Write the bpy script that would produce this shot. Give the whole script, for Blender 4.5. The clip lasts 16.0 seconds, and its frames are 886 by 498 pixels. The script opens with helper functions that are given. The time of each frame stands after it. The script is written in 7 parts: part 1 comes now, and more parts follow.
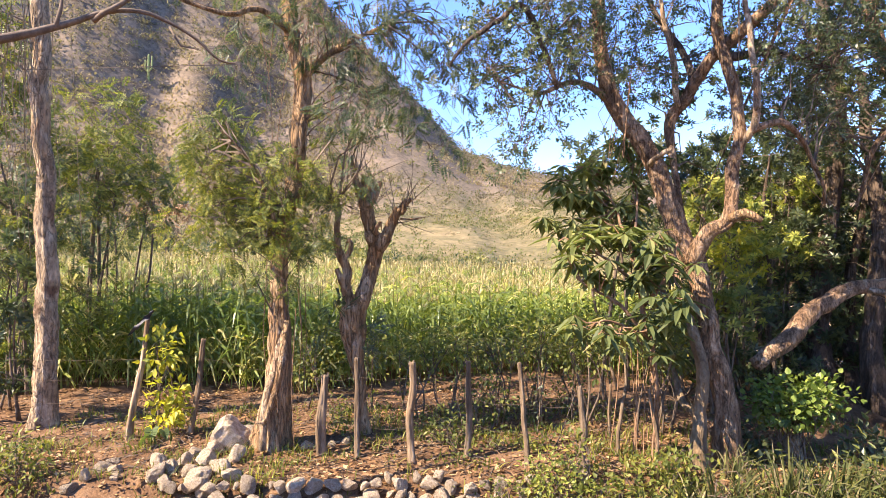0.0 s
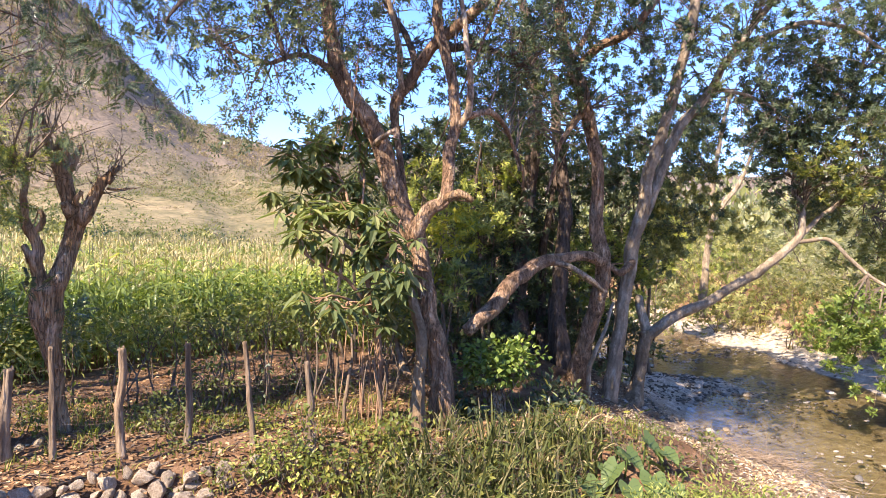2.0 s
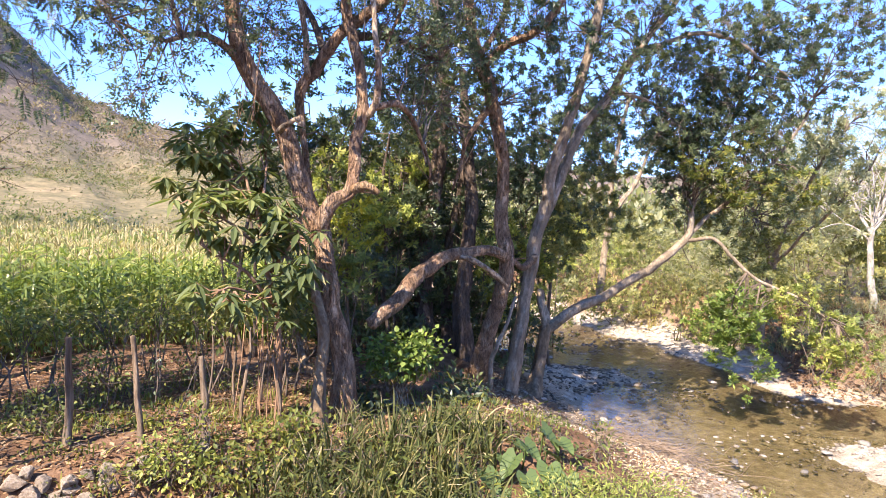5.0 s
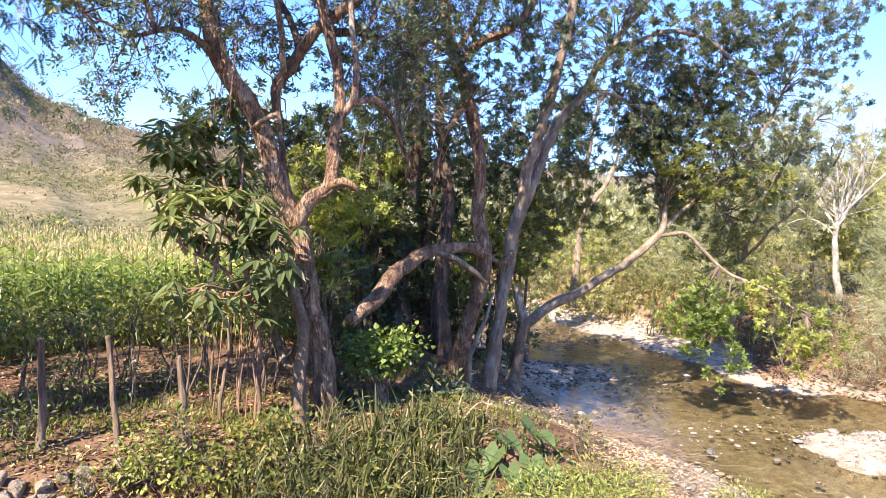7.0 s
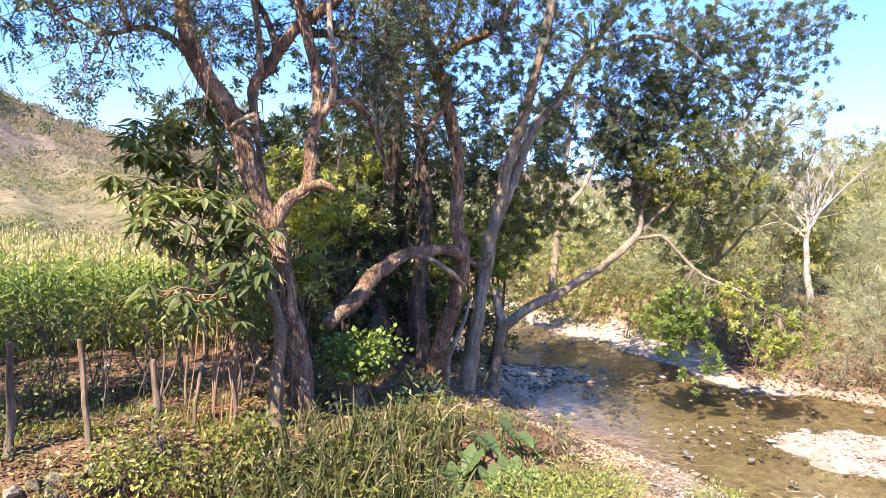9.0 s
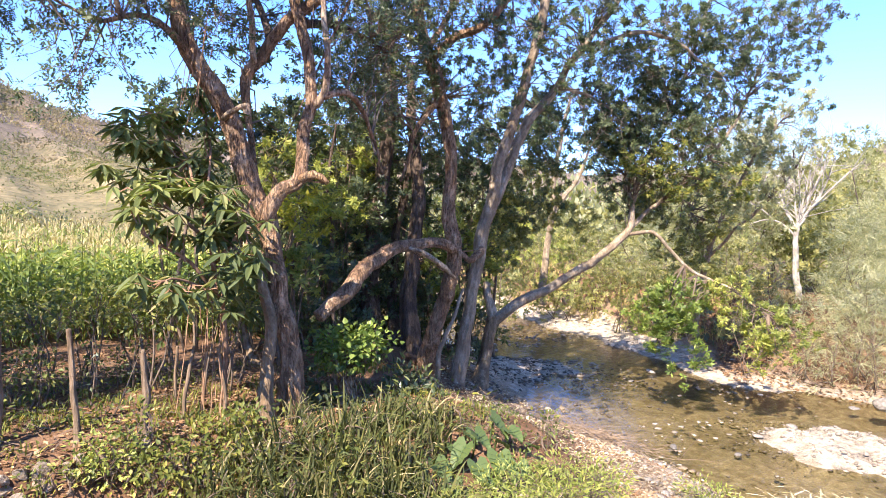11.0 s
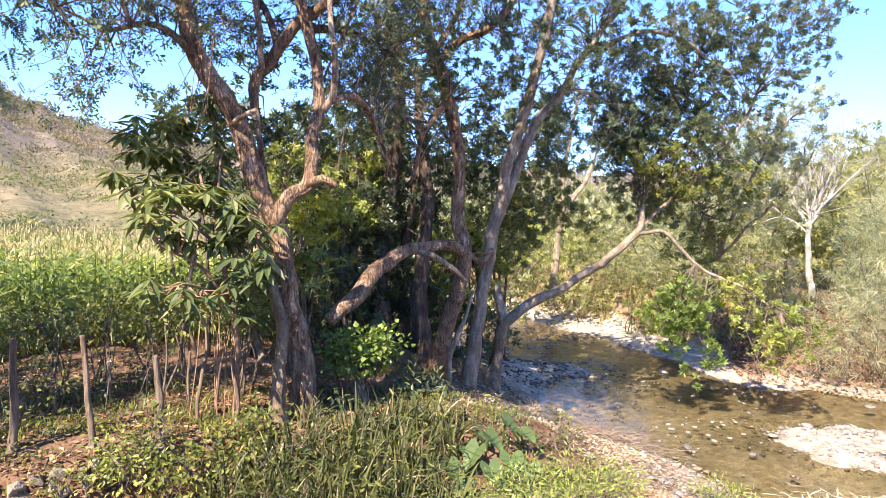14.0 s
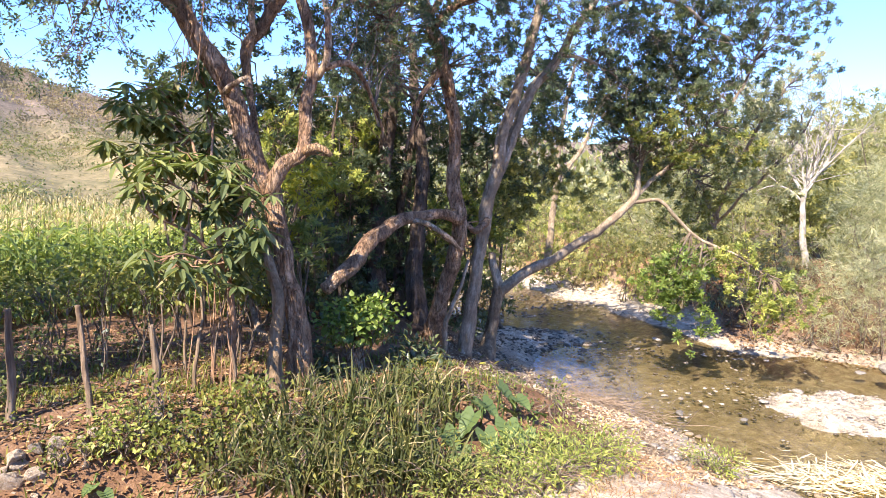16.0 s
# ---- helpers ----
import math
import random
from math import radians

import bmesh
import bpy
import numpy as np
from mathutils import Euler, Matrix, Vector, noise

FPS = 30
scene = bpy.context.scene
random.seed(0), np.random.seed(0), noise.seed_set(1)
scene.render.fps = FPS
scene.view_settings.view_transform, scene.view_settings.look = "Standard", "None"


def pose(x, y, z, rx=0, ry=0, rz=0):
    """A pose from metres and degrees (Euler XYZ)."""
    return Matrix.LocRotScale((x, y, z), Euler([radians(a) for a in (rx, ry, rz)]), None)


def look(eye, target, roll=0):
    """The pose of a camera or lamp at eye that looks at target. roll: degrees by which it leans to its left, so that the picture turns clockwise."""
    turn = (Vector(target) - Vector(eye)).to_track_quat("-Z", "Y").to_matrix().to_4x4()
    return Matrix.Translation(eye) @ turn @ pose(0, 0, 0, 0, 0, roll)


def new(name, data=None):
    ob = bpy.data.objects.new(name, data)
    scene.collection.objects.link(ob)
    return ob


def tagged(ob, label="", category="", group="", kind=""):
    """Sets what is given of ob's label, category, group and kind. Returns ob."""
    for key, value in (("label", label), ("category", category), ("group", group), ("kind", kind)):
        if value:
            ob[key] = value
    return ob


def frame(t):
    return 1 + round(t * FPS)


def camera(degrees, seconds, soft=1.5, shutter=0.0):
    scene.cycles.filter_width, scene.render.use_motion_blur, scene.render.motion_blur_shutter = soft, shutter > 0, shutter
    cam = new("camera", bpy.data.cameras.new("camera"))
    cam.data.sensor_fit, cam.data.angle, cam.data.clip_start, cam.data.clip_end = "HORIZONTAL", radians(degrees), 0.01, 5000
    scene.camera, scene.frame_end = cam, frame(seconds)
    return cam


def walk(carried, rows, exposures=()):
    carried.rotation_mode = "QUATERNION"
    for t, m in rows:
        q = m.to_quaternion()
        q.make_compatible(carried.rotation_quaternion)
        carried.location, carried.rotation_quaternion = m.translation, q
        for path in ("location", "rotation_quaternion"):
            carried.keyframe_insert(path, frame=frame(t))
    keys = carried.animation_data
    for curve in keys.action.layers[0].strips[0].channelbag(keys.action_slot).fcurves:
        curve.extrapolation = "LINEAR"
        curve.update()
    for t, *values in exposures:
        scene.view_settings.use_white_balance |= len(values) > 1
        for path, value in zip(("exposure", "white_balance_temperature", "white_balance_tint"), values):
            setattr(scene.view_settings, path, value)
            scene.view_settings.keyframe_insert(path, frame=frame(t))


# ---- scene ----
cam = camera(67.65, 16.0, soft=0.7)
ROWS = [
    (0.0, -0.000, -0.000, 2.900, 0.00, -0.60, -0.00),
    (0.5, 0.006, 0.019, 2.899, -5.74, -0.91, 0.08),
    (1.0, 0.033, 0.008, 2.905, -11.18, -1.31, -0.77),
    (1.5, 0.052, 0.015, 2.900, -19.44, -0.97, -1.13),
    (2.0, 0.063, 0.018, 2.889, -22.86, -2.46, -0.85),
    (2.5, 0.085, 0.038, 2.900, -24.32, -4.06, -1.46),
    (3.0, 0.091, 0.041, 2.913, -23.39, -3.70, -1.16),
    (3.5, 0.092, 0.055, 2.924, -27.26, -2.75, -1.80),
    (4.0, 0.089, 0.063, 2.919, -28.33, -3.26, -1.92),
    (4.5, 0.088, 0.069, 2.933, -29.55, -3.61, -2.62),
    (5.0, 0.121, 0.065, 2.907, -30.80, -2.96, -2.28),
    (7.5, 0.030, 0.113, 2.834, -34.28, -2.44, -2.16),
    (8.0, 0.034, 0.115, 2.828, -35.33, -1.35, -2.33),
    (8.5, 0.036, 0.117, 2.825, -34.38, -2.79, -2.04),
    (9.0, 0.042, 0.120, 2.819, -35.10, -2.47, -1.87),
    (11.5, 0.036, 0.124, 2.822, -35.88, -3.19, -2.56),
    (12.0, 0.037, 0.129, 2.822, -35.85, -3.45, -1.88),
    (12.5, 0.043, 0.142, 2.833, -36.23, -2.68, -2.27),
    (13.0, 0.032, 0.126, 2.814, -36.34, -2.51, -1.74),
    (13.5, 0.042, 0.127, 2.811, -36.15, -3.31, -1.40),
    (14.0, 0.036, 0.117, 2.810, -35.00, -2.80, -1.72),
    (14.5, 0.037, 0.119, 2.813, -35.51, -4.40, -2.12),
    (15.0, 0.045, 0.119, 2.809, -34.90, -4.88, -1.85),
    (15.5, 0.046, 0.131, 2.808, -35.05, -6.01, -1.66),
    (16.0, 0.044, 0.137, 2.811, -35.43, -5.49, -1.64),
]
EXPOSURE = 1.63
walk(cam, [(t, pose(x, y, z, 90 + pitch, roll, yaw)) for t, x, y, z, yaw, pitch, roll in ROWS],
     [(0.0, EXPOSURE + 0.13, 7020, 17), (1.5, EXPOSURE + 0.1, 6640, 18), (5.0, EXPOSURE + 0.13, 6230, 18), (16.0, EXPOSURE + 0.17, 6200, 16)])

# ---- light ----
SUN_AZ, SUN_EL = -114.0, 44.0          # degrees right of straight ahead, and above the horizon
world = bpy.data.worlds.new("sky")
scene.world = world
world.use_nodes = True
wn = world.node_tree
sky = wn.nodes.new("ShaderNodeTexSky")
sky.sky_type, sky.sun_disc = "NISHITA", False
sky.sun_elevation, sky.sun_rotation = radians(SUN_EL), radians(SUN_AZ)
sky.air_density, sky.dust_density, sky.ozone_density = 1.0, 0.1, 5.0
sky.altitude = 1800
wn.nodes["Background"].inputs[1].default_value = 0.13
blue = wn.nodes.new("ShaderNodeMix")
blue.data_type, blue.blend_type = "RGBA", "MULTIPLY"
blue.inputs[0].default_value, blue.inputs[7].default_value = 1.0, (0.80, 0.96, 1.25, 1)
wn.links.new(sky.outputs[0], blue.inputs[6])
wn.links.new(blue.outputs[2], wn.nodes["Background"].inputs[0])
lamp = bpy.data.lights.new("sun", "SUN")
lamp.energy, lamp.angle, lamp.color = 5.0, radians(0.5), (1.0, 0.885, 0.71)
sun = new("sun", lamp)
ca = math.cos(radians(SUN_EL))
sun.matrix_world = look((60 * ca * math.sin(radians(SUN_AZ)), 60 * ca * math.cos(radians(SUN_AZ)), 60 * math.sin(radians(SUN_EL))), (0, 0, 0))


# ---- materials ----
def nodes_of(name):
    m = bpy.data.materials.new(name)
    m.use_nodes = True
    return m, m.node_tree.nodes, m.node_tree.links


def ramp_node(n, stops):
    c = n.new("ShaderNodeValToRGB")
    while len(c.color_ramp.elements) < len(stops):
        c.color_ramp.elements.new(0.5)
    for e, (p, col) in zip(c.color_ramp.elements, stops):
        e.position, e.color = p, (*col, 1)
    return c


def noise_node(n, l, scale, detail=5, rough=0.6, stretch=None, dist=0.0):
    co = n.new("ShaderNodeTexCoord")
    t = n.new("ShaderNodeTexNoise")
    t.inputs["Scale"].default_value, t.inputs["Detail"].default_value = scale, detail
    t.inputs["Roughness"].default_value, t.inputs["Distortion"].default_value = rough, dist
    if stretch:
        mp = n.new("ShaderNodeMapping")
        mp.inputs["Scale"].default_value = stretch
        l.new(co.outputs["Object"], mp.inputs[0])
        l.new(mp.outputs[0], t.inputs[0])
    else:
        l.new(co.outputs["Object"], t.inputs[0])
    return t


def mix_node(n, l, kind, fac, a, b):
    m = n.new("ShaderNodeMix")
    m.data_type, m.blend_type = "RGBA", kind
    for sock, v in ((m.inputs[0], fac), (m.inputs[6], a), (m.inputs[7], b)):
        if hasattr(v, "links"):
            l.new(v, sock)
        elif isinstance(v, tuple):
            sock.default_value = (*v, 1)
        else:
            sock.default_value = v
    return m.outputs[2]


def solid(name, stops, scale, rough=0.85, bump=0.4, dist=0.02, fine=None, stretch=None, vary=0.0, spec=0.3, patch=None, cracks=None):
    """A rough surface: a colour ramp over noise at two scales, relief, and a shade of its own for each piece."""
    m, n, l = nodes_of(name)
    b = n["Principled BSDF"]
    b.inputs["Roughness"].default_value = rough
    b.inputs["Specular IOR Level"].default_value = spec
    t = noise_node(n, l, scale, 6, 0.65, stretch)
    c = ramp_node(n, stops)
    l.new(t.outputs["Fac"], c.inputs[0])
    col = c.outputs[0]
    f = noise_node(n, l, fine or scale * 7, 5, 0.7, stretch)
    k = ramp_node(n, ((0.25, (0.55, 0.55, 0.55)), (0.75, (1.25, 1.25, 1.25))))
    l.new(f.outputs["Fac"], k.inputs[0])
    col = mix_node(n, l, "MULTIPLY", 1.0, col, k.outputs[0])
    if patch:
        pt = noise_node(n, l, patch[0], 4, 0.55)
        pk = ramp_node(n, ((patch[1], (0, 0, 0)), (patch[1] + 0.12, (1, 1, 1))))
        l.new(pt.outputs["Fac"], pk.inputs[0])
        col = mix_node(n, l, "MIX", pk.outputs[0], col, patch[2])
    crack = None
    if cracks:
        vo = noise_node(n, l, cracks[0], 4, 0.55, (1, 1, cracks[1]), 1.2)
        ck = ramp_node(n, ((0.36, (1.12, 1.1, 1.06)), (0.45, (0.9, 0.9, 0.9)), (0.49, (cracks[2],) * 3), (0.53, (0.95, 0.95, 0.95)), (0.66, (1.15, 1.12, 1.08))))
        l.new(vo.outputs["Fac"], ck.inputs[0])
        col = mix_node(n, l, "MULTIPLY", 1.0, col, ck.outputs[0])
        crack = ck.outputs[0]
    if vary:
        oi = n.new("ShaderNodeObjectInfo")
        vk = ramp_node(n, ((0.0, (1 - vary,) * 3), (1.0, (1 + vary, 1 + vary * 0.9, 1 + vary * 0.7))))
        l.new(oi.outputs["Random"], vk.inputs[0])
        col = mix_node(n, l, "MULTIPLY", 1.0, col, vk.outputs[0])
    l.new(col, b.inputs["Base Color"])
    bp = n.new("ShaderNodeBump")
    bp.inputs["Strength"].default_value, bp.inputs["Distance"].default_value = bump, dist
    ad = n.new("ShaderNodeMath")
    ad.operation = "ADD"
    l.new(t.outputs["Fac"], ad.inputs[0])
    l.new(f.outputs["Fac"], ad.inputs[1])
    if crack:
        ad2 = n.new("ShaderNodeMath")
        ad2.operation = "ADD"
        l.new(ad.outputs[0], ad2.inputs[0])
        l.new(crack, ad2.inputs[1])
        ad = ad2
    l.new(ad.outputs[0], bp.inputs["Height"])
    l.new(bp.outputs[0], b.inputs["Normal"])
    return m


def leafy(name, stops, rough=0.5, through_light=0.35, patch=None, spec=0.4):
    """Leaves: each its own shade, shiny above, and letting some light through."""
    m, n, l = nodes_of(name)
    b = n["Principled BSDF"]
    b.inputs["Roughness"].default_value = rough
    b.inputs["Specular IOR Level"].default_value = spec
    geo = n.new("ShaderNodeNewGeometry")
    c = ramp_node(n, stops)
    l.new(geo.outputs["Random Per Island"], c.inputs[0])
    t = noise_node(n, l, patch or 0.6, 3, 0.5)
    k = ramp_node(n, ((0.3, (0.62, 0.68, 0.68)), (0.7, (1.35, 1.28, 1.05))))
    l.new(t.outputs["Fac"], k.inputs[0])
    col = mix_node(n, l, "MULTIPLY", 1.0, c.outputs[0], k.outputs[0])
    l.new(col, b.inputs["Base Color"])
    tr = n.new("ShaderNodeBsdfTranslucent")
    l.new(mix_node(n, l, "MULTIPLY", 1.0, col, (1.28, 1.35, 0.72)), tr.inputs[0])
    mx = n.new("ShaderNodeMixShader")
    mx.inputs[0].default_value = through_light
    l.new(b.outputs[0], mx.inputs[1])
    l.new(tr.outputs[0], mx.inputs[2])
    l.new(mx.outputs[0], n["Material Output"].inputs[0])
    return m


BARK_BROWN = solid("bark_brown", ((0.32, (0.17, 0.098, 0.054)), (0.5, (0.35, 0.213, 0.12)), (0.7, (0.58, 0.405, 0.255))), 7, 0.92, 1.0, 0.05, 34, (1, 1, 0.5), patch=(2.6, 0.56, (0.48, 0.33, 0.21)), cracks=(15, 0.22, 0.45))
BARK_ORANGE = solid("bark_orange", ((0.32, (0.20, 0.112, 0.055)), (0.5, (0.50, 0.315, 0.165)), (0.7, (0.76, 0.55, 0.35))), 7, 0.9, 1.0, 0.07, 30, (1, 1, 0.2), patch=(2.4, 0.58, (0.60, 0.48, 0.36)), cracks=(15, 0.12, 0.4))
BARK_PALE = solid("bark_pale", ((0.3, (0.20, 0.135, 0.082)), (0.5, (0.44, 0.32, 0.205)), (0.7, (0.67, 0.53, 0.37))), 5, 0.88, 0.9, 0.04, 26, (1, 1, 0.5), patch=(2.6, 0.55, (0.20, 0.115, 0.066)), cracks=(9, 0.35, 0.5))
BARK_GREY = solid("bark_grey", ((0.3, (0.10, 0.066, 0.036)), (0.5, (0.23, 0.158, 0.09)), (0.7, (0.43, 0.32, 0.20))), 6, 0.88, 0.9, 0.04, 26, (1, 1, 0.5), patch=(3.0, 0.56, (0.13, 0.085, 0.055)))
BARK_ASH = solid("bark_ash", ((0.3, (0.14, 0.104, 0.066)), (0.5, (0.28, 0.214, 0.14)), (0.7, (0.48, 0.385, 0.27))), 6, 0.88, 0.8, 0.03, 26, (1, 1, 0.5), patch=(3.4, 0.57, (0.17, 0.125, 0.085)))
# dark bark: the thicket's shade is part of this colour
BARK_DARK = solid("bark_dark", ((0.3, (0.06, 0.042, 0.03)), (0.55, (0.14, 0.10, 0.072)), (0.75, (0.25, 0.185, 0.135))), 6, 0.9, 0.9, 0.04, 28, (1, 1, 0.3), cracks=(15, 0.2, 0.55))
BARK_WHITE = solid("bark_white", ((0.3, (0.20, 0.175, 0.145)), (0.6, (0.44, 0.40, 0.34))), 4, 0.85, 0.5, 0.02, 20, (1, 1, 0.5))
WOOD_POST = solid("post_wood", ((0.32, (0.09, 0.058, 0.034)), (0.5, (0.25, 0.178, 0.112)), (0.7, (0.48, 0.37, 0.255))), 7, 0.9, 0.8, 0.02, 40, (1, 1, 0.12), vary=0.3)
VINE = solid("vine_bark", ((0.3, (0.16, 0.09, 0.05)), (0.7, (0.36, 0.22, 0.13))), 9, 0.9, 0.5, 0.01)
TWIG = solid("twig_bark", ((0.3, (0.09, 0.065, 0.045)), (0.7, (0.22, 0.165, 0.12))), 6, 0.9, 0.3, 0.01)
# dark for wet stones, and to paint shade on those round the pool
WET_SHADE_STONE = solid("wet_shade_stone", ((0.3, (0.085, 0.064, 0.042)), (0.5, (0.18, 0.14, 0.094)), (0.7, (0.34, 0.275, 0.195))), 6, 0.5, 0.6, 0.02, 34, vary=0.5)
STONE = solid("field_stone", ((0.3, (0.35, 0.255, 0.17)), (0.5, (0.54, 0.43, 0.31)), (0.7, (0.72, 0.61, 0.47))), 6, 0.9, 0.9, 0.04, 36, vary=0.3, patch=(4.0, 0.58, (0.33, 0.235, 0.155)))
RIVER_STONE = solid("river_stone", ((0.3, (0.12, 0.105, 0.09)), (0.5, (0.27, 0.245, 0.21)), (0.7, (0.46, 0.42, 0.37))), 6, 0.8, 0.6, 0.02, 34, vary=0.5)
WIRE = solid("rusty_wire", ((0.3, (0.06, 0.035, 0.022)), (0.7, (0.12, 0.075, 0.05))), 20, 0.7, 0.1, 0.002)
STRAW = leafy("straw", ((0.0, (0.34, 0.26, 0.16)), (0.4, (0.62, 0.53, 0.39)), (1.0, (0.80, 0.74, 0.62))), 0.7, 0.2, spec=0.2)
DRY_GRASS = leafy("dry_grass", ((0.0, (0.24, 0.18, 0.09)), (0.5, (0.42, 0.32, 0.17)), (0.85, (0.56, 0.45, 0.26)), (1.0, (0.30, 0.31, 0.12))), 0.7, 0.25, spec=0.2)
LITTER = leafy("leaf_litter", ((0.0, (0.11, 0.058, 0.032)), (0.45, (0.225, 0.125, 0.068)), (0.8, (0.34, 0.205, 0.115)), (1.0, (0.48, 0.34, 0.21))), 0.8, 0.1, spec=0.2)
SHORE_LITTER = leafy("shore_litter", ((0.0, (0.15, 0.105, 0.075)), (0.45, (0.28, 0.21, 0.15)), (0.8, (0.43, 0.345, 0.255)), (1.0, (0.60, 0.51, 0.40))), 0.8, 0.1, spec=0.2)
LEAF_PINNATE = leafy("pinnate_leaf", ((0.0, (0.052, 0.08, 0.048)), (0.6, (0.092, 0.122, 0.07)), (1.0, (0.18, 0.20, 0.105))), 0.4, 0.35, spec=0.5)
LEAF_FEATHER = leafy("feathery_leaf", ((0.0, (0.085, 0.115, 0.033)), (0.6, (0.175, 0.20, 0.052)), (1.0, (0.33, 0.32, 0.09))), 0.5, 0.35)
# leaf colour matched to shaded foliage, so it holds shade
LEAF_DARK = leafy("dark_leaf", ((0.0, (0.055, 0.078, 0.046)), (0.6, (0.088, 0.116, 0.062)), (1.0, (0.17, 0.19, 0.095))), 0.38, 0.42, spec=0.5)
LEAF_BIG = leafy("large_leaf", ((0.0, (0.09, 0.115, 0.045)), (0.6, (0.155, 0.185, 0.07)), (0.9, (0.23, 0.245, 0.095)), (1.0, (0.36, 0.30, 0.15))), 0.55, 0.38, spec=0.3)
LEAF_BUSH = leafy("bush_leaf", ((0.0, (0.09, 0.135, 0.03)), (0.7, (0.175, 0.24, 0.05)), (1.0, (0.29, 0.33, 0.08))), 0.45, 0.35)
LEAF_YELLOW = leafy("yellow_leaf", ((0.0, (0.24, 0.27, 0.04)), (0.6, (0.42, 0.40, 0.05)), (1.0, (0.62, 0.52, 0.07))), 0.5, 0.45)
LEAF_LIME = leafy("lime_leaf", ((0.0, (0.17, 0.21, 0.05)), (0.6, (0.30, 0.33, 0.08)), (1.0, (0.47, 0.45, 0.14))), 0.5, 0.4)
LEAF_OLIVE = leafy("olive_leaf", ((0.0, (0.14, 0.15, 0.058)), (0.6, (0.26, 0.26, 0.098)), (1.0, (0.42, 0.38, 0.155))), 0.5, 0.45)
LEAF_GREY = leafy("grey_green_leaf", ((0.0, (0.23, 0.24, 0.15)), (0.6, (0.36, 0.36, 0.23)), (1.0, (0.50, 0.475, 0.33))), 0.55, 0.45)
LEAF_WEED = leafy("weed_leaf", ((0.0, (0.09, 0.115, 0.028)), (0.6, (0.175, 0.195, 0.042)), (1.0, (0.34, 0.31, 0.075))), 0.5, 0.4)
GRASS = leafy("strap_grass", ((0.0, (0.038, 0.048, 0.017)), (0.5, (0.08, 0.09, 0.03)), (0.82, (0.145, 0.145, 0.05)), (0.95, (0.28, 0.23, 0.13)), (1.0, (0.48, 0.41, 0.27))), 0.65, 0.3, spec=0.25)
VEIN = leafy("leaf_vein", ((0.0, (0.06, 0.10, 0.04)), (1.0, (0.09, 0.14, 0.06))), 0.6, 0.2)
TARO = leafy("taro_leaf", ((0.0, (0.06, 0.10, 0.034)), (1.0, (0.15, 0.20, 0.075))), 0.5, 0.35, spec=0.3)
CORN_LEAF = leafy("corn_leaf", ((0.0, (0.115, 0.17, 0.045)), (0.5, (0.24, 0.295, 0.083)), (0.85, (0.38, 0.40, 0.13)), (1.0, (0.60, 0.52, 0.28))), 0.38, 0.45, 0.12, spec=0.5)
TASSEL = leafy("corn_tassel", ((0.0, (0.23, 0.205, 0.105)), (0.6, (0.385, 0.32, 0.185)), (1.0, (0.54, 0.455, 0.28))), 0.7, 0.2, 0.1, spec=0.2)
SCRUB_BROWN = leafy("dry_scrub", ((0.0, (0.17, 0.14, 0.107)), (0.6, (0.245, 0.20, 0.155)), (1.0, (0.33, 0.27, 0.212))), 0.9, 0.45, 0.02, spec=0.1)
SCRUB_GREEN = leafy("green_scrub", ((0.0, (0.10, 0.115, 0.058)), (0.6, (0.155, 0.17, 0.085)), (1.0, (0.23, 0.225, 0.115))), 0.8, 0.4, 0.02, spec=0.1)
TUFT = leafy("dry_tuft", ((0.0, (0.11, 0.11, 0.05)), (0.6, (0.20, 0.175, 0.09)), (1.0, (0.30, 0.25, 0.14))), 0.9, 0.2, 0.03, spec=0.1)
LEAF_RANK = leafy("rank_leaf", ((0.0, (0.075, 0.095, 0.03)), (0.6, (0.145, 0.168, 0.048)), (1.0, (0.30, 0.28, 0.085))), 0.5, 0.35, spec=0.3)
CHARRED = solid("dark_plastic_rag", ((0.3, (0.015, 0.015, 0.018)), (0.7, (0.05, 0.05, 0.06))), 12, 0.5, 0.3, 0.01)


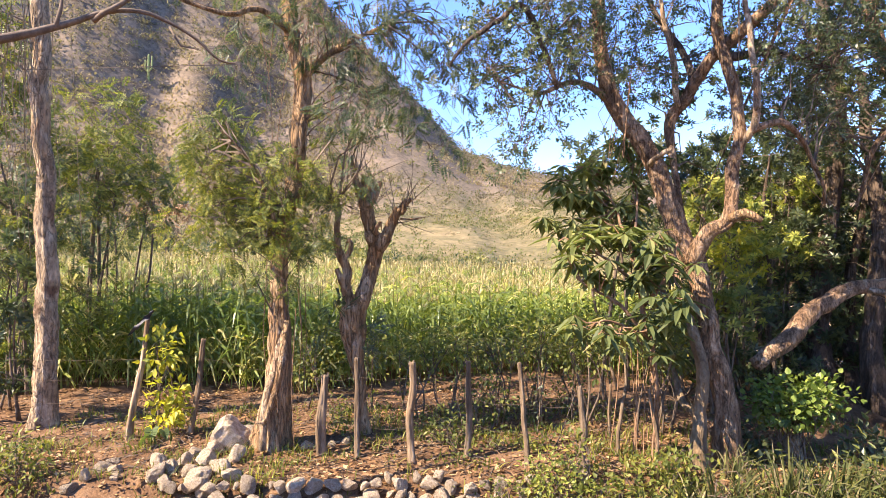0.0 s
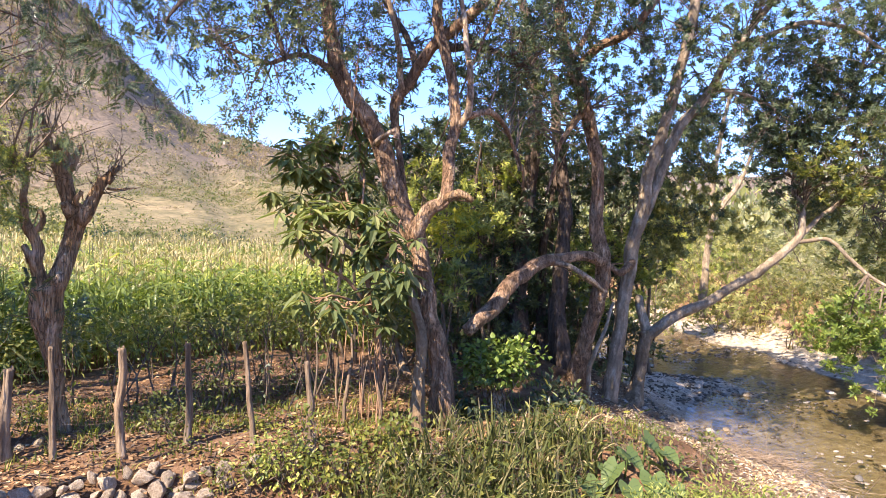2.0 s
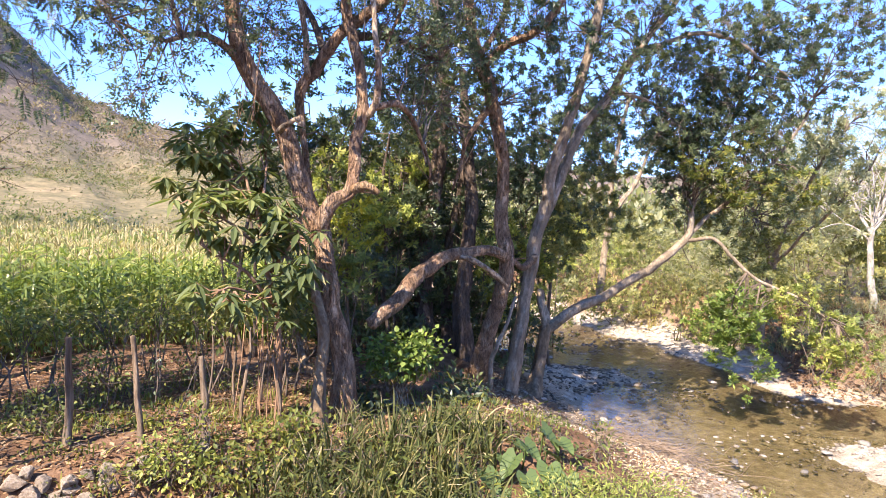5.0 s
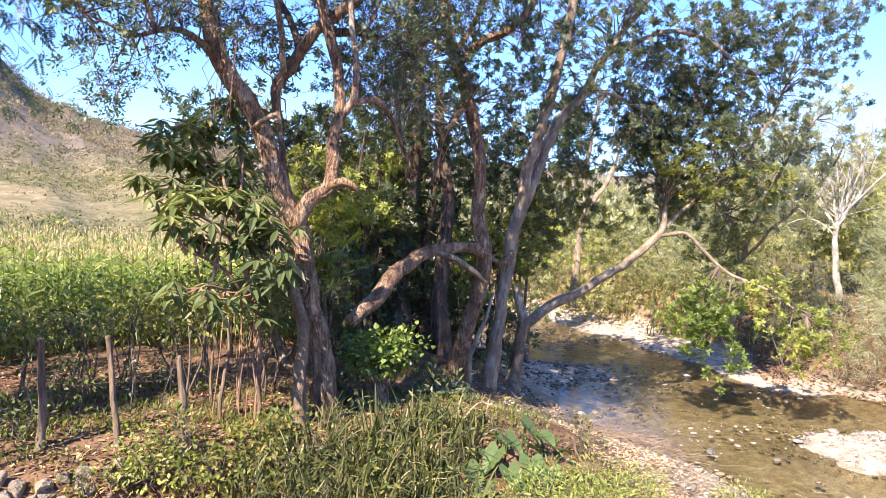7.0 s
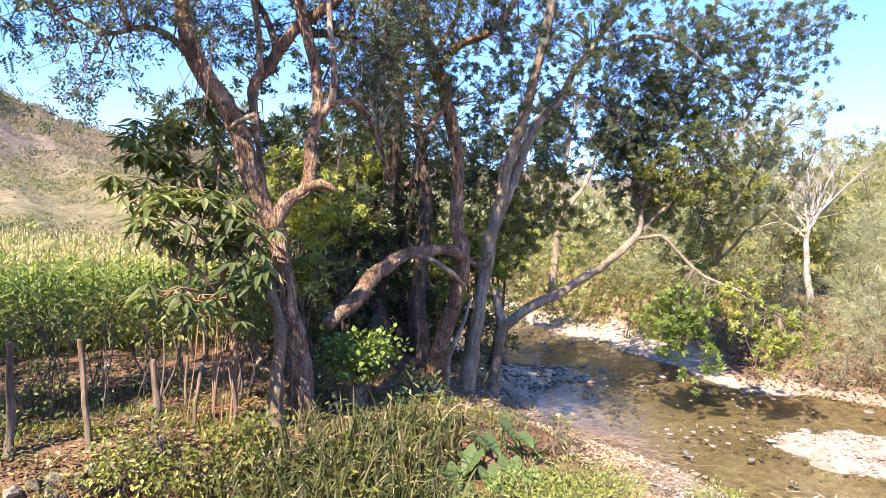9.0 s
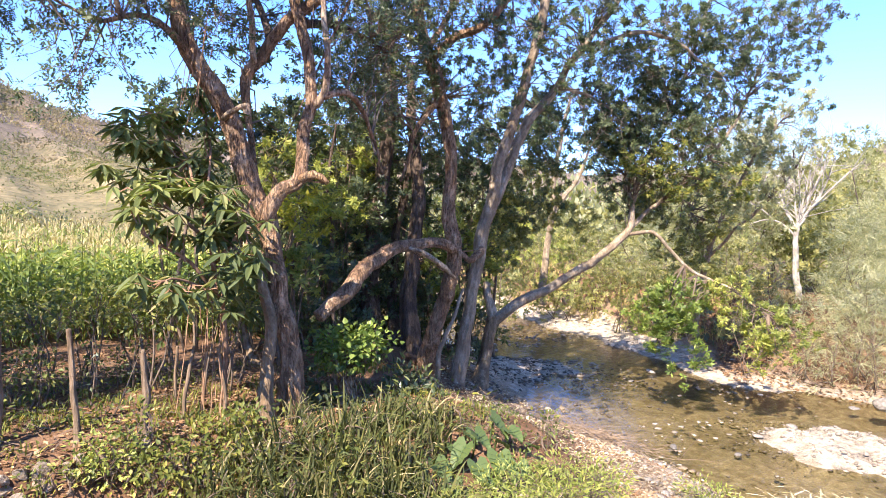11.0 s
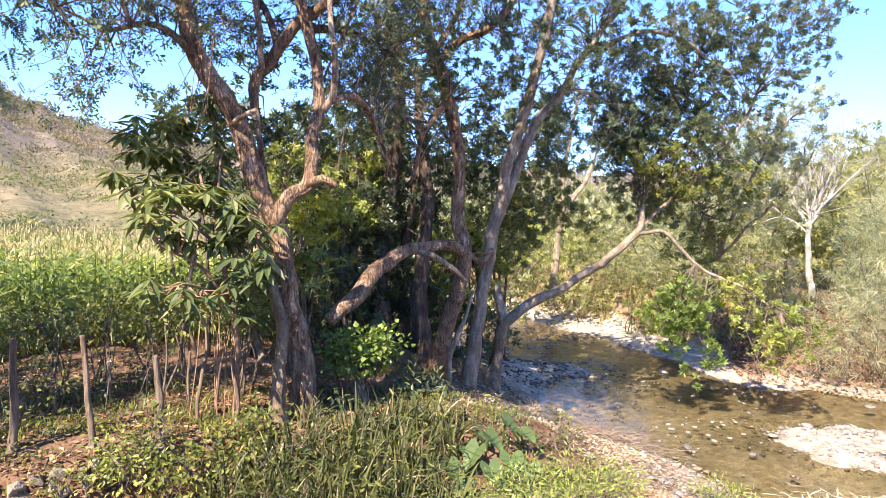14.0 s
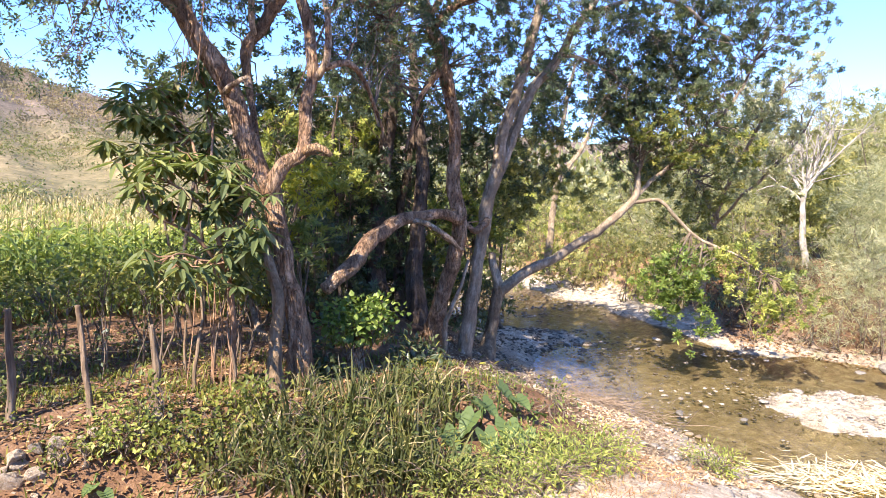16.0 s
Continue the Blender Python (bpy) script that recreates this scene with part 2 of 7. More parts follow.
def ground_material():
    """Soil and litter near, pebbles along the river, dry grass and scrub on the hills, mixed by place and slope."""
    m, n, l = nodes_of("ground")
    b = n["Principled BSDF"]
    b.inputs["Roughness"].default_value, b.inputs["Specular IOR Level"].default_value = 0.95, 0.15

    def band(scale, stops, detail=6, rough=0.65):
        t = noise_node(n, l, scale, detail, rough)
        c = ramp_node(n, stops)
        l.new(t.outputs["Fac"], c.inputs[0])
        return c.outputs[0], t.outputs["Fac"]

    soil, f1 = band(2.2, ((0.3, (0.08, 0.046, 0.027)), (0.5, (0.165, 0.096, 0.055)), (0.7, (0.28, 0.178, 0.108))))
    speck, f2 = band(34, ((0.3, (0.55, 0.5, 0.45)), (0.5, (0.95, 0.93, 0.9)), (0.72, (1.5, 1.4, 1.25))), 4, 0.75)
    soil = mix_node(n, l, "MULTIPLY", 1.0, soil, speck)
    gravel, f3 = band(5, ((0.3, (0.24, 0.195, 0.14)), (0.5, (0.43, 0.365, 0.28)), (0.7, (0.66, 0.59, 0.48))))
    gravel = mix_node(n, l, "MULTIPLY", 1.0, gravel, speck)
    grass, f4 = band(0.11, ((0.3, (0.09, 0.09, 0.046)), (0.5, (0.175, 0.15, 0.082)), (0.7, (0.29, 0.225, 0.135))), 8, 0.7)
    scrub, f5 = band(0.06, ((0.3, (0.095, 0.078, 0.06)), (0.5, (0.165, 0.13, 0.102)), (0.7, (0.25, 0.195, 0.15))), 8, 0.75)
    mid, f6 = band(0.8, ((0.3, (0.45, 0.47, 0.45)), (0.7, (1.4, 1.35, 1.25))), 6, 0.75)
    scrub = mix_node(n, l, "MULTIPLY", 1.0, scrub, mid)
    grass = mix_node(n, l, "MULTIPLY", 1.0, grass, mid)
    at = n.new("ShaderNodeAttribute")
    at.attribute_name = "zone"
    sp = n.new("ShaderNodeSeparateColor")
    l.new(at.outputs["Color"], sp.inputs[0])
    col = mix_node(n, l, "MIX", sp.outputs[0], soil, gravel)
    col = mix_node(n, l, "MIX", sp.outputs[1], col, grass)
    col = mix_node(n, l, "MIX", sp.outputs[2], col, scrub)
    # stones and soil are dark where the river keeps them wet
    geo = n.new("ShaderNodeNewGeometry")
    xyz = n.new("ShaderNodeSeparateXYZ")
    l.new(geo.outputs["Position"], xyz.inputs[0])
    damp = n.new("ShaderNodeMapRange")
    damp.inputs["From Min"].default_value, damp.inputs["From Max"].default_value = WATER + 0.0, WATER + 0.09
    damp.inputs["To Min"].default_value, damp.inputs["To Max"].default_value = 0.72, 1.0
    l.new(xyz.outputs["Z"], damp.inputs["Value"])
    col = mix_node(n, l, "MULTIPLY", 1.0, col, damp.outputs[0])
    l.new(col, b.inputs["Base Color"])
    bp = n.new("ShaderNodeBump")
    bp.inputs["Strength"].default_value, bp.inputs["Distance"].default_value = 0.7, 0.03
    l.new(f2, bp.inputs["Height"])
    l.new(bp.outputs[0], b.inputs["Normal"])
    return m


def water_material():
    m, n, l = nodes_of("river_water")
    tr = n.new("ShaderNodeBsdfTransparent")
    t0 = noise_node(n, l, 0.35, 3, 0.5)
    c0 = ramp_node(n, ((0.35, (0.62, 0.59, 0.46)), (0.65, (0.80, 0.77, 0.62))))
    l.new(t0.outputs["Fac"], c0.inputs[0])
    l.new(c0.outputs[0], tr.inputs[0])
    gl = n.new("ShaderNodeBsdfGlossy")
    gl.inputs["Roughness"].default_value = 0.02
    fr = n.new("ShaderNodeFresnel")
    fr.inputs["IOR"].default_value = 1.33
    t = noise_node(n, l, 3.0, 5, 0.65, (1.0, 2.0, 1.0), 0.8)
    bp = n.new("ShaderNodeBump")
    bp.inputs["Strength"].default_value, bp.inputs["Distance"].default_value = 0.16, 0.05
    l.new(t.outputs["Fac"], bp.inputs["Height"])
    l.new(bp.outputs[0], gl.inputs["Normal"])
    l.new(bp.outputs[0], fr.inputs["Normal"])
    mx = n.new("ShaderNodeMixShader")
    l.new(fr.outputs[0], mx.inputs[0])
    l.new(tr.outputs[0], mx.inputs[1])
    l.new(gl.outputs[0], mx.inputs[2])
    l.new(mx.outputs[0], n["Material Output"].inputs[0])
    return m


# ---- mesh helpers ----
def mesh_of(name, verts, faces, mats, smooth=False, index=None):
    """A mesh from arrays of vertices and of triangles or quads."""
    verts, faces = np.asarray(verts, np.float32), np.asarray(faces, np.int32)
    me = bpy.data.meshes.new(name)
    k = faces.shape[1]
    me.vertices.add(len(verts))
    me.vertices.foreach_set("co", verts.ravel())
    me.loops.add(faces.size)
    me.loops.foreach_set("vertex_index", faces.ravel())
    me.polygons.add(len(faces))
    me.polygons.foreach_set("loop_start", np.arange(0, faces.size, k, dtype=np.int32))
    me.polygons.foreach_set("loop_total", np.full(len(faces), k, np.int32))
    for m in mats if isinstance(mats, (list, tuple)) else [mats]:
        me.materials.append(m)
    if index is not None:
        me.polygons.foreach_set("material_index", np.asarray(index, np.int32))
    me.polygons.foreach_set("use_smooth", np.full(len(faces), smooth))
    me.update(calc_edges=True)
    me.validate()
    return me


def part(name, me, parent, label=""):
    ob = new(name, me)
    ob.parent = parent
    return tagged(ob, label, kind="stuff" if name in ("branching", "sprouts", "roots", "strands", "sticks", "stalks", "blades") else "")


def thing(name, at, label, category, group="", kind=""):
    ob = new(name)
    ob.location = at
    ob.empty_display_size = 0.2
    return tagged(ob, label, category, group, kind)


def unit(v):
    return v / np.maximum(np.linalg.norm(v, axis=-1, keepdims=True), 1e-9)


def smooth_line(pts, step):
    """Catmull-Rom through the points."""
    p = np.asarray(pts, float)
    p = np.vstack([2 * p[0] - p[1], p, 2 * p[-1] - p[-2]])
    out = []
    for i in range(1, len(p) - 2):
        k = max(2, int(np.linalg.norm(p[i + 1] - p[i]) / step))
        t = np.linspace(0, 1, k, endpoint=False)[:, None]
        out.append(0.5 * (2 * p[i] + (p[i + 1] - p[i - 1]) * t + (2 * p[i - 1] - 5 * p[i] + 4 * p[i + 1] - p[i + 2]) * t ** 2 + (3 * p[i] - p[i - 1] - 3 * p[i + 1] + p[i + 2]) * t ** 3))
    return np.vstack(out + [p[-2][None]])


def tube(pts, radii, sides=10, step=0.14, lumps=0.14, seed=0, flare=0.0, wander=0.0, ridges=0.0):
    """A limb along the points with uneven girth, ridges and closed, ragged ends: vertices and quads."""
    line = smooth_line(pts, step)
    n = len(line)
    s = np.linspace(0, 1, n)
    if wander:
        for a in range(3):
            line[:, a] += wander * fbm(s * n * step * 1.3 + a * 9.1, np.full(n, seed * 3.3), 3, a) * np.sin(np.pi * s) ** 0.5
    r = np.interp(s, np.linspace(0, 1, len(radii)), radii)
    if flare:
        r = r * (1 + flare * np.exp(-s * n * step / 0.28))
    tang = unit(np.gradient(line, axis=0))
    ref = np.where(np.abs(tang[:, 2:3]) > 0.9, [[1.0, 0, 0]], [[0, 0, 1.0]])
    u = unit(np.cross(tang, ref))
    for i in range(1, n):
        w = u[i - 1] - tang[i] * (u[i - 1] @ tang[i])
        u[i] = w / max(np.linalg.norm(w), 1e-6)
    v = np.cross(tang, u)
    a = np.linspace(0, 2 * np.pi, sides, endpoint=False)
    ca_, sa_ = np.cos(a)[None], np.sin(a)[None]
    arc = (s * n * step)[:, None]
    girth = 1 + lumps * fbm(arc * 2.0 + 3 * ca_, 3 * sa_ + seed * 5.7 + arc * 0.4, 4, seed) + lumps * 0.8 * vnoise(ca_ * 2.2 + arc * 0.5 + seed, sa_ * 2.2 + arc * 0.3, 5)
    if ridges:
        w1 = vnoise(ca_ * 5.0 + seed + 0.5 * vnoise(arc * 3, sa_ * 2, 3), sa_ * 5.0 + arc * 1.3, 8) + 0.6 * vnoise(ca_ * 10 + seed, sa_ * 10 + arc * 3.5, 9)
        plate = vnoise(ca_ * 3 + arc * 7 + seed, sa_ * 3 - arc * 5, 12)
        girth = girth + ridges * (0.5 - np.abs(w1)) + ridges * 0.5 * plate
    if flare:
        girth = girth + flare * 0.5 * np.exp(-arc / 0.3) * np.sin(a * 4 + seed)[None]
    ring = line[:, None] + (r[:, None] * girth)[..., None] * (u[:, None] * ca_[..., None] + v[:, None] * sa_[..., None])
    verts = ring.reshape(-1, 3)
    i, j = np.meshgrid(np.arange(n - 1), np.arange(sides), indexing="ij")
    q = np.stack([i * sides + j, i * sides + (j + 1) % sides, (i + 1) * sides + (j + 1) % sides, (i + 1) * sides + j], -1).reshape(-1, 4)
    ends = np.array([line[0], line[-1] + tang[-1] * r[-1] * 0.35])
    k = len(verts)
    verts = np.vstack([verts, ends])
    js = np.arange(0, sides, 2)
    b0 = np.stack([np.full(len(js), k), (js + 2) % sides, js + 1, js], -1)
    b1 = np.stack([np.full(len(js), k + 1), (n - 1) * sides + js, (n - 1) * sides + js + 1, (n - 1) * sides + (js + 2) % sides], -1)
    return verts, np.vstack([q, b0, b1])


def join(pieces):
    vs, fs, k = [], [], 0
    for v, f in pieces:
        vs.append(v)
        fs.append(f + k)
        k += len(v)
    return np.vstack(vs), np.vstack(fs)


def thin(pts_from, pts_mid, pts_to, r0, r1):
    """Many thin twigs at once, each three-sided with one bend: vertices and quads."""
    n = len(pts_from)
    a = np.linspace(0, 2 * np.pi, 3, endpoint=False)
    d = unit(pts_to - pts_from)
    u = unit(np.cross(d, np.where(np.abs(d[:, 2:3]) > 0.9, [[1.0, 0, 0]], [[0, 0, 1.0]])))
    v = np.cross(d, u)
    rings = []
    for c, r in ((pts_from, r0), (pts_mid, (r0 + r1) / 2), (pts_to, r1)):
        rings.append(c[:, None] + np.reshape(r, (-1, 1, 1)) * (u[:, None] * np.cos(a)[None, :, None] + v[:, None] * np.sin(a)[None, :, None]))
    verts = np.stack(rings, 1).reshape(-1, 3)
    base = (np.arange(n) * 9)[:, None]
    q = np.array([[k * 3 + j, k * 3 + (j + 1) % 3, k * 3 + 3 + (j + 1) % 3, k * 3 + 3 + j] for k in range(2) for j in range(3)])
    return verts, (base[:, None] + q[None]).reshape(-1, 4)


def stamp(P, U, S, tv, tf, rng, flat=0.5, up=None):
    """Sets the template leaf (y along the leaf, z its upper side) at each place P, along U, of size S."""
    n = len(P)
    U = unit(U)
    side = rng.normal(size=(n, 3)) * (1 - flat) + flat * np.cross(U, np.array([0, 0, 1.0]) if up is None else up)
    X = unit(side - U * np.sum(side * U, 1, keepdims=True))
    Zv = np.cross(X, U)
    S = np.broadcast_to(np.asarray(S, float).reshape(-1, 1, 1), (n, 1, 1))
    v = P[:, None] + S * (tv[None, :, 0:1] * X[:, None] + tv[None, :, 1:2] * U[:, None] + tv[None, :, 2:3] * Zv[:, None])
    f = (np.arange(n) * len(tv))[:, None, None] + tf[None]
    return v.reshape(-1, 3), f.reshape(-1, tf.shape[1])


def blade_leaf(w=0.3, droop=0.15, fold=0.06):
    """A pointed leaf of four quads with a midrib fold."""
    y = np.array([0.0, 0.3, 0.65, 1.0])
    hw = np.array([0.02, 1.0, 0.85, 0.03]) * w / 2
    v = []
    for yy, h in zip(y, hw):
        for sgn in (-1, 0, 1):
            v.append((sgn * h, yy, -droop * yy * yy + (0 if sgn else -fold * h / w * 2)))
    f = [(3 * i + j, 3 * i + j + 1, 3 * i + j + 4, 3 * i + j + 3) for i in range(3) for j in range(2)]
    return np.array(v), np.array(f)


def oval_leaf(w=0.5, droop=0.1):
    v = np.array([(0, 0, 0), (-w / 2, 0.4, 0.05), (0, 0.45, -0.03), (w / 2, 0.4, 0.05), (0, 1, -droop)])
    return v, np.array([(0, 2, 1, 1), (0, 3, 2, 2), (1, 2, 4, 4), (2, 3, 4, 4)])[:, :3]


def pinnate_leaf(pairs=5, l=0.38, w=0.125, droop=0.12, slant=0.2):
    v, f = [], []
    for i in range(pairs):
        y = 0.18 + 0.72 * i / (pairs - 1)
        for sgn in (-1, 1):
            k = len(v)
            z = -droop * y * y
            ll = l * (1 - 0.35 * abs(i / (pairs - 1) - 0.4))
            v += [(0.012 * sgn, y, z), (sgn * ll * 0.5, y + slant * 0.3 - w / 2, z + 0.02), (sgn * ll, y + slant, z - 0.03), (sgn * ll * 0.5, y + slant * 0.7 + w / 2, z + 0.02)]
            f.append((k, k + 1, k + 2, k + 3) if sgn > 0 else (k, k + 3, k + 2, k + 1))
    k = len(v)
    v += [(0, 0.88, -droop * 0.8), (0.5 * w, 1.0, -droop), (0, 1.16, -droop * 1.25), (-0.5 * w, 1.0, -droop)]
    f.append((k, k + 1, k + 2, k + 3))
    return np.array(v), np.array(f)


def sprig(n=8, l=0.42, w=0.17):
    """A twig end: single leaves set round it in turn, spreading outwards."""
    v, f = [], []
    for i in range(n):
        y, a = 0.15 + 0.7 * i / (n - 1), i * 2.4
        out = np.array([math.cos(a) * 0.8, 0.45 + 0.5 * i / n, math.sin(a) * 0.8])
        out = out / np.linalg.norm(out)
        side = np.cross(out, [0.3, 1.0, 0.2])
        side = side / np.linalg.norm(side)
        b = np.array([0, y, 0])
        ll = l * (0.8 + 0.35 * math.sin(i * 1.7) ** 2)
        k = len(v)
        v += [b, b + out * ll * 0.55 + side * w / 2, b + out * ll, b + out * ll * 0.55 - side * w / 2]
        f.append((k, k + 1, k + 2, k + 3))
    return np.array(v), np.array(f)


def rosette(n=7, l=0.62, w=0.21):
    """Leaves that spread like an umbrella from the end of a twig."""
    v, f = [], []
    for i in range(n):
        a = i * 2.4
        rise = 0.55 - 0.8 * ((i * 0.37) % 1.0)
        out = np.array([math.cos(a), rise, math.sin(a)])
        out = out / np.linalg.norm(out)
        side = np.cross(out, [0.15, 1.0, 0.1])
        side = side / np.linalg.norm(side)
        ll = l * (0.75 + 0.4 * math.sin(i * 1.9) ** 2)
        k = len(v)
        v += [(0, 0.02 * i, 0), out * ll * 0.55 + side * w / 2, out * ll + np.array([0, -0.08, 0]), out * ll * 0.55 - side * w / 2]
        f.append((k, k + 1, k + 2, k + 3))
    return np.array([tuple(q) for q in v], float), np.array(f)


def wisp(n=6, w=0.028):
    """A fan of hair-thin drooping blades."""
    v, f = [], []
    for i in range(n):
        a, b = (i / (n - 1) - 0.5) * 1.5, 0.5 * math.sin(i * 2.1)
        out = np.array([math.sin(a), math.cos(a), b])
        side = np.array([math.cos(a), -math.sin(a), 0]) * w / 2
        l = 0.75 + 0.35 * math.sin(i * 1.3) ** 2
        k = len(v)
        v += [-side, side, out * l * 0.6 + side + [0, 0, 0.03], out * l * 0.6 - side + [0, 0, 0.03], out * l + side * 0.2 - [0, 0, 0.12], out * l - side * 0.2 - [0, 0, 0.12]]
        f += [(k, k + 1, k + 2, k + 3), (k + 3, k + 2, k + 4, k + 5)]
    return np.array([tuple(q) for q in v], float), np.array(f)


ROSETTE, WISP = rosette(), wisp()
PINNATE, FEATHER = sprig(), pinnate_leaf(7, 0.30, 0.085, 0.25, 0.1)
SCALE_LEAF = (np.array([(0, 0, 0), (-0.22, 0.5, 0.04), (0, 1, -0.06), (0.22, 0.5, 0.04)]), np.array([(0, 3, 2, 1)]))
SMALL_OVAL = oval_leaf(0.55, 0.05)
ROUND_LEAF = (np.array([(0, 0, 0), (-0.3, 0.08, 0.03), (-0.44, 0.42, 0.05), (-0.2, 0.82, 0), (0, 1.0, -0.08), (0.2, 0.82, 0), (0.44, 0.42, 0.05), (0.3, 0.08, 0.03)]), np.array([(0, 3, 2, 1), (0, 5, 4, 3), (0, 7, 6, 5)]))
WHORL_LEAF = blade_leaf(0.29, 0.3, 0.08)


def ball(rng, n, hollow=0.45):
    p = unit(rng.normal(size=(n, 3)))
    return p * (hollow + (1 - hollow) * rng.random((n, 1))) ** 0.6


def crown_parts(tree, origin, blobs, leaf, mat, rng, size, clumps, per, spread, twig_from=None, twig_r=0.018, name="crown", droop=0.35, twig_mat=None, flat=0.5, lean=0.5, spray=False):
    """Foliage in blobs (centre and radii): clumps of leaves on twigs that spring from the nearest limb."""
    origin = np.asarray(origin, float)
    P, U, starts, ends, sa0, sb0 = [], [], [], [], [], []
    for (c, r) in blobs:
        c, r = np.asarray(c, float), np.asarray(r, float)
        n = max(3, int(0.6 * clumps * (r[0] * r[1] * r[2]) ** 0.75))
        cc = c + ball(rng, n) * r
        for q in cc:
            if twig_from is not None:
                d = np.linalg.norm(twig_from - (q - np.array([0, 0, 0.3])), axis=1) * (1 + 0.7 * rng.random(len(twig_from)))
                starts.append(twig_from[np.argmin(d)])
                ends.append(q)
            k = max(2, int(per * (0.6 + 0.8 * rng.random())))
            if spray:
                m = max(2, k // 3)
                way = unit(rng.normal(size=(m, 3)) + unit(q - c) * 0.5 + np.array([0, 0, 0.25]))
                tips = q + way * spread * (0.5 + 1.3 * rng.random((m, 1)))
                if twig_from is not None:
                    sa0.extend([q] * m)
                    sb0.extend(tips)
                pick = rng.integers(0, m, k)
                P.append(tips[pick] + rng.normal(size=(k, 3)) * size * 0.22)
                U.append(way[pick] * lean + rng.normal(size=(k, 3)) * 0.6 - np.array([0, 0, droop]))
                continue
            off = rng.normal(size=(k, 3)) * spread
            P.append(q + off)
            U.append(unit(off) * lean + unit(q - c)[None] * 0.4 + rng.normal(size=(k, 3)) * 0.45 - np.array([0, 0, droop]))
    P, U = np.vstack(P), np.vstack(U)
    S = size * 1.1 * (0.65 + 0.7 * rng.random(len(P)))
    v, f = stamp(P, U, S, *leaf, rng, flat)
    ob = part(name, mesh_of(name, v - origin, f, mat), tree)
    if starts:
        a, b = np.array(starts), np.array(ends)
        dist = np.linalg.norm(b - a, axis=1)
        keep = dist < 1.25
        a, b, dist = a[keep], b[keep], dist[keep]
        mid = (a + b) / 2 + rng.normal(size=a.shape) * dist[:, None] * 0.08 + np.array([0, 0, 1.0]) * dist[:, None] * 0.08
        if len(a):
            v, f = thin(a, mid, b, np.clip(twig_r * dist, 0.006, 0.022), 0.004)
            if sa0:
                a, b = np.array(sa0), np.array(sb0)
                v, f = join([(v, f), thin(a, (a + b) / 2 + rng.normal(size=a.shape) * 0.03, b, 0.005, 0.0025)])
            part("branching", mesh_of("branching", v - origin, f, twig_mat or TWIG), tree)
    return ob


def tree_of(name, label, category, base, limbs, bark, group="", sides=0, step=0):
    """An Empty at the base, with a trunk and each limb as a mesh. limbs: name, points, radii and, for some, a bark of its own."""
    t = thing(name, base, label, category, group)
    base = np.asarray(base, float)
    bones, trunk = [], None
    for i, (nm, pts, radii, *own) in enumerate(limbs):
        radii = [0.88 * q for q in radii]
        big = max(radii) > 0.09
        v, f = tube(pts, radii, sides or (34 if big else 9), step or (0.04 if big else 0.09), 0.10 if big else 0.12, i + len(name), 0.28 if nm == "trunk" else 0.0, 0.05 if nm == "trunk" else 0.06, 0.11 if big else 0.0)
        made = part(nm, mesh_of(nm, v - base, f, own[0] if own else bark, True), trunk or t)
        trunk = trunk or made
        bones.append(smooth_line(pts, 0.25))
    return t, np.vstack(bones)


def lattice(ix, iy, seed):
    h = np.sin(ix * 127.1 + iy * 311.7 + seed * 74.7) * 43758.5453
    return h - np.floor(h)


def vnoise(x, y, seed=0):
    """Smooth value noise in -1..1."""
    x, y = np.asarray(x, float), np.asarray(y, float)
    ix, iy = np.floor(x), np.floor(y)
    fx, fy = x - ix, y - iy
    fx, fy = fx * fx * (3 - 2 * fx), fy * fy * (3 - 2 * fy)
    a = lattice(ix, iy, seed) * (1 - fx) + lattice(ix + 1, iy, seed) * fx
    b = lattice(ix, iy + 1, seed) * (1 - fx) + lattice(ix + 1, iy + 1, seed) * fx
    return 2 * (a * (1 - fy) + b * fy) - 1


def fbm(x, y, octaves=4, seed=0):
    out, amp = 0.0, 1.0
    for k in range(octaves):
        out = out + amp * vnoise(x * 2 ** k, y * 2 ** k, seed + 7 * k)
        amp *= 0.5
    return out


def ramp(v, a, b):
    s = np.clip((v - a) / (b - a), 0, 1)
    return s * s * (3 - 2 * s)


WATER = -1.3
RIDGE_AZ = (-180, -120, -60, -34, -20, -11.5, -8, -4, -1, 1, 5, 8.5, 12, 30, 45, 60, 66, 72, 85, 120, 180)
RIDGE_EL = (4, 8, 24, 26, 23, 19.5, 15.5, 12, 9, 7, 5.3, 4.4, 4.0, 5.5, 4.5, 4.5, 5.5, 7.5, 9, 6, 4)


def near_shore(y):
    return np.interp(y, (-60, 9.6, 11, 12.5, 14.5, 17.5, 21, 28, 60), (10.3, 10.3, 11.2, 12.2, 13.1, 12.9, 11.8, 10.7, 9.0)) + 0.25 * np.sin(y * 1.1)


def far_shore(y):
    return np.interp(y, (-60, 3, 6.6, 9.2, 13.5, 17.4, 21, 28, 60), (26, 19.0, 17.2, 15.6, 16.8, 17.2, 17.5, 15, 14)) + 0.3 * np.sin(y * 1.7)


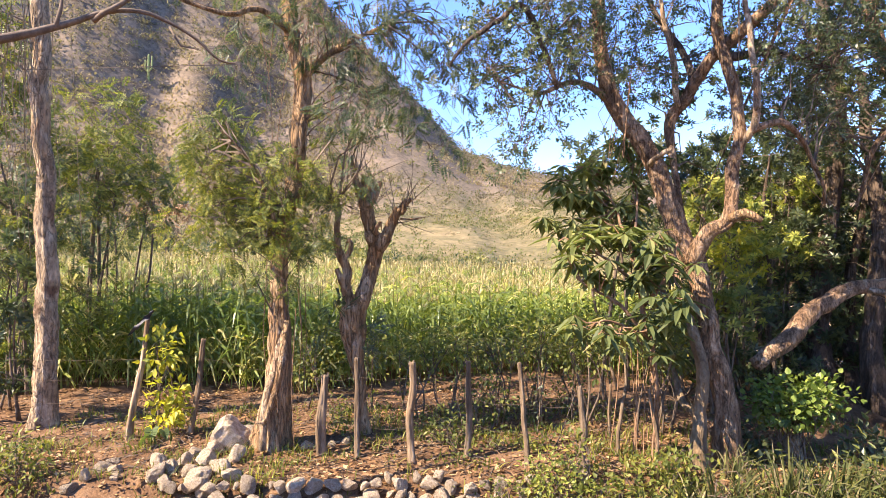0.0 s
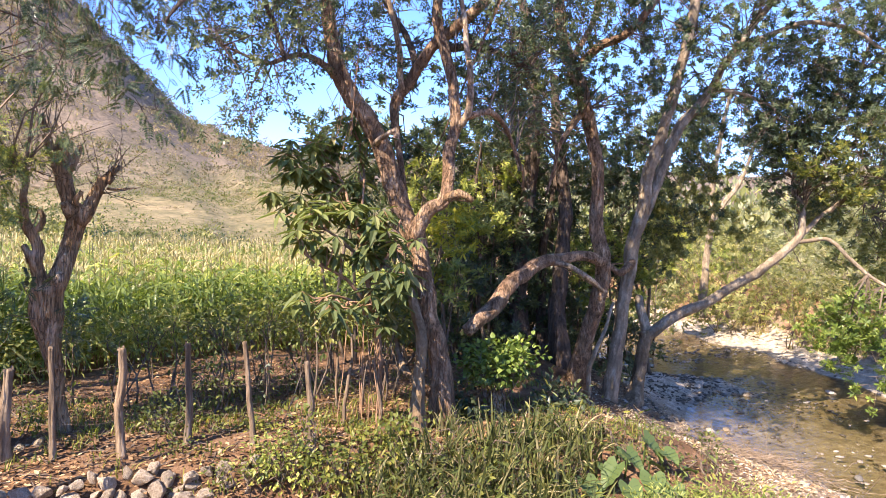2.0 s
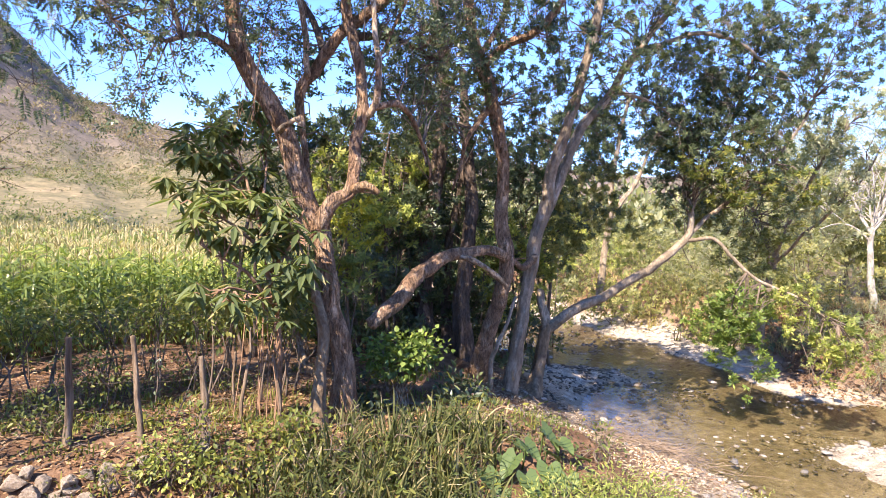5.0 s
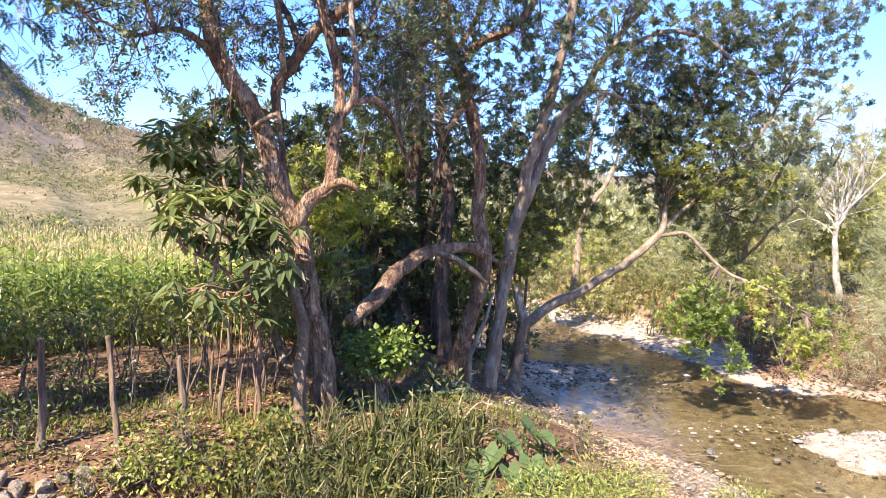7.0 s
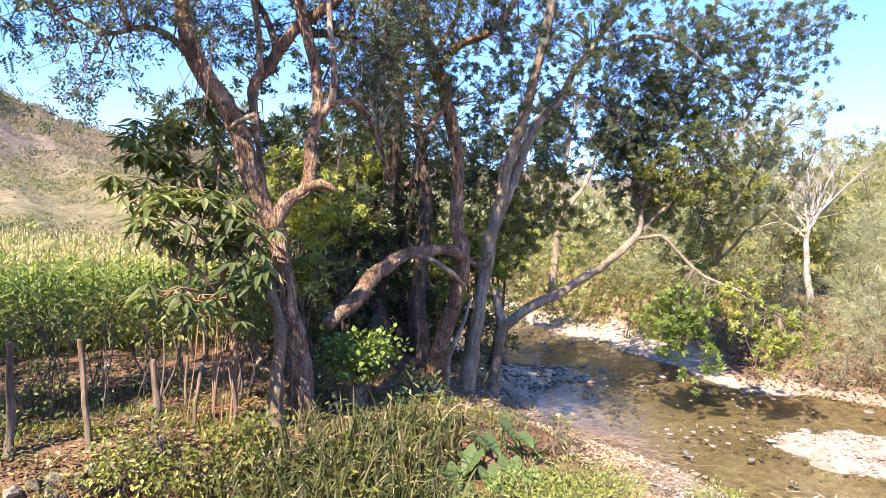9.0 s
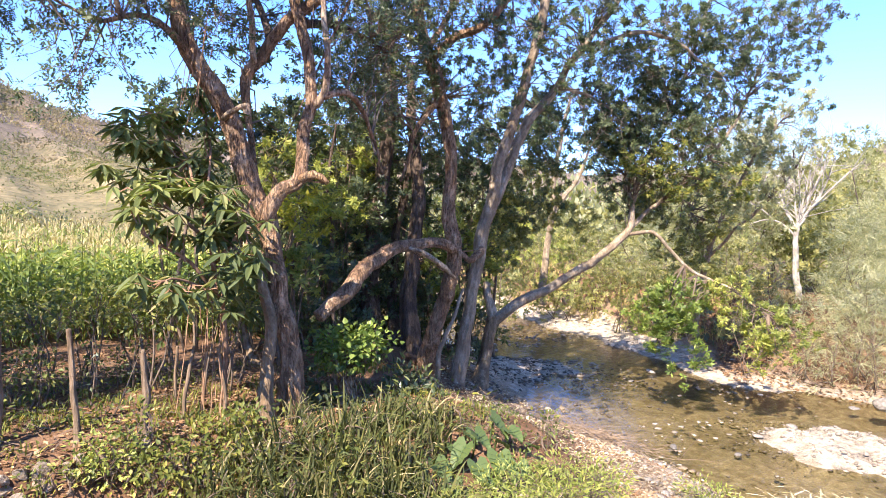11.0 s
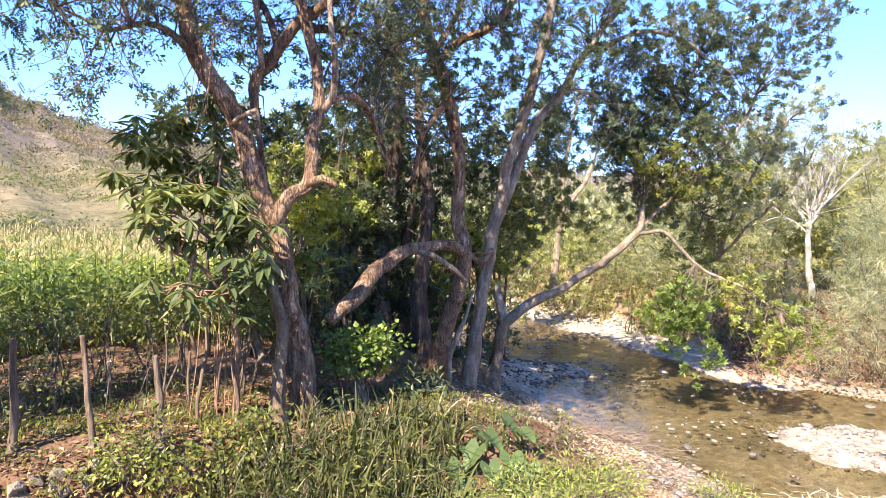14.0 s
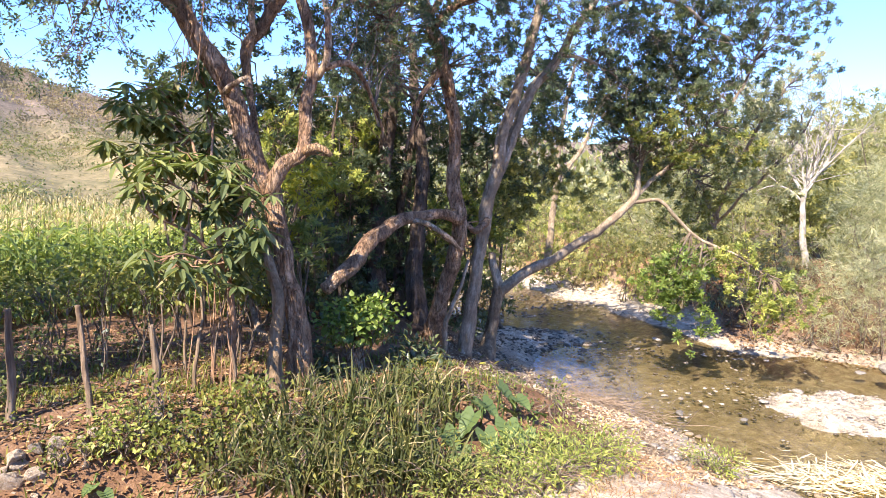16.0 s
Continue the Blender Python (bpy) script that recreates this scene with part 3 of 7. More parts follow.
def g(x, y):
    """Height of the ground."""
    x, y = np.asarray(x, float), np.asarray(y, float)
    r, az = np.hypot(x, y), np.degrees(np.arctan2(x, y))
    flat = np.where(y > 11, -0.027 * x * ramp(y, 11, 30) - 0.016 * (y - 11) * (1 - ramp(r, 60, 90)), 0.0)
    flat = flat + 0.05 * fbm(x * 0.7, y * 0.7, 4, 3)
    ditch = -0.75 * (1 - ramp(y, 7.3, 8.25)) * (1 - ramp(x, 1.2, 3.5)) - 0.35 * (1 - ramp(y, 5.5, 7.6)) * ramp(x, 1.2, 3.5)
    road = ramp(-y, -2.9, -0.8)
    z = (flat + ditch) * (1 - road) + 1.3 * road
    u, w = x - near_shore(y), x - far_shore(y)
    bank = ramp(u, -5.0, 0.4)
    bed = -1.47 + 0.10 * fbm(x * 0.9, y * 0.9, 3, 11)
    bx, by = x + 0.5 * fbm(x * 0.9, y * 0.9, 3, 51), y + 0.6 * fbm(x * 0.8, y * 0.8, 3, 53)
    bar = 0.30 * ramp(bx, 11.9, 13.1) * (1 - ramp(bx, 14.5, 15.6)) * (1 - ramp(by, 6.2, 7.6)) * (1 + 0.25 * fbm(x * 1.6, y * 1.6, 3, 54))
    bar = bar + (0.30 + 0.12 * fbm(x * 1.8, y * 1.8, 3, 52)) * np.exp(-((x - 12.3) / 2.3) ** 2 - ((y - 13.2) / 1.2) ** 2)
    bed = bed + bar
    z = z * (1 - bank) + (-1.45 + bar) * bank
    z = np.where(u > 0.2, bed * ramp(u, 0.2, 1.0) + z * (1 - ramp(u, 0.2, 1.0)), z)
    beach = ramp(w, -0.6, 3.0)
    z = z * (1 - beach) + beach * (-0.98 + 0.06 * fbm(x * 0.8, y * 0.8, 3, 5))
    over = ramp(w, 2.4, 4.6)
    z = z * (1 - over) + over * (0.45 + 0.2 * fbm(x * 0.25, y * 0.25, 3, 5))
    el = np.interp(az, RIDGE_AZ, RIDGE_EL)
    foot = ramp(r, 62, 150) * 8.5 * ramp(az, -14, -4) * (1 - ramp(az, 14, 30))
    hill = ramp(r, 110, 330) * (0.35 + 0.65 * ramp(r, 150, 330)) * 330 * np.tan(np.radians(el))
    wa = az + 2.2 * fbm(x * 0.03, y * 0.03, 3, 24)
    spur = (ramp(wa, -38, -29) * (1 - ramp(wa, -28.5, -23.5)) * 6 + ramp(wa, -22.5, -18.5) * (1 - ramp(wa, -18, -15)) * 8) * ramp(r, 165, 205) * (1 - ramp(r, 225, 290))
    rough = ramp(r, 90, 200) * (0.13 * np.minimum(hill, 90) + 1.0) * fbm(x * 0.017, y * 0.017, 5, 2)
    fine = ramp(r, 80, 150) * (1 - ramp(r, 345, 400)) * (1.6 * fbm(x * 0.07, y * 0.07, 4, 19))
    return z + fine + np.maximum(foot, 0) + np.maximum(spur, 0) + hill + rough * (1 - ramp(r, 300, 345)) - ramp(r, 345, 1200) * hill * 0.5


def gz(x, y):
    return float(g(x, y))


# ---- ground ----
def build_ground():
    az = np.concatenate([np.arange(-50, 90, 0.42), np.arange(90, 310, 4.0)])
    r = [0.02]
    while r[-1] < 4200:
        r.append(r[-1] * (1.4 if r[-1] < 2 else 1.026 if r[-1] < 400 else 1.12))
    r = np.array(r)
    A, R = np.meshgrid(np.radians(az), r)
    x, y = R * np.sin(A) - 0.4, R * np.cos(A) - 0.7
    z = g(x, y)
    near = (R < 30) * 1.0
    z = z + near * 0.018 * fbm(x * 6, y * 6, 3, 21)
    verts = np.stack([x, y, z], -1).reshape(-1, 3)
    n, k = len(az), len(r)
    i, j = np.meshgrid(np.arange(k - 1), np.arange(n), indexing="ij")
    f = np.stack([i * n + j, (i + 1) * n + j, (i + 1) * n + (j + 1) % n, i * n + (j + 1) % n], -1).reshape(-1, 4)[:, ::-1]
    me = mesh_of("ground", verts, f, ground_material(), True)
    X, Y = verts[:, 0], verts[:, 1]
    rr, aa = np.hypot(X, Y), np.degrees(np.arctan2(X, Y))
    u, w = X - near_shore(Y), X - far_shore(Y)
    zone = np.zeros((len(verts), 4), np.float32)
    zone[:, 0] = ramp(u + 0.5 * fbm(X * 1.5, Y * 1.5, 3, 4), -3.4, -1.6) * (1 - ramp(w + 0.6 * fbm(X, Y, 3, 6) - 1.2 * ramp(Y, 10.5, 13), 0.9, 2.2))
    zone[:, 0] *= 1 - 0.85 * ramp(Y + 0.4 * fbm(X * 1.5, Y * 1.5, 3, 14), 6.3, 7.3) * (1 - ramp(Y, 10.5, 12)) * (1 - ramp(u, -1.3, -0.7))
    zone[:, 0] = np.maximum(zone[:, 0], 0.85 * ramp(X + 0.6 * fbm(X, Y, 3, 9), 3.9, 5.0) * (1 - ramp(Y + 0.5 * fbm(X * 1.3, Y * 1.3, 3, 10), 5.2, 6.2)) * ramp(Y, 2.6, 3.2))
    zone[:, 1] = np.maximum(ramp(rr, 55, 75), ramp(w, 6, 10) * 0.6) * (rr < 5000)
    zone[:, 2] = ramp(rr + 30 * fbm(X * 0.02, Y * 0.02, 3, 8), 120, 210) * (1 - 0.75 * ramp(aa, -6, 2) * (1 - ramp(aa, 12, 18)) * (1 - ramp(rr, 170, 260)))
    zone[:, 3] = 1
    at = me.color_attributes.new("zone", "FLOAT_COLOR", "POINT")
    at.data.foreach_set("color", zone.ravel())
    tagged(new("ground", me), "reddish earth with litter, river gravel and dry hillsides", "ground", kind="structure")


build_ground()


def build_water():
    ys = np.concatenate([np.arange(-40, 0, 2.0), np.arange(0, 30, 0.5), np.arange(30, 60, 2.0)])
    ts = np.linspace(0, 1, 40)
    Y, T = np.meshgrid(ys, ts, indexing="ij")
    a, b = near_shore(Y) - 0.9, far_shore(Y) + 1.2
    X = a + (b - a) * T
    v = np.stack([X, Y, np.full_like(X, WATER)], -1).reshape(-1, 3)
    i, j = np.meshgrid(np.arange(len(ys) - 1), np.arange(39), indexing="ij")
    f = np.stack([i * 40 + j, i * 40 + j + 1, (i + 1) * 40 + j + 1, (i + 1) * 40 + j], -1).reshape(-1, 4)
    tagged(new("water", mesh_of("water", v, f, water_material(), True)), "shallow clear brown river water over pebbles", "river", kind="structure")


build_water()


# ---- big tree by the fence ----
def build_main_tree():
    rng = np.random.default_rng(1)
    base = (3.70, 8.53, -0.05)
    limbs = [("trunk", [base, (3.63, 8.49, 0.74), (3.49, 8.55, 1.53), (3.38, 8.65, 2.23), (3.28, 8.74, 2.81)], (0.27, 0.2, 0.175, 0.185, 0.21)),
        ("limb", [(3.30, 8.73, 2.65), (3.05, 8.87, 3.31), (2.90, 8.97, 3.83), (2.61, 9.11, 4.46), (2.33, 9.19, 4.97), (2.21, 9.32, 5.60), (2.17, 9.43, 6.54), (2.01, 9.67, 7.74)], (0.2, 0.2, 0.17, 0.18, 0.14, 0.12, 0.1, 0.06))]
    limbs += [("limb", [(3.28, 8.68, 2.65), (3.42, 8.47, 3.02), (3.61, 8.34, 3.21), (3.69, 8.41, 3.79), (3.79, 8.48, 4.38), (3.69, 8.63, 5.21), (3.65, 8.75, 5.93), (3.68, 8.85, 7.05)], (0.16, 0.125, 0.115, 0.1, 0.105, 0.1, 0.09, 0.06)),
        ("limb", [(3.26, 8.91, 2.92), (3.23, 9.13, 3.57), (3.19, 9.25, 4.26), (3.20, 9.25, 4.62), (3.44, 9.16, 5.02), (3.74, 8.93, 5.45), (4.14, 8.54, 5.87), (4.57, 8.21, 6.47)], (0.06, 0.06, 0.08, 0.115, 0.12, 0.115, 0.1, 0.07), BARK_BROWN)]
    limbs += [("limb", [(2.42, 9.16, 4.68), (2.04, 8.94, 4.96), (1.67, 8.81, 5.03), (1.34, 8.66, 4.87), (1.10, 8.60, 4.88), (0.72, 8.53, 4.96)], (0.09, 0.07, 0.055, 0.045, 0.03, 0.015)),
        ("limb", [(3.25, 9.17, 4.78), (3.15, 9.05, 5.18), (3.02, 8.99, 5.57), (2.94, 9.01, 6.33)], (0.06, 0.06, 0.05, 0.035), BARK_PALE),
        ("limb", [(3.44, 9.16, 5.04), (3.41, 9.38, 5.48), (3.20, 9.67, 6.01), (2.98, 9.84, 6.60)], (0.08, 0.07, 0.06, 0.04), BARK_DARK)]
    limbs += [("limb", [(3.79, 8.48, 4.15), (3.90, 8.32, 4.33), (3.87, 8.22, 4.85), (3.79, 8.26, 5.52), (3.71, 8.30, 6.40)], (0.075, 0.065, 0.055, 0.05, 0.035), BARK_PALE),
        ("limb", [(3.88, 8.33, 4.30), (4.20, 8.29, 4.41), (4.52, 8.46, 4.29), (4.83, 8.63, 3.89), (5.04, 8.74, 3.40)], (0.07, 0.06, 0.045, 0.035, 0.02)),
        ("limb", [(3.73, 8.94, 5.39), (4.33, 8.89, 5.42), (4.87, 8.84, 5.37), (5.20, 8.88, 5.22)], (0.09, 0.07, 0.05, 0.03), BARK_DARK),
        ("stub", [(2.76, 8.86, 3.94), (2.83, 8.63, 4.01), (2.90, 8.45, 4.08)], (0.06, 0.05, 0.045), BARK_PALE)]
    limbs += [("stub", [(3.59, 8.35, 3.18), (3.76, 8.22, 3.27), (3.90, 8.10, 3.16)], (0.1, 0.085, 0.055), BARK_ORANGE),
        ("limb", [(1.49, 8.67, 4.89), (1.13, 8.53, 5.87), (0.76, 8.37, 5.66), (0.39, 8.19, 5.39), (0.08, 8.10, 5.05)], (0.04, 0.06, 0.055, 0.045, 0.02), BARK_DARK)]
    limbs = [(nm, pts, tuple(0.8 * q for q in radii), *own) for nm, pts, radii, *own in limbs]
    t, bones = tree_of("big_tree", "large rough brown-barked tree with forked twisting limbs beside the fence", "tree", base, limbs, BARK_BROWN)
    # pinnate foliage, thin towards the field, thicker overhead
    blobs = [((1.31, 8.70, 5.12), (0.9, 0.8, 0.75)), ((0.87, 8.76, 5.65), (0.7, 0.8, 0.5)), ((1.70, 8.84, 5.83), (0.8, 0.9, 0.6)), ((2.35, 9.31, 5.82), (0.7, 0.9, 0.7)),
             ((1.15, 8.62, 4.36), (0.55, 0.6, 0.4)), ((3.33, 9.52, 5.83), (0.9, 0.9, 0.6)),
             ((4.88, 8.38, 5.72), (1.0, 0.9, 0.7)), ((4.67, 9.17, 5.20), (0.9, 0.8, 0.7)), 
             ((3.85, 9.11, 6.78), (1.4, 1.0, 0.5)), ((4.84, 9.08, 4.69), (0.6, 0.7, 0.5)), ((3.01, 9.83, 5.36), (0.5, 0.6, 0.5))]
    crown_parts(t, base, blobs, PINNATE, LEAF_PINNATE, rng, 0.125, 62, 22, 0.3, bones, droop=0.15, spray=True)
    crown_parts(t, base, [((3.66, 10.1, 5.4), (0.5, 0.5, 0.45)), ((4.0, 10.2, 4.7), (0.5, 0.5, 0.4)), ((4.7, 9.9, 5.4), (0.5, 0.5, 0.45)), ((3.5, 10.0, 4.2), (0.4, 0.4, 0.35)), ((4.24, 10.3, 3.96), (0.5, 0.4, 0.35)), ((5.13, 10.1, 4.5), (0.5, 0.5, 0.4)), ((3.28, 10.2, 5.05), (0.3, 0.4, 0.3))],
                ROSETTE, LEAF_DARK, rng, 0.14, 55, 11, 0.3, bones, name="back_crown", droop=0.2, spray=True)
    # head of the tree above the view, added to shade limbs, pool and shore
    crown_parts(t, base, [((0.3, 8.3, 7.3), (1.1, 1.0, 0.55)), ((1.4, 7.7, 7.6), (1.1, 1.0, 0.6)), ((2.5, 8.6, 7.9), (1.2, 1.2, 0.7)), ((4.2, 8.3, 7.8), (1.3, 1.2, 0.7)), ((5.5, 8.7, 7.7), (1.0, 1.1, 0.6)), ((3.3, 7.2, 8.0), (1.0, 0.8, 0.6)), ((0.3, 6.1, 7.6), (0.9, 0.6, 0.5)), ((0.9, 6.9, 7.8), (0.8, 0.6, 0.5))],
                ROSETTE, LEAF_PINNATE, rng, 0.3, 26, 8, 0.3, bones, name="upper_crown", droop=0.1)


build_main_tree()


# ---- trunks and crowns in the thicket by the river ----
def build_thicket():
    rng = np.random.default_rng(2)
    # tree with the arching, broken limb
    base = (7.52, 10.82, -0.35)
    limbs = [("trunk", [base, (7.35, 10.40, 0.51), (7.40, 10.12, 1.30), (7.44, 9.97, 2.06), (7.36, 10.03, 2.90), (7.36, 10.03, 3.84), (7.22, 10.13, 4.61), (7.02, 10.27, 5.48), (6.81, 10.41, 6.18), (6.70, 10.61, 7.23), (6.50, 10.84, 8.87)], (0.24, 0.17, 0.15, 0.16, 0.13, 0.13, 0.14, 0.12, 0.11, 0.09, 0.06)),
        ("arching_limb", [(7.39, 9.88, 2.17), (6.84, 9.79, 2.30), (6.30, 9.67, 2.24), (5.75, 9.54, 2.12), (5.24, 9.38, 1.89), (4.79, 9.17, 1.54), (4.26, 8.99, 1.24)], (0.11, 0.1, 0.11, 0.13, 0.14, 0.14, 0.11), BARK_BROWN)]
    limbs += [("limb", [(6.17, 9.64, 2.21), (6.40, 9.36, 2.11), (6.66, 9.30, 1.94), (7.08, 9.36, 1.69)], (0.06, 0.05, 0.05, 0.03), BARK_PALE),
        ("limb", [(6.98, 10.30, 5.68), (7.10, 9.85, 5.97), (7.37, 9.39, 6.17), (7.59, 9.09, 6.52), (7.86, 8.71, 7.20)], (0.1, 0.09, 0.08, 0.07, 0.05)),
        ("limb", [(6.92, 10.34, 5.88), (7.34, 10.42, 6.50), (7.61, 10.47, 7.20), (7.78, 10.59, 8.34)], (0.07, 0.06, 0.05, 0.03)),
        ("limb", [(7.17, 10.17, 4.97), (6.75, 10.09, 4.60), (6.46, 10.04, 4.27), (6.25, 10.06, 3.36)], (0.06, 0.05, 0.04, 0.025))]
    t, bones = tree_of("river_tree", "brown tree with a thick arching broken limb", "tree", base, limbs, BARK_BROWN)
    # first blob is out of view, added to shade the thicket and pool
    crown_parts(t, base, [((7.17, 10.29, 8.17), (2.0, 1.5, 0.8)), ((6.32, 10.37, 6.08), (1.2, 1.0, 0.9)), ((7.50, 9.55, 5.65), (0.9, 0.9, 0.8)), ((6.01, 11.01, 5.64), (0.9, 0.9, 0.9)), 
                          ((6.68, 10.85, 4.78), (0.9, 0.7, 0.6)), ((6.62, 12.05, 4.89), (0.9, 0.6, 0.7)), ((8.20, 11.27, 4.66), (0.9, 0.6, 0.7)), ((7.54, 9.51, 6.64), (0.9, 0.9, 0.6)), ((8.29, 9.53, 5.78), (0.5, 0.5, 0.4)), ((8.16, 9.7, 4.84), (0.5, 0.5, 0.5)), ((6.22, 10.2, 6.03), (0.5, 0.5, 0.5)), ((6.0, 10.6, 5.1), (0.5, 0.5, 0.4))], ROSETTE, LEAF_DARK, rng, 0.13, 58, 15, 0.32, bones, droop=0.2, spray=True)
    # pale leaning pair of trunks
    base = (8.15, 10.67, -0.70)
    limbs = [("trunk", [base, (8.20, 10.52, 0.31), (8.32, 10.42, 1.57), (8.42, 10.34, 2.65), (8.63, 10.16, 4.00), (8.83, 9.86, 5.27), (8.96, 9.60, 6.44), (9.07, 9.50, 7.30), (9.31, 9.26, 8.77)], (0.17, 0.14, 0.135, 0.13, 0.115, 0.11, 0.1, 0.09, 0.06)),
        ("limb", [(8.41, 10.35, 2.48), (8.89, 10.34, 3.63), (9.34, 10.20, 4.75), (9.87, 9.97, 5.49), (10.23, 9.74, 6.31), (10.77, 9.44, 7.22), (11.32, 8.93, 8.13)], (0.1, 0.1, 0.11, 0.09, 0.08, 0.06, 0.04), BARK_ASH),
        ("limb", [(8.35, 10.27, 2.15), (7.91, 10.11, 1.94), (7.64, 10.07, 2.11)], (0.08, 0.08, 0.05), BARK_BROWN)]
    limbs += [("limb", [(9.87, 9.97, 5.49), (10.37, 9.89, 5.49), (11.07, 9.72, 5.33), (11.54, 9.47, 4.88)], (0.05, 0.04, 0.03, 0.02)),
        ("limb", [(10.23, 9.74, 6.31), (11.32, 9.41, 6.74), (12.50, 8.85, 6.62), (13.27, 8.22, 5.93)], (0.06, 0.05, 0.04, 0.02)),
        ("stem", [(7.48, 10.42, -0.50), (7.40, 10.12, 0.34), (7.63, 10.08, 0.97), (7.84, 10.17, 1.39)], (0.06, 0.05, 0.04, 0.03))]
    t, bones = tree_of("leaning_tree", "grey-barked leaning tree with two trunks", "tree", base, limbs, BARK_ASH)
    # the topmost blob, unseen, is there to darken pool and thicket by its shadow
    crown_parts(t, base, [((9.52, 9.75, 8.57), (2.0, 1.6, 0.8)), ((10.18, 9.80, 6.72), (1.0, 1.0, 0.9)), ((10.54, 10.15, 4.58), (0.7, 0.7, 0.7)), ((10.90, 9.75, 5.66), (0.9, 0.9, 0.8)), ((9.26, 10.68, 6.71), (0.7, 0.8, 0.9)),
                          ((9.31, 11.17, 5.14), (0.7, 0.6, 0.7)), ((10.32, 11.07, 4.75), (0.7, 0.6, 0.8)), ((10.31, 11.08, 3.62), (0.8, 0.7, 0.9)), ((9.08, 9.49, 6.4), (0.6, 0.6, 0.5)), ((9.41, 9.2, 5.7), (0.5, 0.5, 0.5)), ((10.04, 9.22, 6.7), (0.6, 0.6, 0.5)), ((10.62, 9.32, 5.1), (0.5, 0.5, 0.5))], ROSETTE, LEAF_DARK, rng, 0.13, 60, 15, 0.32, bones, droop=0.2, spray=True)
    crown_parts(t, base, [((9.87, 11.47, 2.70), (0.5, 0.5, 0.6)), ((10.67, 11.42, 3.05), (0.55, 0.5, 0.5)), ((11.29, 11.53, 3.68), (0.5, 0.5, 0.5)), ((10.54, 11.69, 1.98), (0.35, 0.4, 0.35)), ((11.77, 11.02, 2.90), (0.5, 0.5, 0.4))],
                ROSETTE, LEAF_OLIVE, rng, 0.14, 170, 13, 0.24, bones, name="lower_crown", droop=0.3, spray=True)
    # dense crown that hangs out over the river
    base = (9.00, 11.01, -0.95)
    limbs = [("trunk", [base, (9.36, 11.25, -0.30), (9.42, 11.20, 0.21), (9.45, 11.17, 0.61)], (0.2, 0.15, 0.14, 0.14), BARK_GREY),
        ("stub", [(9.47, 11.16, 0.53), (9.48, 11.28, 0.95), (9.48, 11.41, 1.34)], (0.12, 0.1, 0.08)),
        ("limb", [(9.47, 11.16, 0.51), (10.03, 10.79, 0.99), (10.73, 10.38, 1.47), (11.47, 10.01, 2.01), (11.98, 9.71, 2.56), (12.12, 9.70, 3.14), (12.19, 9.93, 3.84), (12.47, 9.90, 4.89)], (0.13, 0.12, 0.11, 0.1, 0.09, 0.07, 0.05, 0.03))]
    limbs += [("limb", [(11.98, 9.71, 2.56), (12.45, 9.27, 2.59), (12.78, 8.97, 2.17), (13.14, 8.61, 1.73), (13.63, 8.01, 1.43), (14.05, 7.45, 0.99)], (0.05, 0.045, 0.04, 0.035, 0.025, 0.012)),
        ("limb", [(12.00, 9.69, 2.63), (12.96, 9.25, 3.49), (13.79, 8.72, 4.55), (14.28, 8.28, 5.96)], (0.06, 0.05, 0.04, 0.03)),
        ("limb", [(12.12, 9.70, 3.14), (12.73, 9.89, 4.14), (13.39, 9.68, 5.49), (13.71, 9.39, 6.93), (13.93, 9.06, 8.57)], (0.06, 0.06, 0.05, 0.04, 0.03))]
    t, bones = tree_of("overhanging_tree", "grey-barked tree leaning far out over the river", "tree", base, limbs, BARK_ASH)
    crown_parts(t, base, [((12.73, 9.89, 4.14), (0.9, 1.0, 0.9)), ((13.57, 9.23, 5.86), (1.2, 1.0, 1.0)), ((12.61, 10.05, 5.56), (0.9, 0.9, 0.8)), ((14.08, 8.63, 6.99), (1.3, 1.2, 0.9)), ((14.52, 7.84, 7.17), (0.8, 1.0, 0.8)),
                          ((12.47, 9.58, 7.12), (1.2, 1.2, 0.9)), ((14.74, 7.87, 5.85), (0.55, 0.7, 0.6)), ((12.18, 10.26, 4.11), (0.6, 0.7, 0.6)), ((12.59, 9.07, 4.65), (1.1, 0.8, 0.7)), ((11.69, 10.22, 4.96), (0.8, 0.8, 0.7)), ((13.13, 8.63, 5.23), (0.9, 0.8, 0.7)), ((12.86, 9.03, 3.49), (0.8, 0.7, 0.5)), ((12.22, 9.56, 5.09), (0.9, 0.8, 0.7)),
                          ((14.47, 7.51, 7.1), (0.7, 0.7, 0.5)), ((14.44, 7.56, 6.26), (0.6, 0.6, 0.35)), ((13.99, 7.99, 6.01), (0.6, 0.6, 0.45)), ((13.57, 7.7, 6.96), (0.8, 0.7, 0.5)), ((11.06, 8.78, 6.6), (0.6, 0.6, 0.5)), ((10.4, 9.1, 6.9), (0.6, 0.6, 0.5)), ((11.9, 8.6, 7.0), (0.6, 0.6, 0.5)), ((11.5, 9.19, 5.56), (0.6, 0.6, 0.5)), ((11.47, 9.54, 4.52), (0.6, 0.6, 0.6))],
                ROSETTE, LEAF_DARK, rng, 0.13, 46, 15, 0.34, bones, twig_r=0.02, droop=0.2, spray=True)
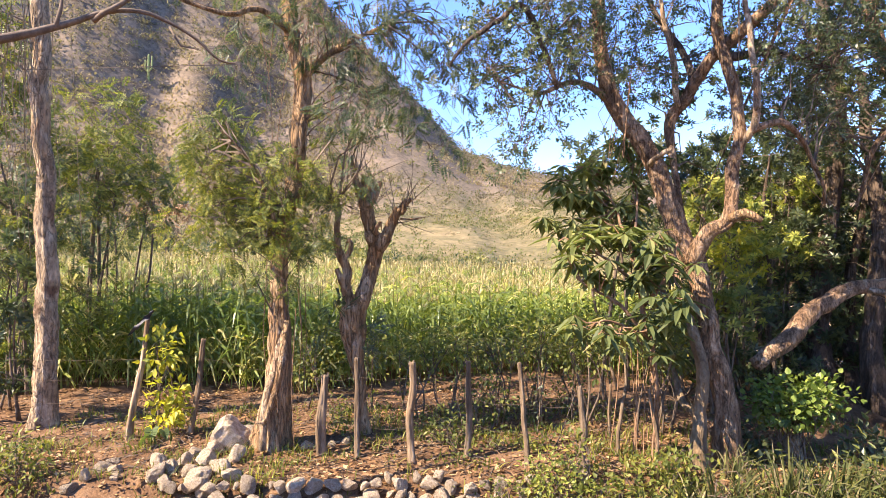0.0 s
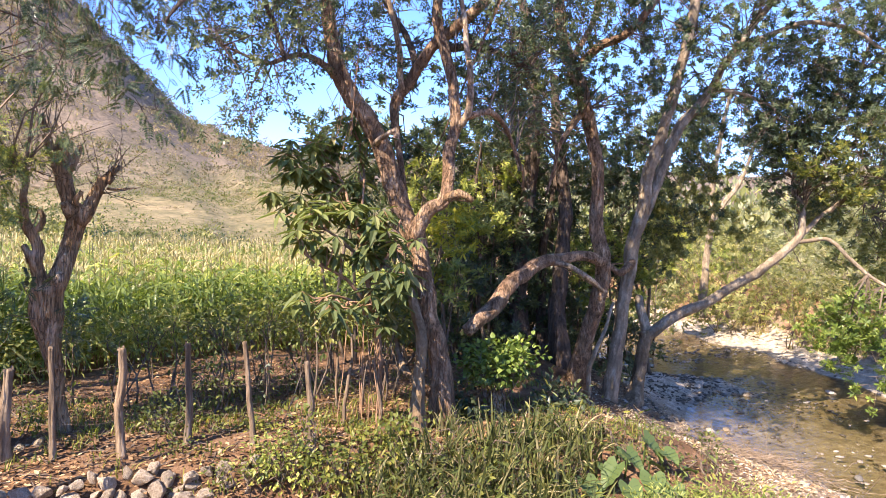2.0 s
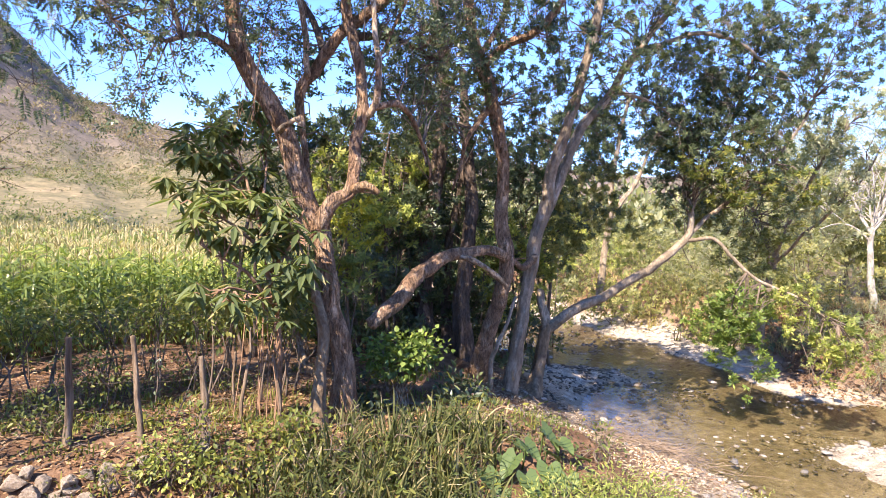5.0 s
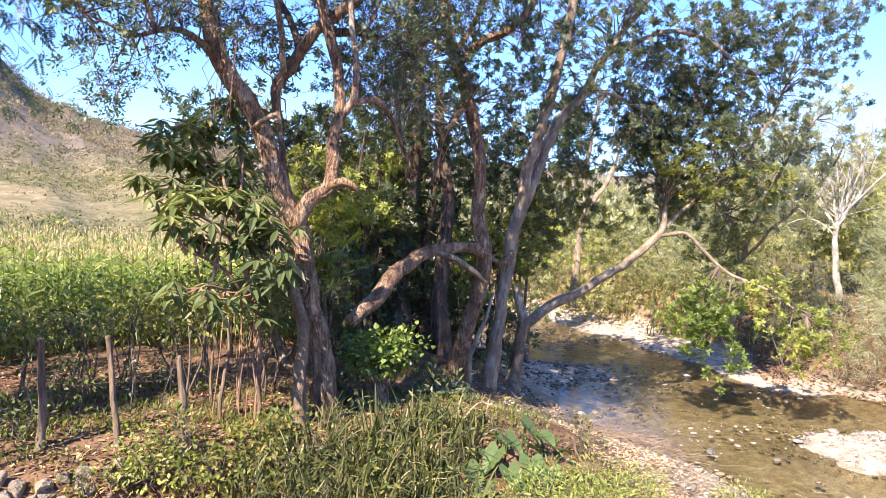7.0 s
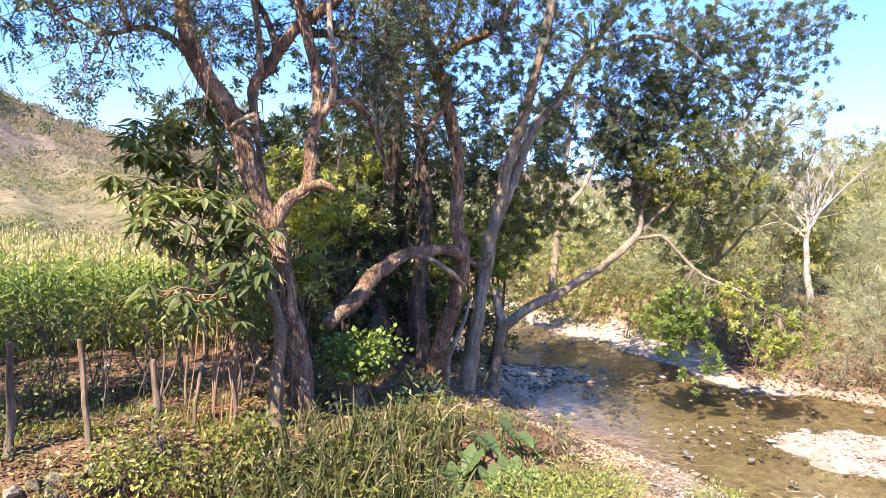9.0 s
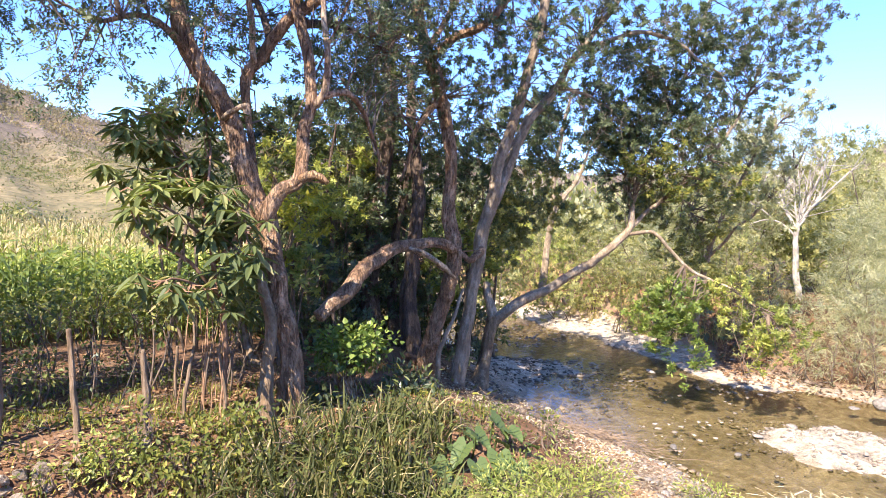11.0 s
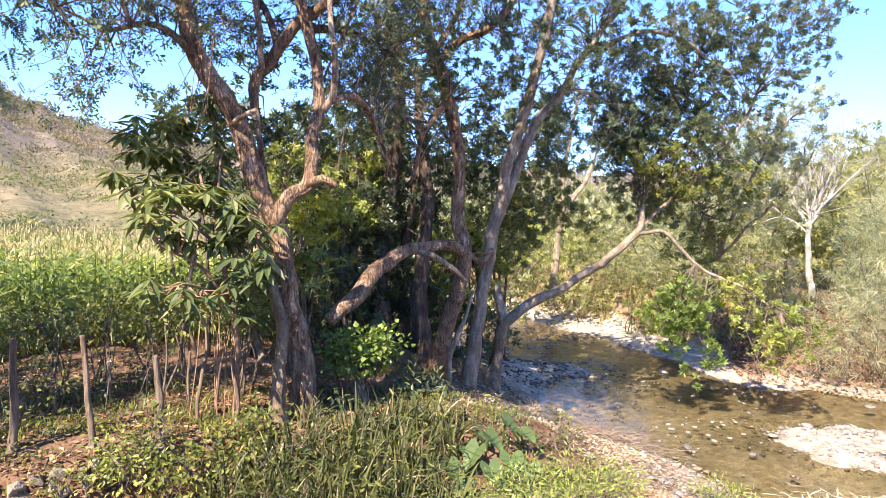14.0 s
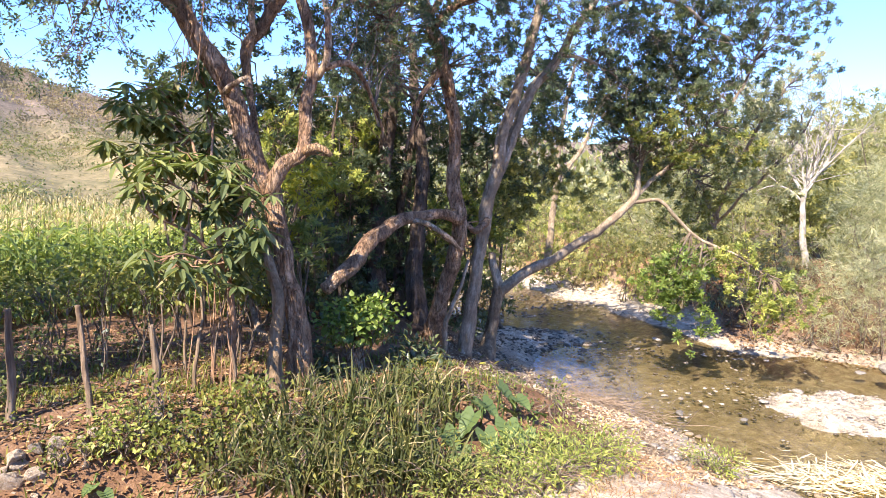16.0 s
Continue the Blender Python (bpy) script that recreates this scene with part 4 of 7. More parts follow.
    crown_parts(t, base, [((12.32, 9.60, 4.47), (0.8, 0.7, 0.6)), ((12.98, 9.03, 5.50), (0.9, 0.7, 0.6)), ((11.91, 9.95, 5.34), (0.6, 0.6, 0.6)), ((13.04, 8.78, 4.24), (0.6, 0.6, 0.5)), ((11.65, 9.95, 3.68), (0.5, 0.5, 0.5)), ((13.50, 8.80, 6.54), (0.8, 0.8, 0.6)), ((12.72, 9.57, 6.41), (0.8, 0.8, 0.6))],
                ROSETTE, LEAF_DARK, rng, 0.15, 80, 15, 0.28, bones, twig_r=0.02, name="inner_crown", droop=0.15, spray=True)
    crown_parts(t, base, [((12.96, 8.89, 1.1), (0.5, 0.45, 0.4)), ((12.92, 8.95, 0.33), (0.55, 0.5, 0.4)), ((13.03, 8.60, -0.19), (0.22, 0.25, 0.25)), ((12.66, 9.31, 0.80), (0.35, 0.4, 0.4))],
                ROSETTE, LEAF_BUSH, rng, 0.165, 200, 14, 0.22, bones, twig_r=0.02, name="hanging_foliage", droop=0.6, spray=True)
    crown_parts(t, base, [((13.86, 7.59, 0.86), (0.6, 0.5, 0.45)), ((13.59, 8.08, 1.45), (0.35, 0.4, 0.25)), ((14.10, 7.14, 0.49), (0.4, 0.4, 0.35)), ((13.90, 7.32, 0.11), (0.3, 0.3, 0.22))],
                ROSETTE, LEAF_LIME, rng, 0.14, 210, 12, 0.22, bones, twig_r=0.02, name="hanging_foliage", droop=0.6, spray=True)
    # lighter leaf colour stands in for sun that the crown above blocks
    crown_parts(t, base, [((11.7, 9.2, 4.3), (0.5, 0.45, 0.4)), ((12.25, 9.2, 3.85), (0.5, 0.45, 0.35)), ((12.9, 8.8, 3.7), (0.5, 0.45, 0.35)), ((12.75, 9.0, 4.7), (0.5, 0.4, 0.35)), ((13.6, 8.3, 3.9), (0.5, 0.45, 0.35))],
                ROSETTE, LEAF_WEED, rng, 0.15, 110, 12, 0.24, bones, twig_r=0.02, name="sunlit_crown", droop=0.2, spray=True)
    # trunks deeper in, their shade put into the dark bark
    spots = [([(7.18, 12.33, -0.30), (7.31, 12.80, 0.85), (7.30, 12.81, 2.10), (7.42, 12.74, 3.34), (7.53, 12.68, 5.07), (7.46, 12.72, 6.53), (7.17, 12.88, 8.18)], (0.28, 0.2, 0.19, 0.18, 0.16, 0.13, 0.08), "trunk with shade in its dark bark"),
        ([(7.42, 11.91, -0.30), (7.95, 12.89, 0.81), (7.95, 12.89, 2.23), (8.13, 12.78, 3.51), (8.33, 12.64, 4.85), (8.63, 12.44, 5.44)], (0.18, 0.12, 0.11, 0.1, 0.09, 0.05), "slim trunk with shade in its dark bark")]
    spots += [([(7.72, 11.66, -0.40), (7.71, 11.85, 0.71), (7.83, 12.02, 1.79), (8.02, 12.13, 3.13), (7.99, 12.39, 4.48), (7.98, 12.63, 6.11)], (0.24, 0.2, 0.17, 0.15, 0.12, 0.09), "thick trunk with deep shade in its dark bark"),
        ([(6.28, 12.27, -0.20), (6.03, 12.24, 1.21), (6.03, 12.24, 2.36), (5.94, 12.29, 3.37), (6.04, 12.24, 4.50)], (0.07, 0.05, 0.05, 0.04, 0.02), "thin stem with shade in its dark bark")]
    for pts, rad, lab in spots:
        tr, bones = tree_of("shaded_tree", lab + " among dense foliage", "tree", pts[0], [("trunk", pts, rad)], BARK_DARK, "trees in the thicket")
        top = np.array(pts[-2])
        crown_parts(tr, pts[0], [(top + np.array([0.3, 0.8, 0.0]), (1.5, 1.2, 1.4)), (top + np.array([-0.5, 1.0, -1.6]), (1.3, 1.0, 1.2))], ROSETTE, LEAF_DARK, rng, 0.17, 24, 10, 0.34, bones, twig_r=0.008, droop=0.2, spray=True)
    # pale trunk across the river
    base = (18.17, 18.49, -0.50)
    limbs = [("trunk", [base, (18.34, 18.61, 0.92), (18.48, 18.48, 2.91), (18.51, 18.44, 4.66), (18.62, 18.33, 5.96), (18.81, 18.14, 7.48)], (0.19, 0.14, 0.125, 0.11, 0.09, 0.06)),
             ("limb", [(18.45, 18.50, 2.80), (19.00, 18.37, 3.70), (19.49, 18.14, 4.50), (19.83, 17.92, 5.62)], (0.12, 0.1, 0.08, 0.05)),
             ("limb", [(18.51, 18.44, 4.66), (18.42, 18.96, 5.11), (18.29, 19.36, 6.00)], (0.09, 0.07, 0.04))]
    t, bones = tree_of("pale_tree", "slender pale-trunked tree on the far bank", "tree", base, limbs, BARK_ASH)
    crown_parts(t, base, [((19.06, 18.60, 6.47), (1.6, 1.4, 1.2)), ((20.04, 17.99, 5.86), (1.2, 1.2, 1.0)), ((18.45, 19.89, 6.51), (1.3, 1.2, 1.2))], ROSETTE, LEAF_DARK, rng, 0.3, 18, 11, 0.4, bones, droop=0.2, spray=True)
    # broad tree behind the overhanging one
    base = (18.30, 11.90, -0.60)
    limbs = [("trunk", [base, (18.15, 11.75, 0.6), (17.9, 11.4, 1.85), (17.5, 10.7, 3.06), (17.2, 9.9, 4.43), (17.3, 9.2, 5.6)], (0.15, 0.11, 0.09, 0.07, 0.05, 0.02)),
             ("limb", [(17.9, 11.4, 1.85), (17.6, 10.5, 2.6), (17.3, 9.7, 3.2), (17.8, 9.0, 4.3)], (0.06, 0.05, 0.04, 0.02)),
             ("limb", [(18.0, 11.55, 1.4), (16.6, 10.8, 2.5), (15.1, 10.3, 3.3), (13.6, 10.2, 3.9)], (0.06, 0.045, 0.03, 0.015))]
    t, bones = tree_of("olive_tree", "broad tree with olive foliage on the far bank, sunlight tinted into its top", "tree", base, limbs, BARK_ASH)
    # upper crown takes the paler leaf to paint the sunlight it lacks
    crown_parts(t, base, [((16.44, 9.74, 5.1), (0.8, 0.8, 0.5)), ((17.39, 9.05, 5.3), (0.8, 0.8, 0.5)), ((16.73, 9.23, 4.27), (0.9, 0.8, 0.5)), ((17.4, 9.6, 4.9), (0.7, 0.7, 0.5)), ((16.69, 9.3, 3.24), (0.9, 0.8, 0.6)), ((17.8, 9.1, 6.0), (0.5, 0.5, 0.3))],
                ROSETTE, LEAF_GREY, rng, 0.17, 62, 12, 0.3, bones, name="upper_crown", droop=0.2, spray=True)
    crown_parts(t, base, [((15.83, 9.78, 4.0), (0.7, 0.7, 0.5)), ((15.14, 9.94, 3.2), (0.8, 0.7, 0.6)), ((13.7, 10.3, 3.6), (0.6, 0.6, 0.5)), ((14.4, 10.0, 2.4), (0.7, 0.6, 0.5)), ((15.4, 9.5, 1.9), (0.8, 0.6, 0.6)), ((13.4, 10.8, 3.0), (0.5, 0.5, 0.4))],
                ROSETTE, LEAF_OLIVE, rng, 0.17, 70, 13, 0.28, bones, name="lower_crown", droop=0.3, spray=True)
    # bare whitish tree
    base = (24.42, 11.74, -1.04)
    limbs = [("trunk", [base, (24.38, 11.83, 0.60), (24.31, 11.99, 2.43), (24.32, 11.95, 3.05)], (0.17, 0.13, 0.11, 0.09))]
    for a, b, c, r in (((24.31, 11.97, 2.84), (24.13, 12.34, 3.65), (24.01, 12.58, 4.46), 0.09), ((24.32, 11.96, 2.54), (23.80, 12.55, 3.12), (23.18, 13.26, 2.87), 0.08), ((24.33, 11.95, 2.95), (24.62, 11.80, 4.08), (24.81, 11.87, 5.32), 0.1),
                       ((24.32, 11.95, 3.05), (24.59, 11.39, 3.98), (25.10, 10.21, 5.37), 0.08), ((24.33, 11.94, 2.74), (24.14, 11.87, 4.06), (24.06, 12.04, 5.27), 0.07), ((24.61, 11.82, 3.78), (24.93, 11.61, 5.11), (25.06, 11.79, 6.36), 0.06),
                       ((24.13, 12.34, 3.61), (23.82, 12.94, 4.04), (23.59, 13.35, 4.14), 0.05), ((24.32, 11.95, 2.9), (24.3, 12.1, 4.1), (24.25, 12.2, 5.2), 0.07), ((24.32, 11.95, 3.0), (24.45, 11.8, 4.2), (24.5, 11.7, 5.4), 0.07), ((24.32, 11.95, 2.9), (24.7, 11.5, 3.9), (24.9, 11.2, 4.9), 0.07),
                       ((24.32, 11.95, 2.7), (23.95, 12.4, 3.9), (23.8, 12.6, 4.9), 0.07), ((23.80, 12.55, 3.12), (23.5, 12.9, 3.5), (23.3, 13.1, 3.9), 0.04), ((24.62, 11.80, 4.0), (24.8, 11.5, 4.9), (25.0, 11.3, 5.9), 0.05)):
        limbs.append(("limb", [a, b, c], (r * 0.7, r * 0.45, 0.012)))
    t, bones = tree_of("bare_tree", "bare whitish tree with spreading branches", "tree", base, limbs, BARK_WHITE)
    tips = bones[bones[:, 2] > np.array(base)[2] + 4.2]
    a = tips[rng.integers(0, len(tips), 110)]
    b = a + unit(rng.normal(size=(110, 3)) * [1, 0.6, 0.5] + np.array([0, 0, 0.7])) * (0.5 + 1.2 * rng.random((110, 1)))
    v, f = thin(a, (a + b) / 2 + rng.normal(size=a.shape) * 0.06, b, 0.022, 0.008)
    part("branching", mesh_of("branching", v - np.array(base), f, BARK_WHITE), t)


build_thicket()


# ---- dense foliage behind the trunks and along the banks ----
def shrub(name, label, at, blobs, leaf, mat, size, clumps, per, spread, seed, stems=5, category="shrub", group="", droop=0.2, flat=0.5, spray=False):
    rng = np.random.default_rng(seed)
    at = np.asarray(at, float)
    at[2] = gz(at[0], at[1]) - 0.03
    t = thing(name, at, label, category, group)
    bones = []
    for i in range(stems):
        c, r = blobs[i % len(blobs)]
        tip = np.asarray(c, float) + rng.normal(size=3) * np.asarray(r) * 0.4
        foot = at + np.array([rng.normal() * 0.12, rng.normal() * 0.12, 0])
        mid = (foot + tip) / 2 + rng.normal(size=3) * 0.12
        rr = 0.008 + 0.008 * np.linalg.norm(tip - foot)
        v, f = tube([foot, mid, tip], (rr, rr * 0.7, rr * 0.35), 6, 0.2, 0.1, i)
        part("stem", mesh_of("stem", v - at, f, TWIG, True), t)
        bones.append(smooth_line([foot, mid, tip], 0.2)[2:])
    crown_parts(t, at, blobs, leaf, mat, rng, size, clumps, per, spread, np.vstack(bones), 0.008, name="foliage", droop=droop, flat=flat, spray=spray)
    return t


def build_shrubs():
    wall = "shrubs in the thicket"
    k = 0
    spots = [((7.13, 13.92, 3.47), (1.4, 1.0, 1.2), LEAF_DARK),
        ((8.78, 14.14, 3.99), (1.5, 1.0, 1.4), LEAF_DARK),
        ((7.18, 13.33, 1.56), (1.3, 1.0, 1.1), LEAF_DARK),
        ((8.36, 13.22, 0.48), (1.4, 1.0, 1.1), LEAF_DARK),
        ((10.62, 13.45, 2.95), (1.4, 1.0, 1.5), LEAF_DARK),
        ((11.46, 13.40, 4.17), (1.2, 1.0, 1.3), LEAF_DARK),
        ((5.58, 13.54, 4.20), (0.8, 0.8, 0.7), LEAF_DARK),
        ((7.21, 14.44, 4.55), (1.0, 0.8, 0.6), LEAF_DARK),
        ((9.46, 12.45, -0.01), (1.0, 0.9, 0.7), LEAF_DARK),
        ((5.90, 12.86, 0.67), (1.0, 0.9, 0.9), LEAF_DARK),
        ((4.32, 11.89, 1.32), (0.8, 0.7, 0.7), LEAF_DARK),
        ((5.69, 12.29, 2.74), (0.6, 0.45, 0.6), LEAF_LIME)]
    spots += [((6.71, 13.13, 3.68), (0.5, 0.45, 0.5), LEAF_LIME),
        ((3.39, 12.70, 4.05), (0.9, 0.8, 0.9), LEAF_DARK),
        ((4.25, 12.44, 3.59), (0.8, 0.8, 0.9), LEAF_DARK),
        ((8.33, 16.12, 1.68), (1.3, 0.9, 1.0), LEAF_DARK),
        ((9.53, 15.44, 1.49), (1.3, 0.9, 1.2), LEAF_DARK),
        ((10.56, 14.75, 1.07), (1.2, 0.9, 1.2), LEAF_DARK),
        ((8.17, 13.92, -0.02), (1.2, 0.9, 0.7), LEAF_DARK),
        ((5.12, 12.33, 2.72), (0.4, 0.35, 0.45), LEAF_LIME),
        ((6.23, 12.48, 2.46), (0.4, 0.35, 0.4), LEAF_LIME),
        ((15.20, 17.44, 2.25), (0.8, 0.6, 1.0), LEAF_LIME),
        ((5.3, 11.9, 1.5), (0.7, 0.5, 0.8), LEAF_DARK),
        ((6.6, 12.6, 2.6), (0.7, 0.5, 0.7), LEAF_DARK),
        ((4.9, 11.7, 3.4), (0.6, 0.5, 0.5), LEAF_LIME),
        ((4.6, 10.9, 2.6), (0.4, 0.35, 0.45), LEAF_YELLOW),
        ((4.75, 11.0, 1.9), (0.35, 0.35, 0.35), LEAF_LIME),
        ((9.2, 12.6, 2.2), (0.6, 0.5, 0.8), LEAF_LIME),
        ((9.6, 12.4, 1.2), (0.7, 0.5, 0.6), LEAF_LIME)]
    # dark leaves paint the deep shade, lime and yellow ones the sunlight
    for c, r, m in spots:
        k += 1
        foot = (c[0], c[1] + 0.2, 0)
        shrub("thicket_shrub", "dense shrub with deep shade in its dark green leaves" if m is LEAF_DARK else "yellow-green shrub behind the trunks, sunlight in its leaf colour", foot, [(c, r)], ROSETTE, m, 0.19, 88 if m is LEAF_DARK else 130, 12, 0.3, 40 + k, 3, group=wall, spray=True)
    # far bank
    spots = [((15.56, 18.45, 1.80), (1.2, 1.0, 1.5), LEAF_OLIVE, 0.28),
        ((19.03, 18.63, 0.12), (1.6, 1.0, 0.6), LEAF_OLIVE, 0.26),
        ((20.98, 17.20, 1.23), (1.5, 1.2, 1.6), LEAF_OLIVE, 0.28),
        ((22.35, 17.07, 1.91), (2.2, 1.4, 2.2), LEAF_GREY, 0.36),
        ((23.68, 15.16, 2.48), (2.4, 1.5, 2.4), LEAF_GREY, 0.38),
        ((25.12, 14.71, 4.56), (2.4, 1.5, 2.2), LEAF_GREY, 0.38),
        ((22.00, 13.00, 1.45), (1.7, 1.2, 1.7), LEAF_OLIVE, 0.34),
        ((14.89, 17.70, 0.26), (1.3, 1.0, 0.8), LEAF_OLIVE, 0.3),
        ((21.45, 8.50, 1.25), (1.5, 1.2, 1.7), LEAF_GREY, 0.36),
        ((21.64, 8.04, 2.13), (1.8, 1.4, 2.2), LEAF_GREY, 0.36)]
    spots += [((27.34, 12.58, 3.10), (2.6, 1.5, 2.0), LEAF_OLIVE, 0.4),
        ((29.91, 11.62, 4.12), (2.8, 1.6, 2.6), LEAF_GREY, 0.42),
        ((23.87, 7.70, 3.18), (2.2, 1.5, 2.6), LEAF_GREY, 0.38),
        ((19.74, 13.85, 0.92), (1.6, 1.2, 1.4), LEAF_OLIVE, 0.34),
        ((19.61, 9.06, 0.53), (1.2, 1.0, 0.8), LEAF_GREY, 0.3),
        ((20.13, 7.80, 0.60), (1.3, 1.0, 0.9), LEAF_GREY, 0.3),
        ((20.42, 10.81, 0.59), (1.3, 1.0, 1.0), LEAF_GREY, 0.3),
        ((18.09, 10.88, -0.23), (1.0, 0.8, 0.5), LEAF_DARK, 0.26),
        ((19.05, 17.88, 0.09), (1.6, 1.0, 0.6), LEAF_OLIVE, 0.3),
        ((24.10, 16.33, 4.53), (2.2, 1.4, 2.2), LEAF_GREY, 0.4)]
    spots += [((27.57, 14.41, 5.18), (2.4, 1.5, 2.2), LEAF_GREY, 0.42),
        ((27.55, 16.49, 6.48), (2.2, 1.4, 1.6), LEAF_GREY, 0.42),
        ((33.11, 14.37, 5.83), (2.6, 1.5, 1.8), LEAF_OLIVE, 0.46),
        ((26.63, 27.29, 1.31), (2.6, 1.5, 1.5), LEAF_OLIVE, 0.36),
        ((29.12, 26.13, 1.40), (2.4, 1.5, 1.5), LEAF_OLIVE, 0.36),
        ((22.91, 25.31, 1.13), (1.6, 1.2, 1.4), LEAF_LIME, 0.32)]
    spots += [((17.9, 8.6, 0.0), (0.9, 0.7, 0.6), LEAF_GREY, 0.24),
        ((18.1, 7.8, 0.05), (0.9, 0.7, 0.7), LEAF_GREY, 0.24),
        ((18.4, 7.0, 0.1), (0.9, 0.7, 0.7), LEAF_GREY, 0.24),
        ((18.7, 6.2, 0.1), (0.9, 0.7, 0.8), LEAF_GREY, 0.24),
        ((18.9, 7.6, 0.9), (1.0, 0.8, 0.8), LEAF_GREY, 0.28),
        ((17.1, 9.4, 0.2), (0.8, 0.6, 0.6), LEAF_OLIVE, 0.24),
        ((20.0, 23.0, 0.9), (1.3, 1.0, 1.1), LEAF_OLIVE, 0.26),
        ((20.6, 21.6, 1.0), (1.3, 1.0, 1.2), LEAF_OLIVE, 0.26),
        ((20.4, 19.6, 1.0), (1.2, 1.0, 1.2), LEAF_LIME, 0.26),
        ((19.9, 17.4, 1.1), (1.1, 1.0, 1.2), LEAF_OLIVE, 0.26),
        ((18.9, 15.2, 1.0), (1.0, 0.9, 1.1), LEAF_OLIVE, 0.24),
        ((18.4, 13.2, 0.9), (1.0, 0.9, 1.0), LEAF_OLIVE, 0.24)]
    for c, r, m, s in spots:
        k += 1
        shrub("bank_shrub", "feathery grey-green shrub on the far bank" if m is LEAF_GREY else "sunlit olive-green shrub on the far bank", (c[0], c[1], 0), [(c, r), ((c[0], c[1], c[2] - r[2] * 0.8), (r[0] * 0.9, r[1], r[2] * 0.6))],
              WISP if m is LEAF_GREY else ROSETTE, m, s * (0.9 if m is LEAF_GREY else 0.75), 34 if m is LEAF_GREY else 22, 9, 0.32, 80 + k, 4, group="shrubs on the far bank", droop=0.1)
    # understory behind the fence
    for c, r in (((0.75, 11.48, 1.22), (0.7, 0.5, 0.4)), ((1.66, 11.68, 1.29), (0.7, 0.5, 0.4)), ((2.18, 10.78, 1.32), (0.6, 0.5, 0.4)), ((2.70, 10.66, 1.70), (0.6, 0.5, 0.5)),
                 ((-2.13, 11.10, 1.08), (0.5, 0.5, 0.4)), ((0.14, 11.02, 1.22), (0.7, 0.5, 0.35)), ((0.87, 10.79, 1.31), (0.7, 0.5, 0.4)), ((1.60, 10.51, 1.36), (0.6, 0.5, 0.4)), ((2.24, 10.19, 1.42), (0.5, 0.5, 0.4)), ((3.47, 10.23, 1.40), (0.6, 0.5, 0.6)), ((-1.19, 11.24, 1.2), (0.45, 0.4, 0.35)), ((-0.41, 10.99, 1.2), (0.5, 0.4, 0.35)), ((3.1, 9.6, 1.4), (0.4, 0.4, 0.3))):
        k += 1
        r = (r[0] * 0.8, r[1] * 0.8, r[2] * 0.8)
        # every other shrub gets a lighter leaf colour as painted sunlight
        shrub("understory_shrub", "leafy shrub behind the fence, sunlight put into its lighter leaves" if k % 2 else "dark leafy shrub behind the fence", (c[0], c[1], 0), [((c[0], c[1], c[2] - 0.12), r)], SMALL_OVAL, LEAF_WEED if k % 2 else LEAF_RANK, 0.08, 270, 15, 0.15, 120 + k, 3, group="shrubs behind the fence")


build_shrubs()


